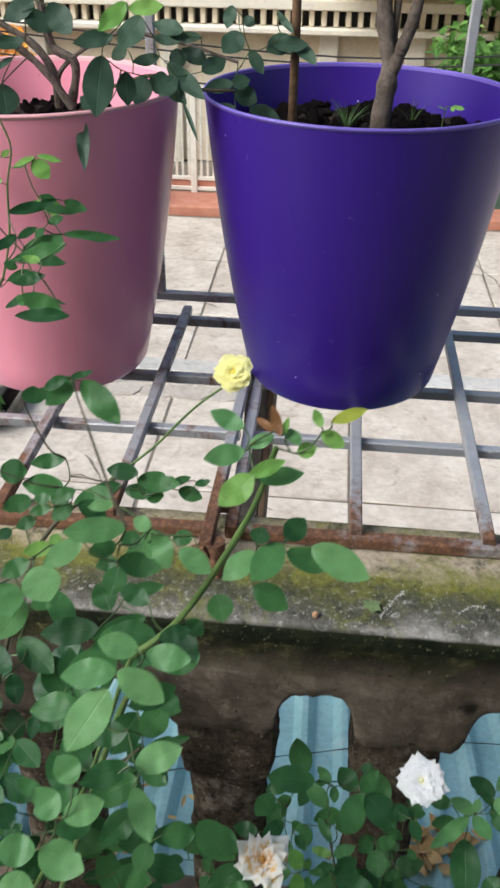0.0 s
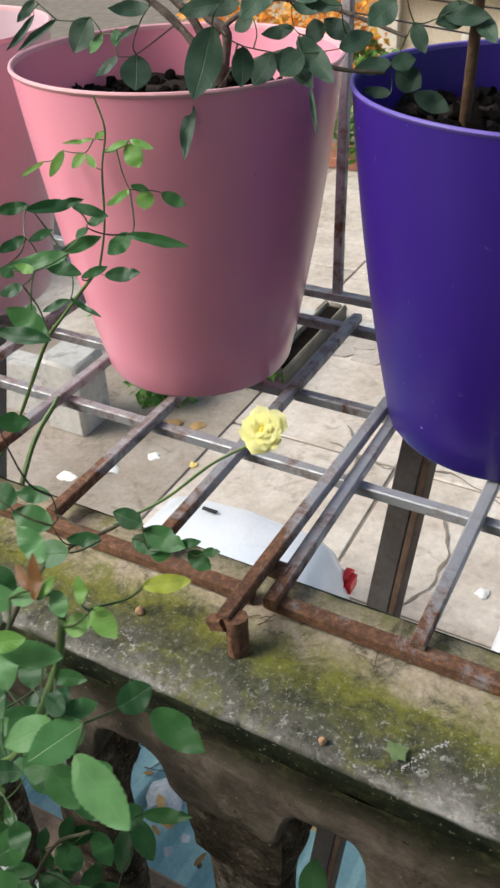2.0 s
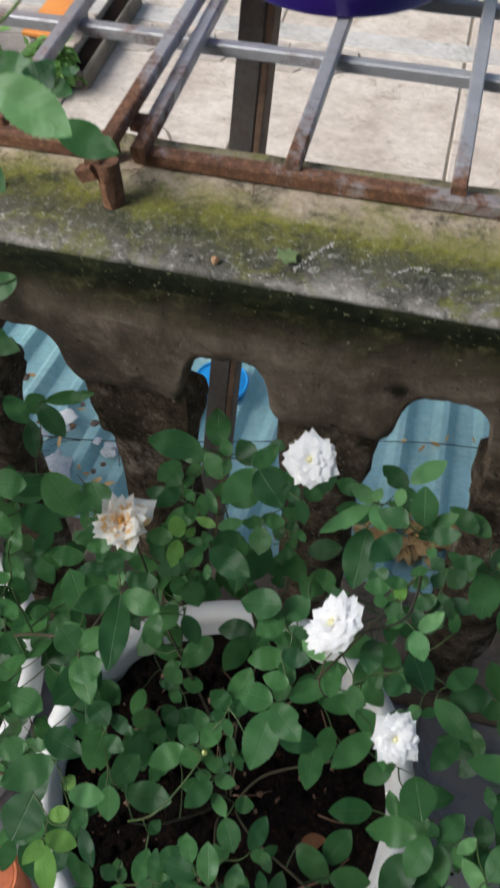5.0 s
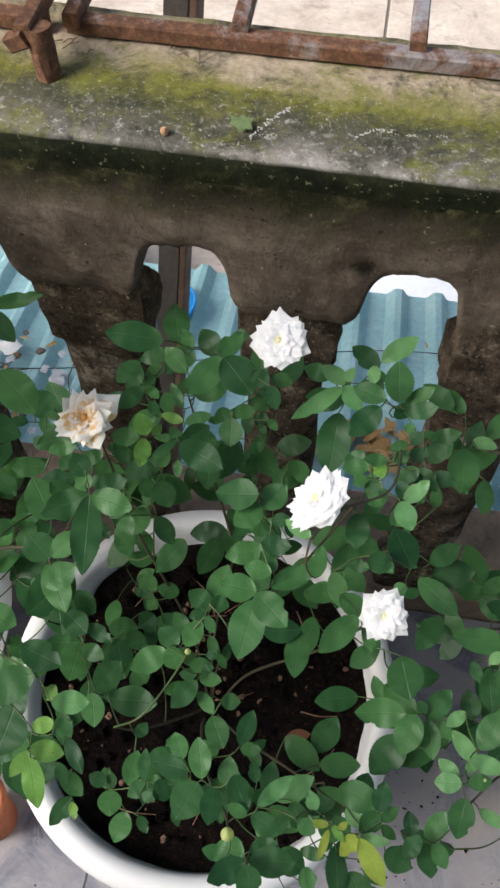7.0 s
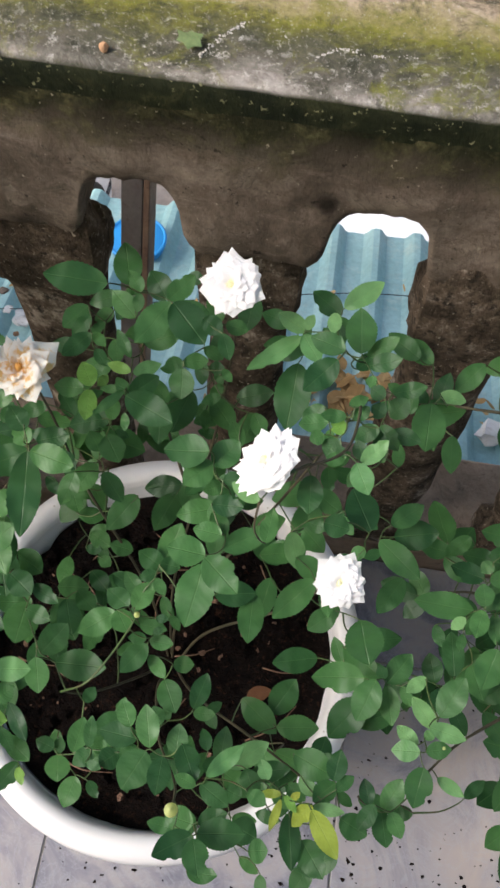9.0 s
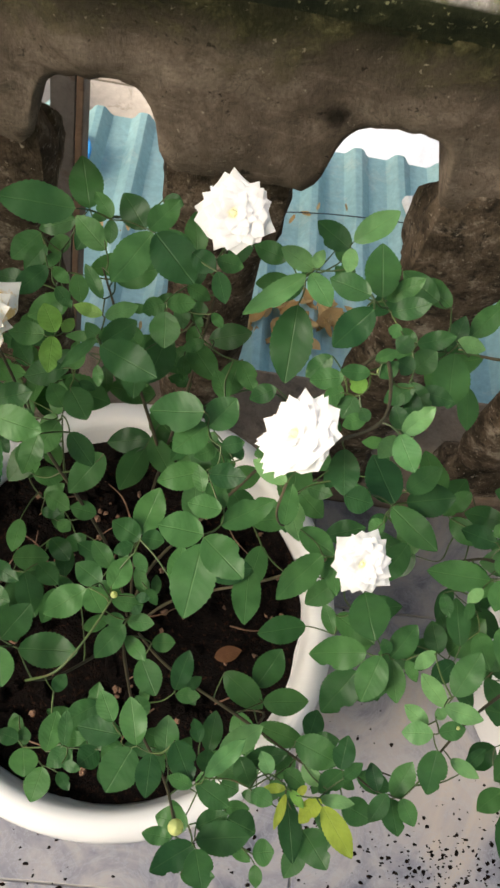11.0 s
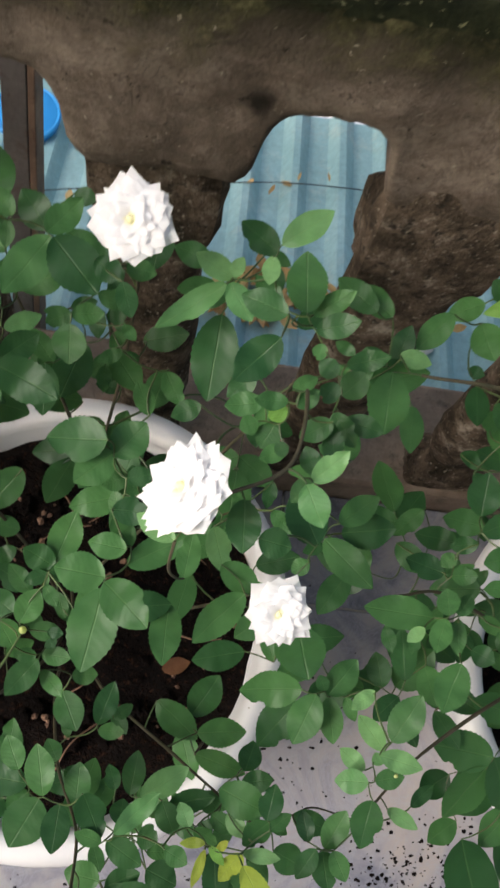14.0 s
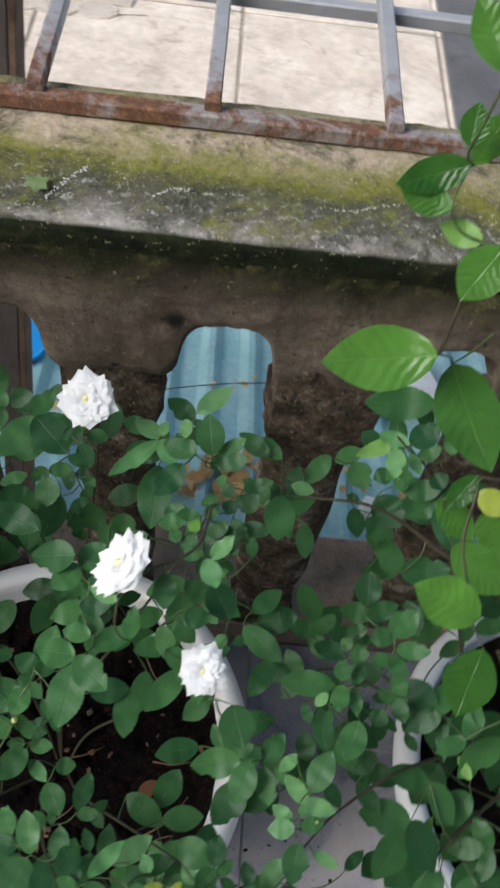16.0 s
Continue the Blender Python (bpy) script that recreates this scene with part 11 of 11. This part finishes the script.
# ---- small things on the coping ----
LEAF_FALLEN = patchy("dull_fallen_leaf", (0.11, 0.17, 0.06), (0.16, 0.22, 0.085), (0.22, 0.22, 0.10), 90, 300, 0.7, 0.3, 0.001)
CHIP = patchy("crumbled_brick", (0.36, 0.20, 0.10), (0.44, 0.27, 0.15), (0.25, 0.16, 0.1), 60, 200, 0.9, 0.4, 0.002)
scrap = [(0.012, 0.001), (0.007, 0.005), (0.006, 0.009), (0.001, 0.007), (-0.006, 0.011), (-0.007, 0.004), (-0.011, 0.001), (-0.006, -0.003), (-0.004, -0.009), (0.001, -0.006), (0.005, -0.007), (0.006, -0.002)]
fallen = part("fallen_leaf", ([(x, y, 0.0015 + 0.002 * noise.noise((x * 90, y * 90, 2))) for x, y in [(0.0, 0.0)] + scrap], [(0, 1 + i, 1 + (i + 1) % 12) for i in range(12)]), LEAF_FALLEN)
fallen.matrix_basis = pose(0.073, 0.638, 0.9035, 3, -5, 150)
tagged(fallen, "fallen green rose leaf lying on the mossy coping", "leaf")
bit = part("brick_chip", rough_lump(0.0034, 4, 1.1), CHIP)
bit.location = (0.014, 0.620, 0.9025)
tagged(bit, "tiny orange brick chip on the coping", "chip")
bit = part("brick_chip", rough_lump(0.0048, 6, 1.0), CHIP)
bit.location = (-0.205, 0.672, 0.9025)
tagged(bit, "small orange brick chip on the mossy coping", "chip")
straw_store = ([], [])
rs_ = random.Random(12)
for i in range(26):
    x, y = rs_.choice(((-0.085, 0.715), (0.012, 0.722), (-0.2, 0.715), (0.25, 0.725), (-0.33, 0.71)))
    x, y = x + rs_.gauss(0, 0.012), y + rs_.gauss(0, 0.006)
    a, L_ = rs_.uniform(0, 6.28), rs_.uniform(0.006, 0.018)
    p = Vector((x, y, 0.9035))
    d = Vector((math.cos(a), math.sin(a), 0)) * L_
    tube(straw_store, [p, p + d * 0.5 + Vector((0, 0, 0.003 * rs_.random())), p + d], 0.0006, 0.0004, 4)
tagged(part("straw", straw_store, WOOD), "wisps of brown dead straw caught by the rack", "straw", kind="stuff")

# ---- dry leaves and scraps on the awning ----
rl = random.Random(31)
drifts = ((0.28, 1.08, 0.12, 0.03, 44), (0.36, 1.13, 0.07, 0.03, 26), (-0.72, 1.26, 0.10, 0.10, 8), (-0.55, 1.08, 0.13, 0.12, 14), (-0.36, 1.22, 0.09, 0.12, 8), (-0.22, 1.12, 0.05, 0.06, 4), (-0.38, 1.0, 0.08, 0.05, 8), (0.05, 1.0, 0.1, 0.06, 8), (0.62, 1.10, 0.08, 0.05, 8), (-0.05, 1.28, 0.06, 0.03, 5), (0.45, 1.45, 0.2, 0.1, 6))
for cx, cy, sx, sy, n in drifts:
    for i in range(n):
        x, y = cx + rl.gauss(0, sx * 0.6), cy + rl.gauss(0, sy * 0.6)
        y = min(max(y, 0.83), 1.6)
        ob = part("dry_leaf", rl.choice(blades(DRY, rl.choice(("leaf", "narrow")))), None)
        s = rl.uniform(0.018, 0.042) if cx not in (0.36, 0.28) else rl.uniform(0.035, 0.07)
        ob.matrix_basis = pose(x, y, sheet_z(y) + 0.027 + rl.uniform(0, 0.006), rl.uniform(-30, 30), rl.uniform(-30, 30), rl.uniform(0, 360)) @ Matrix.Diagonal((s, s, s, 1))
        tagged(ob, "curled brown dry leaf lying on the awning sheet", "dry leaf", "dry leaves on the awning")
for x, y, s, m_, lab in ((0.63, 1.04, 0.03, PALE, "crumpled white scrap on the awning sheet"), (-0.45, 1.17, 0.022, SCRAP, "crumpled white scrap on the awning sheet"),
                         (-0.098, 1.242, 0.009, TAIL_RED, "small red scrap on the awning sheet"), (0.019, 1.350, 0.008, TAIL_RED, "small red scrap on the awning sheet"), (-0.085, 1.337, 0.005, TAIL_RED, "small red scrap on the awning sheet"), (0.010, 1.338, 0.010, PALE, "small white scrap on the awning sheet"), (-0.555, 1.065, 0.045, SCRAP, "crumpled clear plastic scrap on the awning sheet"), (-0.6, 1.25, 0.028, PALE, "crumpled white scrap on the awning sheet")):
    ob = part("litter", rough_lump(s, x * 9, 0.35, 2, 0.7), m_)
    ob.location = (x, y, sheet_z(y) + 0.022 + s * 0.2)
    tagged(ob, lab, "litter")
for i in range(20):
    cx, cy = rl.choice(((-0.62, 1.18), (-0.47, 1.03), (-0.75, 1.28), (-0.42, 1.14), (-0.52, 1.22)))
    x, y = cx + rl.gauss(0, 0.06), max(0.84, cy + rl.gauss(0, 0.05))
    s = rl.uniform(0.005, 0.013)
    ob = part("litter", rough_lump(s, i + 40, 0.2, 2, 0.7), rl.choice((SCRAP, SCRAP, WOOD, BARK)))
    ob.location = (x, y, sheet_z(y) + 0.026 + s * 0.2)
    tagged(ob, "small pale scrap of rubbish on the awning sheet", "litter", "scraps on the awning")
for i in range(7):
    x, y, a = -0.52 + rl.gauss(0, 0.10), 1.10 + rl.gauss(0, 0.07), rl.uniform(0, 6.28)
    L_ = rl.uniform(0.05, 0.12)
    st = ([], [])
    tube(st, [(x, y, sheet_z(y) + 0.031), (x + 0.5 * L_ * math.cos(a), y + 0.5 * L_ * math.sin(a), sheet_z(y) + 0.037), (x + L_ * math.cos(a + 0.2), y + L_ * math.sin(a + 0.2), sheet_z(y + L_ * math.sin(a + 0.2)) + 0.031)], 0.0016, 0.0009, 5)
    tagged(part("twig", st, BARK), "broken dark twig lying on the awning sheet", "twig", "twigs on the awning")
tarp = part("plastic_sheet", box((0.26, 0.2, 0.03), (0.71, 1.45, sheet_z(1.45) + 0.045), 0.01, (-11, 0, 14)), PALE)
tagged(tarp, "folded dirty white plastic sheet on the awning", "plastic sheet")

dead = part("dead_leaf", blades(DEAD_LEAF, "leaf")[2].copy(), None)
dead.matrix_basis = pose(0.185, 0.309, 0.276, 8, -12, 20) @ Matrix.Diagonal((0.032, 0.032, 0.03, 1))
tagged(dead, "curled brown dead leaf lying on the potting soil", "dead leaf")

# ---- terracotta pot at the balcony's edge ----
terra = thing("plant_pot", "small orange terracotta pot on the tiles", "plant pot", (-0.212, 0.188, 0.006))
part("body", lathe([(0, 0), (0.031, 0), (0.042, 0.135), (0.043, 0.15), (0.039, 0.152), (0.036, 0.13), (0, 0.125)], 36), TERRACOTTA, terra)
part("rim", lathe([(0.0415, 0.128), (0.0465, 0.128), (0.0475, 0.15), (0.044, 0.154), (0.040, 0.151)], 36), TERRACOTTA, terra)

# ---- yard plants, hedge and flowers ----
def leaf_mass(name, label, category, boxes, n, size, material, seed, kind="stuff", at=(0, 0, 0)):
    """A mass of leaves as one mesh: small folded blades spread through lumps with an uneven outline."""
    r = random.Random(seed)
    vs, fs, uv = [], [], []
    for _ in range(n):
        c, h = r.choice(boxes)
        while True:
            q = Vector((r.uniform(-1, 1), r.uniform(-1, 1), r.uniform(-1, 1)))
            if 0.3 < q.length < 1 + 0.25 * noise.noise(q * 2.5 + Vector(c)):
                break
        p = Vector(c) + Vector((q.x * h[0], q.y * h[1], q.z * h[2]))
        d = Vector((r.uniform(-1, 1), r.uniform(-1, 0.3), r.uniform(-0.8, 0.3))).normalized()
        nrm = (Vector((0, -0.5, 0.9)) + 0.6 * Vector((r.uniform(-1, 1), r.uniform(-1, 1), r.uniform(-1, 1)))).normalized()
        s = nrm.cross(d).normalized()
        u2 = d.cross(s)
        L_ = size * r.uniform(0.6, 1.3)
        k0 = len(vs)
        for u, w, z in ((0, 0, 0), (0.45, 0.26, 0.05), (0.45, 0, -0.03), (0.45, -0.26, 0.05), (1, 0, -0.1)):
            vs.append(tuple(p + L_ * (u * d + w * s + z * u2)))
            uv.append((u, w * 3.5, 0))
        fs += [(k0, k0 + 2, k0 + 1), (k0, k0 + 3, k0 + 2), (k0 + 1, k0 + 2, k0 + 4), (k0 + 2, k0 + 3, k0 + 4)]
    me = bpy.data.meshes.new(name)
    me.from_pydata(vs, [], fs)
    at_ = me.attributes.new("blade", "FLOAT_VECTOR", "POINT")
    at_.data.foreach_set("vector", [k for p in uv for k in p])
    me.materials.append(material)
    ob = new(name, me)
    return tagged(ob, label, category, kind=kind)


leaf_mass("hedge", "loose bright green hedge hanging over the yard fence", "hedge",
          [((x, 13.2 + 0.4 * math.sin(x * 3), -0.55 + 0.5 * math.sin(x * 2.1)), (0.55, 0.45, 0.85)) for x in (1.75, 2.1, 2.5, 2.9, 3.3, 3.8, 4.3, 4.9)]
          + [((x, 13.3, 0.7), (0.7, 0.5, 0.7)) for x in (2.0, 2.7, 3.4, 4.2, 5.0)], 9000, 0.17, FAR_LEAF, 3)
leaf_mass("shrub_leaves", "dark shrubs growing by the yard gate", "shrub",
          [((-3.9, 12.2, -2.35), (0.45, 0.4, 0.4)), ((-3.3, 12.4, -2.3), (0.4, 0.3, 0.4)), ((-4.6, 12.6, -1.7), (0.6, 0.5, 0.9))], 2200, 0.16, FAR_LEAF, 5)
leaf_mass("flowering_shrub", "orange and yellow flowering shrub behind the pots", "shrub", [((-5.2, 12.8, -0.9), (0.9, 0.5, 0.9)), ((-6.4, 12.0, -0.8), (0.9, 0.5, 0.8))], 2400, 0.13, FLOWER_ORANGE, 7)
leaf_mass("shrub_leaves", "green shrub growing beside the yard planter", "shrub",
          [((-3.85, 6.0, -2.35), (0.42, 0.42, 0.4)), ((-3.7, 5.6, -2.5), (0.3, 0.3, 0.25)), ((-4.5, 6.4, -2.2), (0.5, 0.5, 0.5)), ((-3.1, 6.25, -2.5), (0.22, 0.2, 0.22))], 1500, 0.11, FAR_LEAF, 9)
wire_store = ([], [])
for z, sag in ((-0.35, 0.5), (-0.1, 0.35), (0.05, 0.4)):
    tube(wire_store, smooth_path([(-6, 12.2, z), (0.5, 12.0, z - sag), (6, 11.6, z + 0.2)], 12), 0.012, 0.012, 5)
tagged(part("cable", wire_store, RUBBER), "slack overhead cables across the yard", "cable")

# ---- soil crumbs on the floor, and the tiles ----
rc = random.Random(77)
crumb_v, crumb_f = [], []
for _ in range(760):
    cx, cy, sp = rc.choice(((0.56, 0.10, 0.05), (0.62, 0.14, 0.06), (0.56, 0.10, 0.03), (0.48, 0.07, 0.03), (0.30, 0.18, 0.07), (0.40, 0.10, 0.09), (0.02, 0.06, 0.07), (0.45, 0.02, 0.08), (0.36, 0.32, 0.06)))
    x, y, s = cx + rc.gauss(0, sp), cy + rc.gauss(0, sp), 0.0010 + 0.0032 * rc.random() ** 2.5
    if (x - 0.076) ** 2 + (y - 0.354) ** 2 < 0.17 ** 2:
        continue
    k0 = len(crumb_v)
    a0, flat = rc.uniform(0, 6.28), rc.uniform(0.45, 1.0)
    for k in range(7):
        a, rr = a0 + k * 0.8976, s * rc.uniform(0.5, 1.35)
        crumb_v.append((x + rr * math.cos(a), y + rr * math.sin(a) * flat, 0.0065))
    crumb_v.append((x + s * rc.uniform(-0.3, 0.3), y, 0.0065 + 0.8 * s))
    crumb_f += [(k0 + k, k0 + (k + 1) % 7, k0 + 7) for k in range(7)]
tagged(part("soil_crumbs", (crumb_v, crumb_f), SOIL), "dark soil crumbs spilled on the tiles", "soil", kind="stuff")
tile_mesh = mesh_of("floor_tile", box((0.397, 0.397, 0.014), (0, 0, 0), 0.0012))
cut_mesh = mesh_of("floor_tile", box((0.397, 0.164, 0.014), (0, 0, 0), 0.0012))    # the row cut to meet the parapet
for i in range(-4, 5):
    for j in range(-3, 2):
        ob = part("floor_tile", cut_mesh if j == 1 else tile_mesh, TILE, floor)
        ob.location = (0.138 + 0.4 * i, 0.5235 if j == 1 else 0.24 + 0.4 * j, -0.001)


# ---- pale lime flakes along old drips on the coping ----
LIME = patchy("lime_crust", (0.36, 0.345, 0.31), (0.46, 0.44, 0.41), (0.26, 0.25, 0.21), 80, 300, 0.95, 0.4, 0.001)
rf = random.Random(91)
flake_v, flake_f = [], []
drips = (((0.080, 0.624, 0), (0.090, 0.642, 0), (0.098, 0.655, 0), (0.109, 0.666, 0)), ((0.166, 0.641, 0), (0.180, 0.653, 0), (0.202, 0.650, 0), (0.234, 0.655, 0)),
         ((0.30, 0.650, 0), (0.328, 0.651, 0), (0.356, 0.662, 0), (0.400, 0.673, 0)), ((-0.24, 0.63, 0), (-0.21, 0.642, 0), (-0.19, 0.64, 0)))
for drip in drips:
    for p in smooth_path(drip, 14):
        for _ in range(2):
            if rf.random() < 0.35:
                continue
            x, y, s = p.x + rf.gauss(0, 0.0011), p.y + rf.gauss(0, 0.0010), rf.uniform(0.0004, 0.0014)
            z = 0.9012 + 0.0022 * noise.noise((x * 14, y * 14, 2)) + 0.0012 * noise.noise((x * 60, y * 60, 5))
            k0, a0 = len(flake_v), rf.uniform(0, 6.28)
            for k in range(6):
                rr = s * rf.uniform(0.5, 1.4)
                flake_v.append((x + rr * math.cos(a0 + k * 1.047), y + rr * math.sin(a0 + k * 1.047), z - 0.0004))
            flake_v.append((x, y, z + 0.0006))
            flake_f += [(k0 + k, k0 + (k + 1) % 6, k0 + 6) for k in range(6)]
tagged(part("lime_flakes", (flake_v, flake_f), LIME), "pale lime flakes along drips on the coping", "lime crust", kind="stuff")
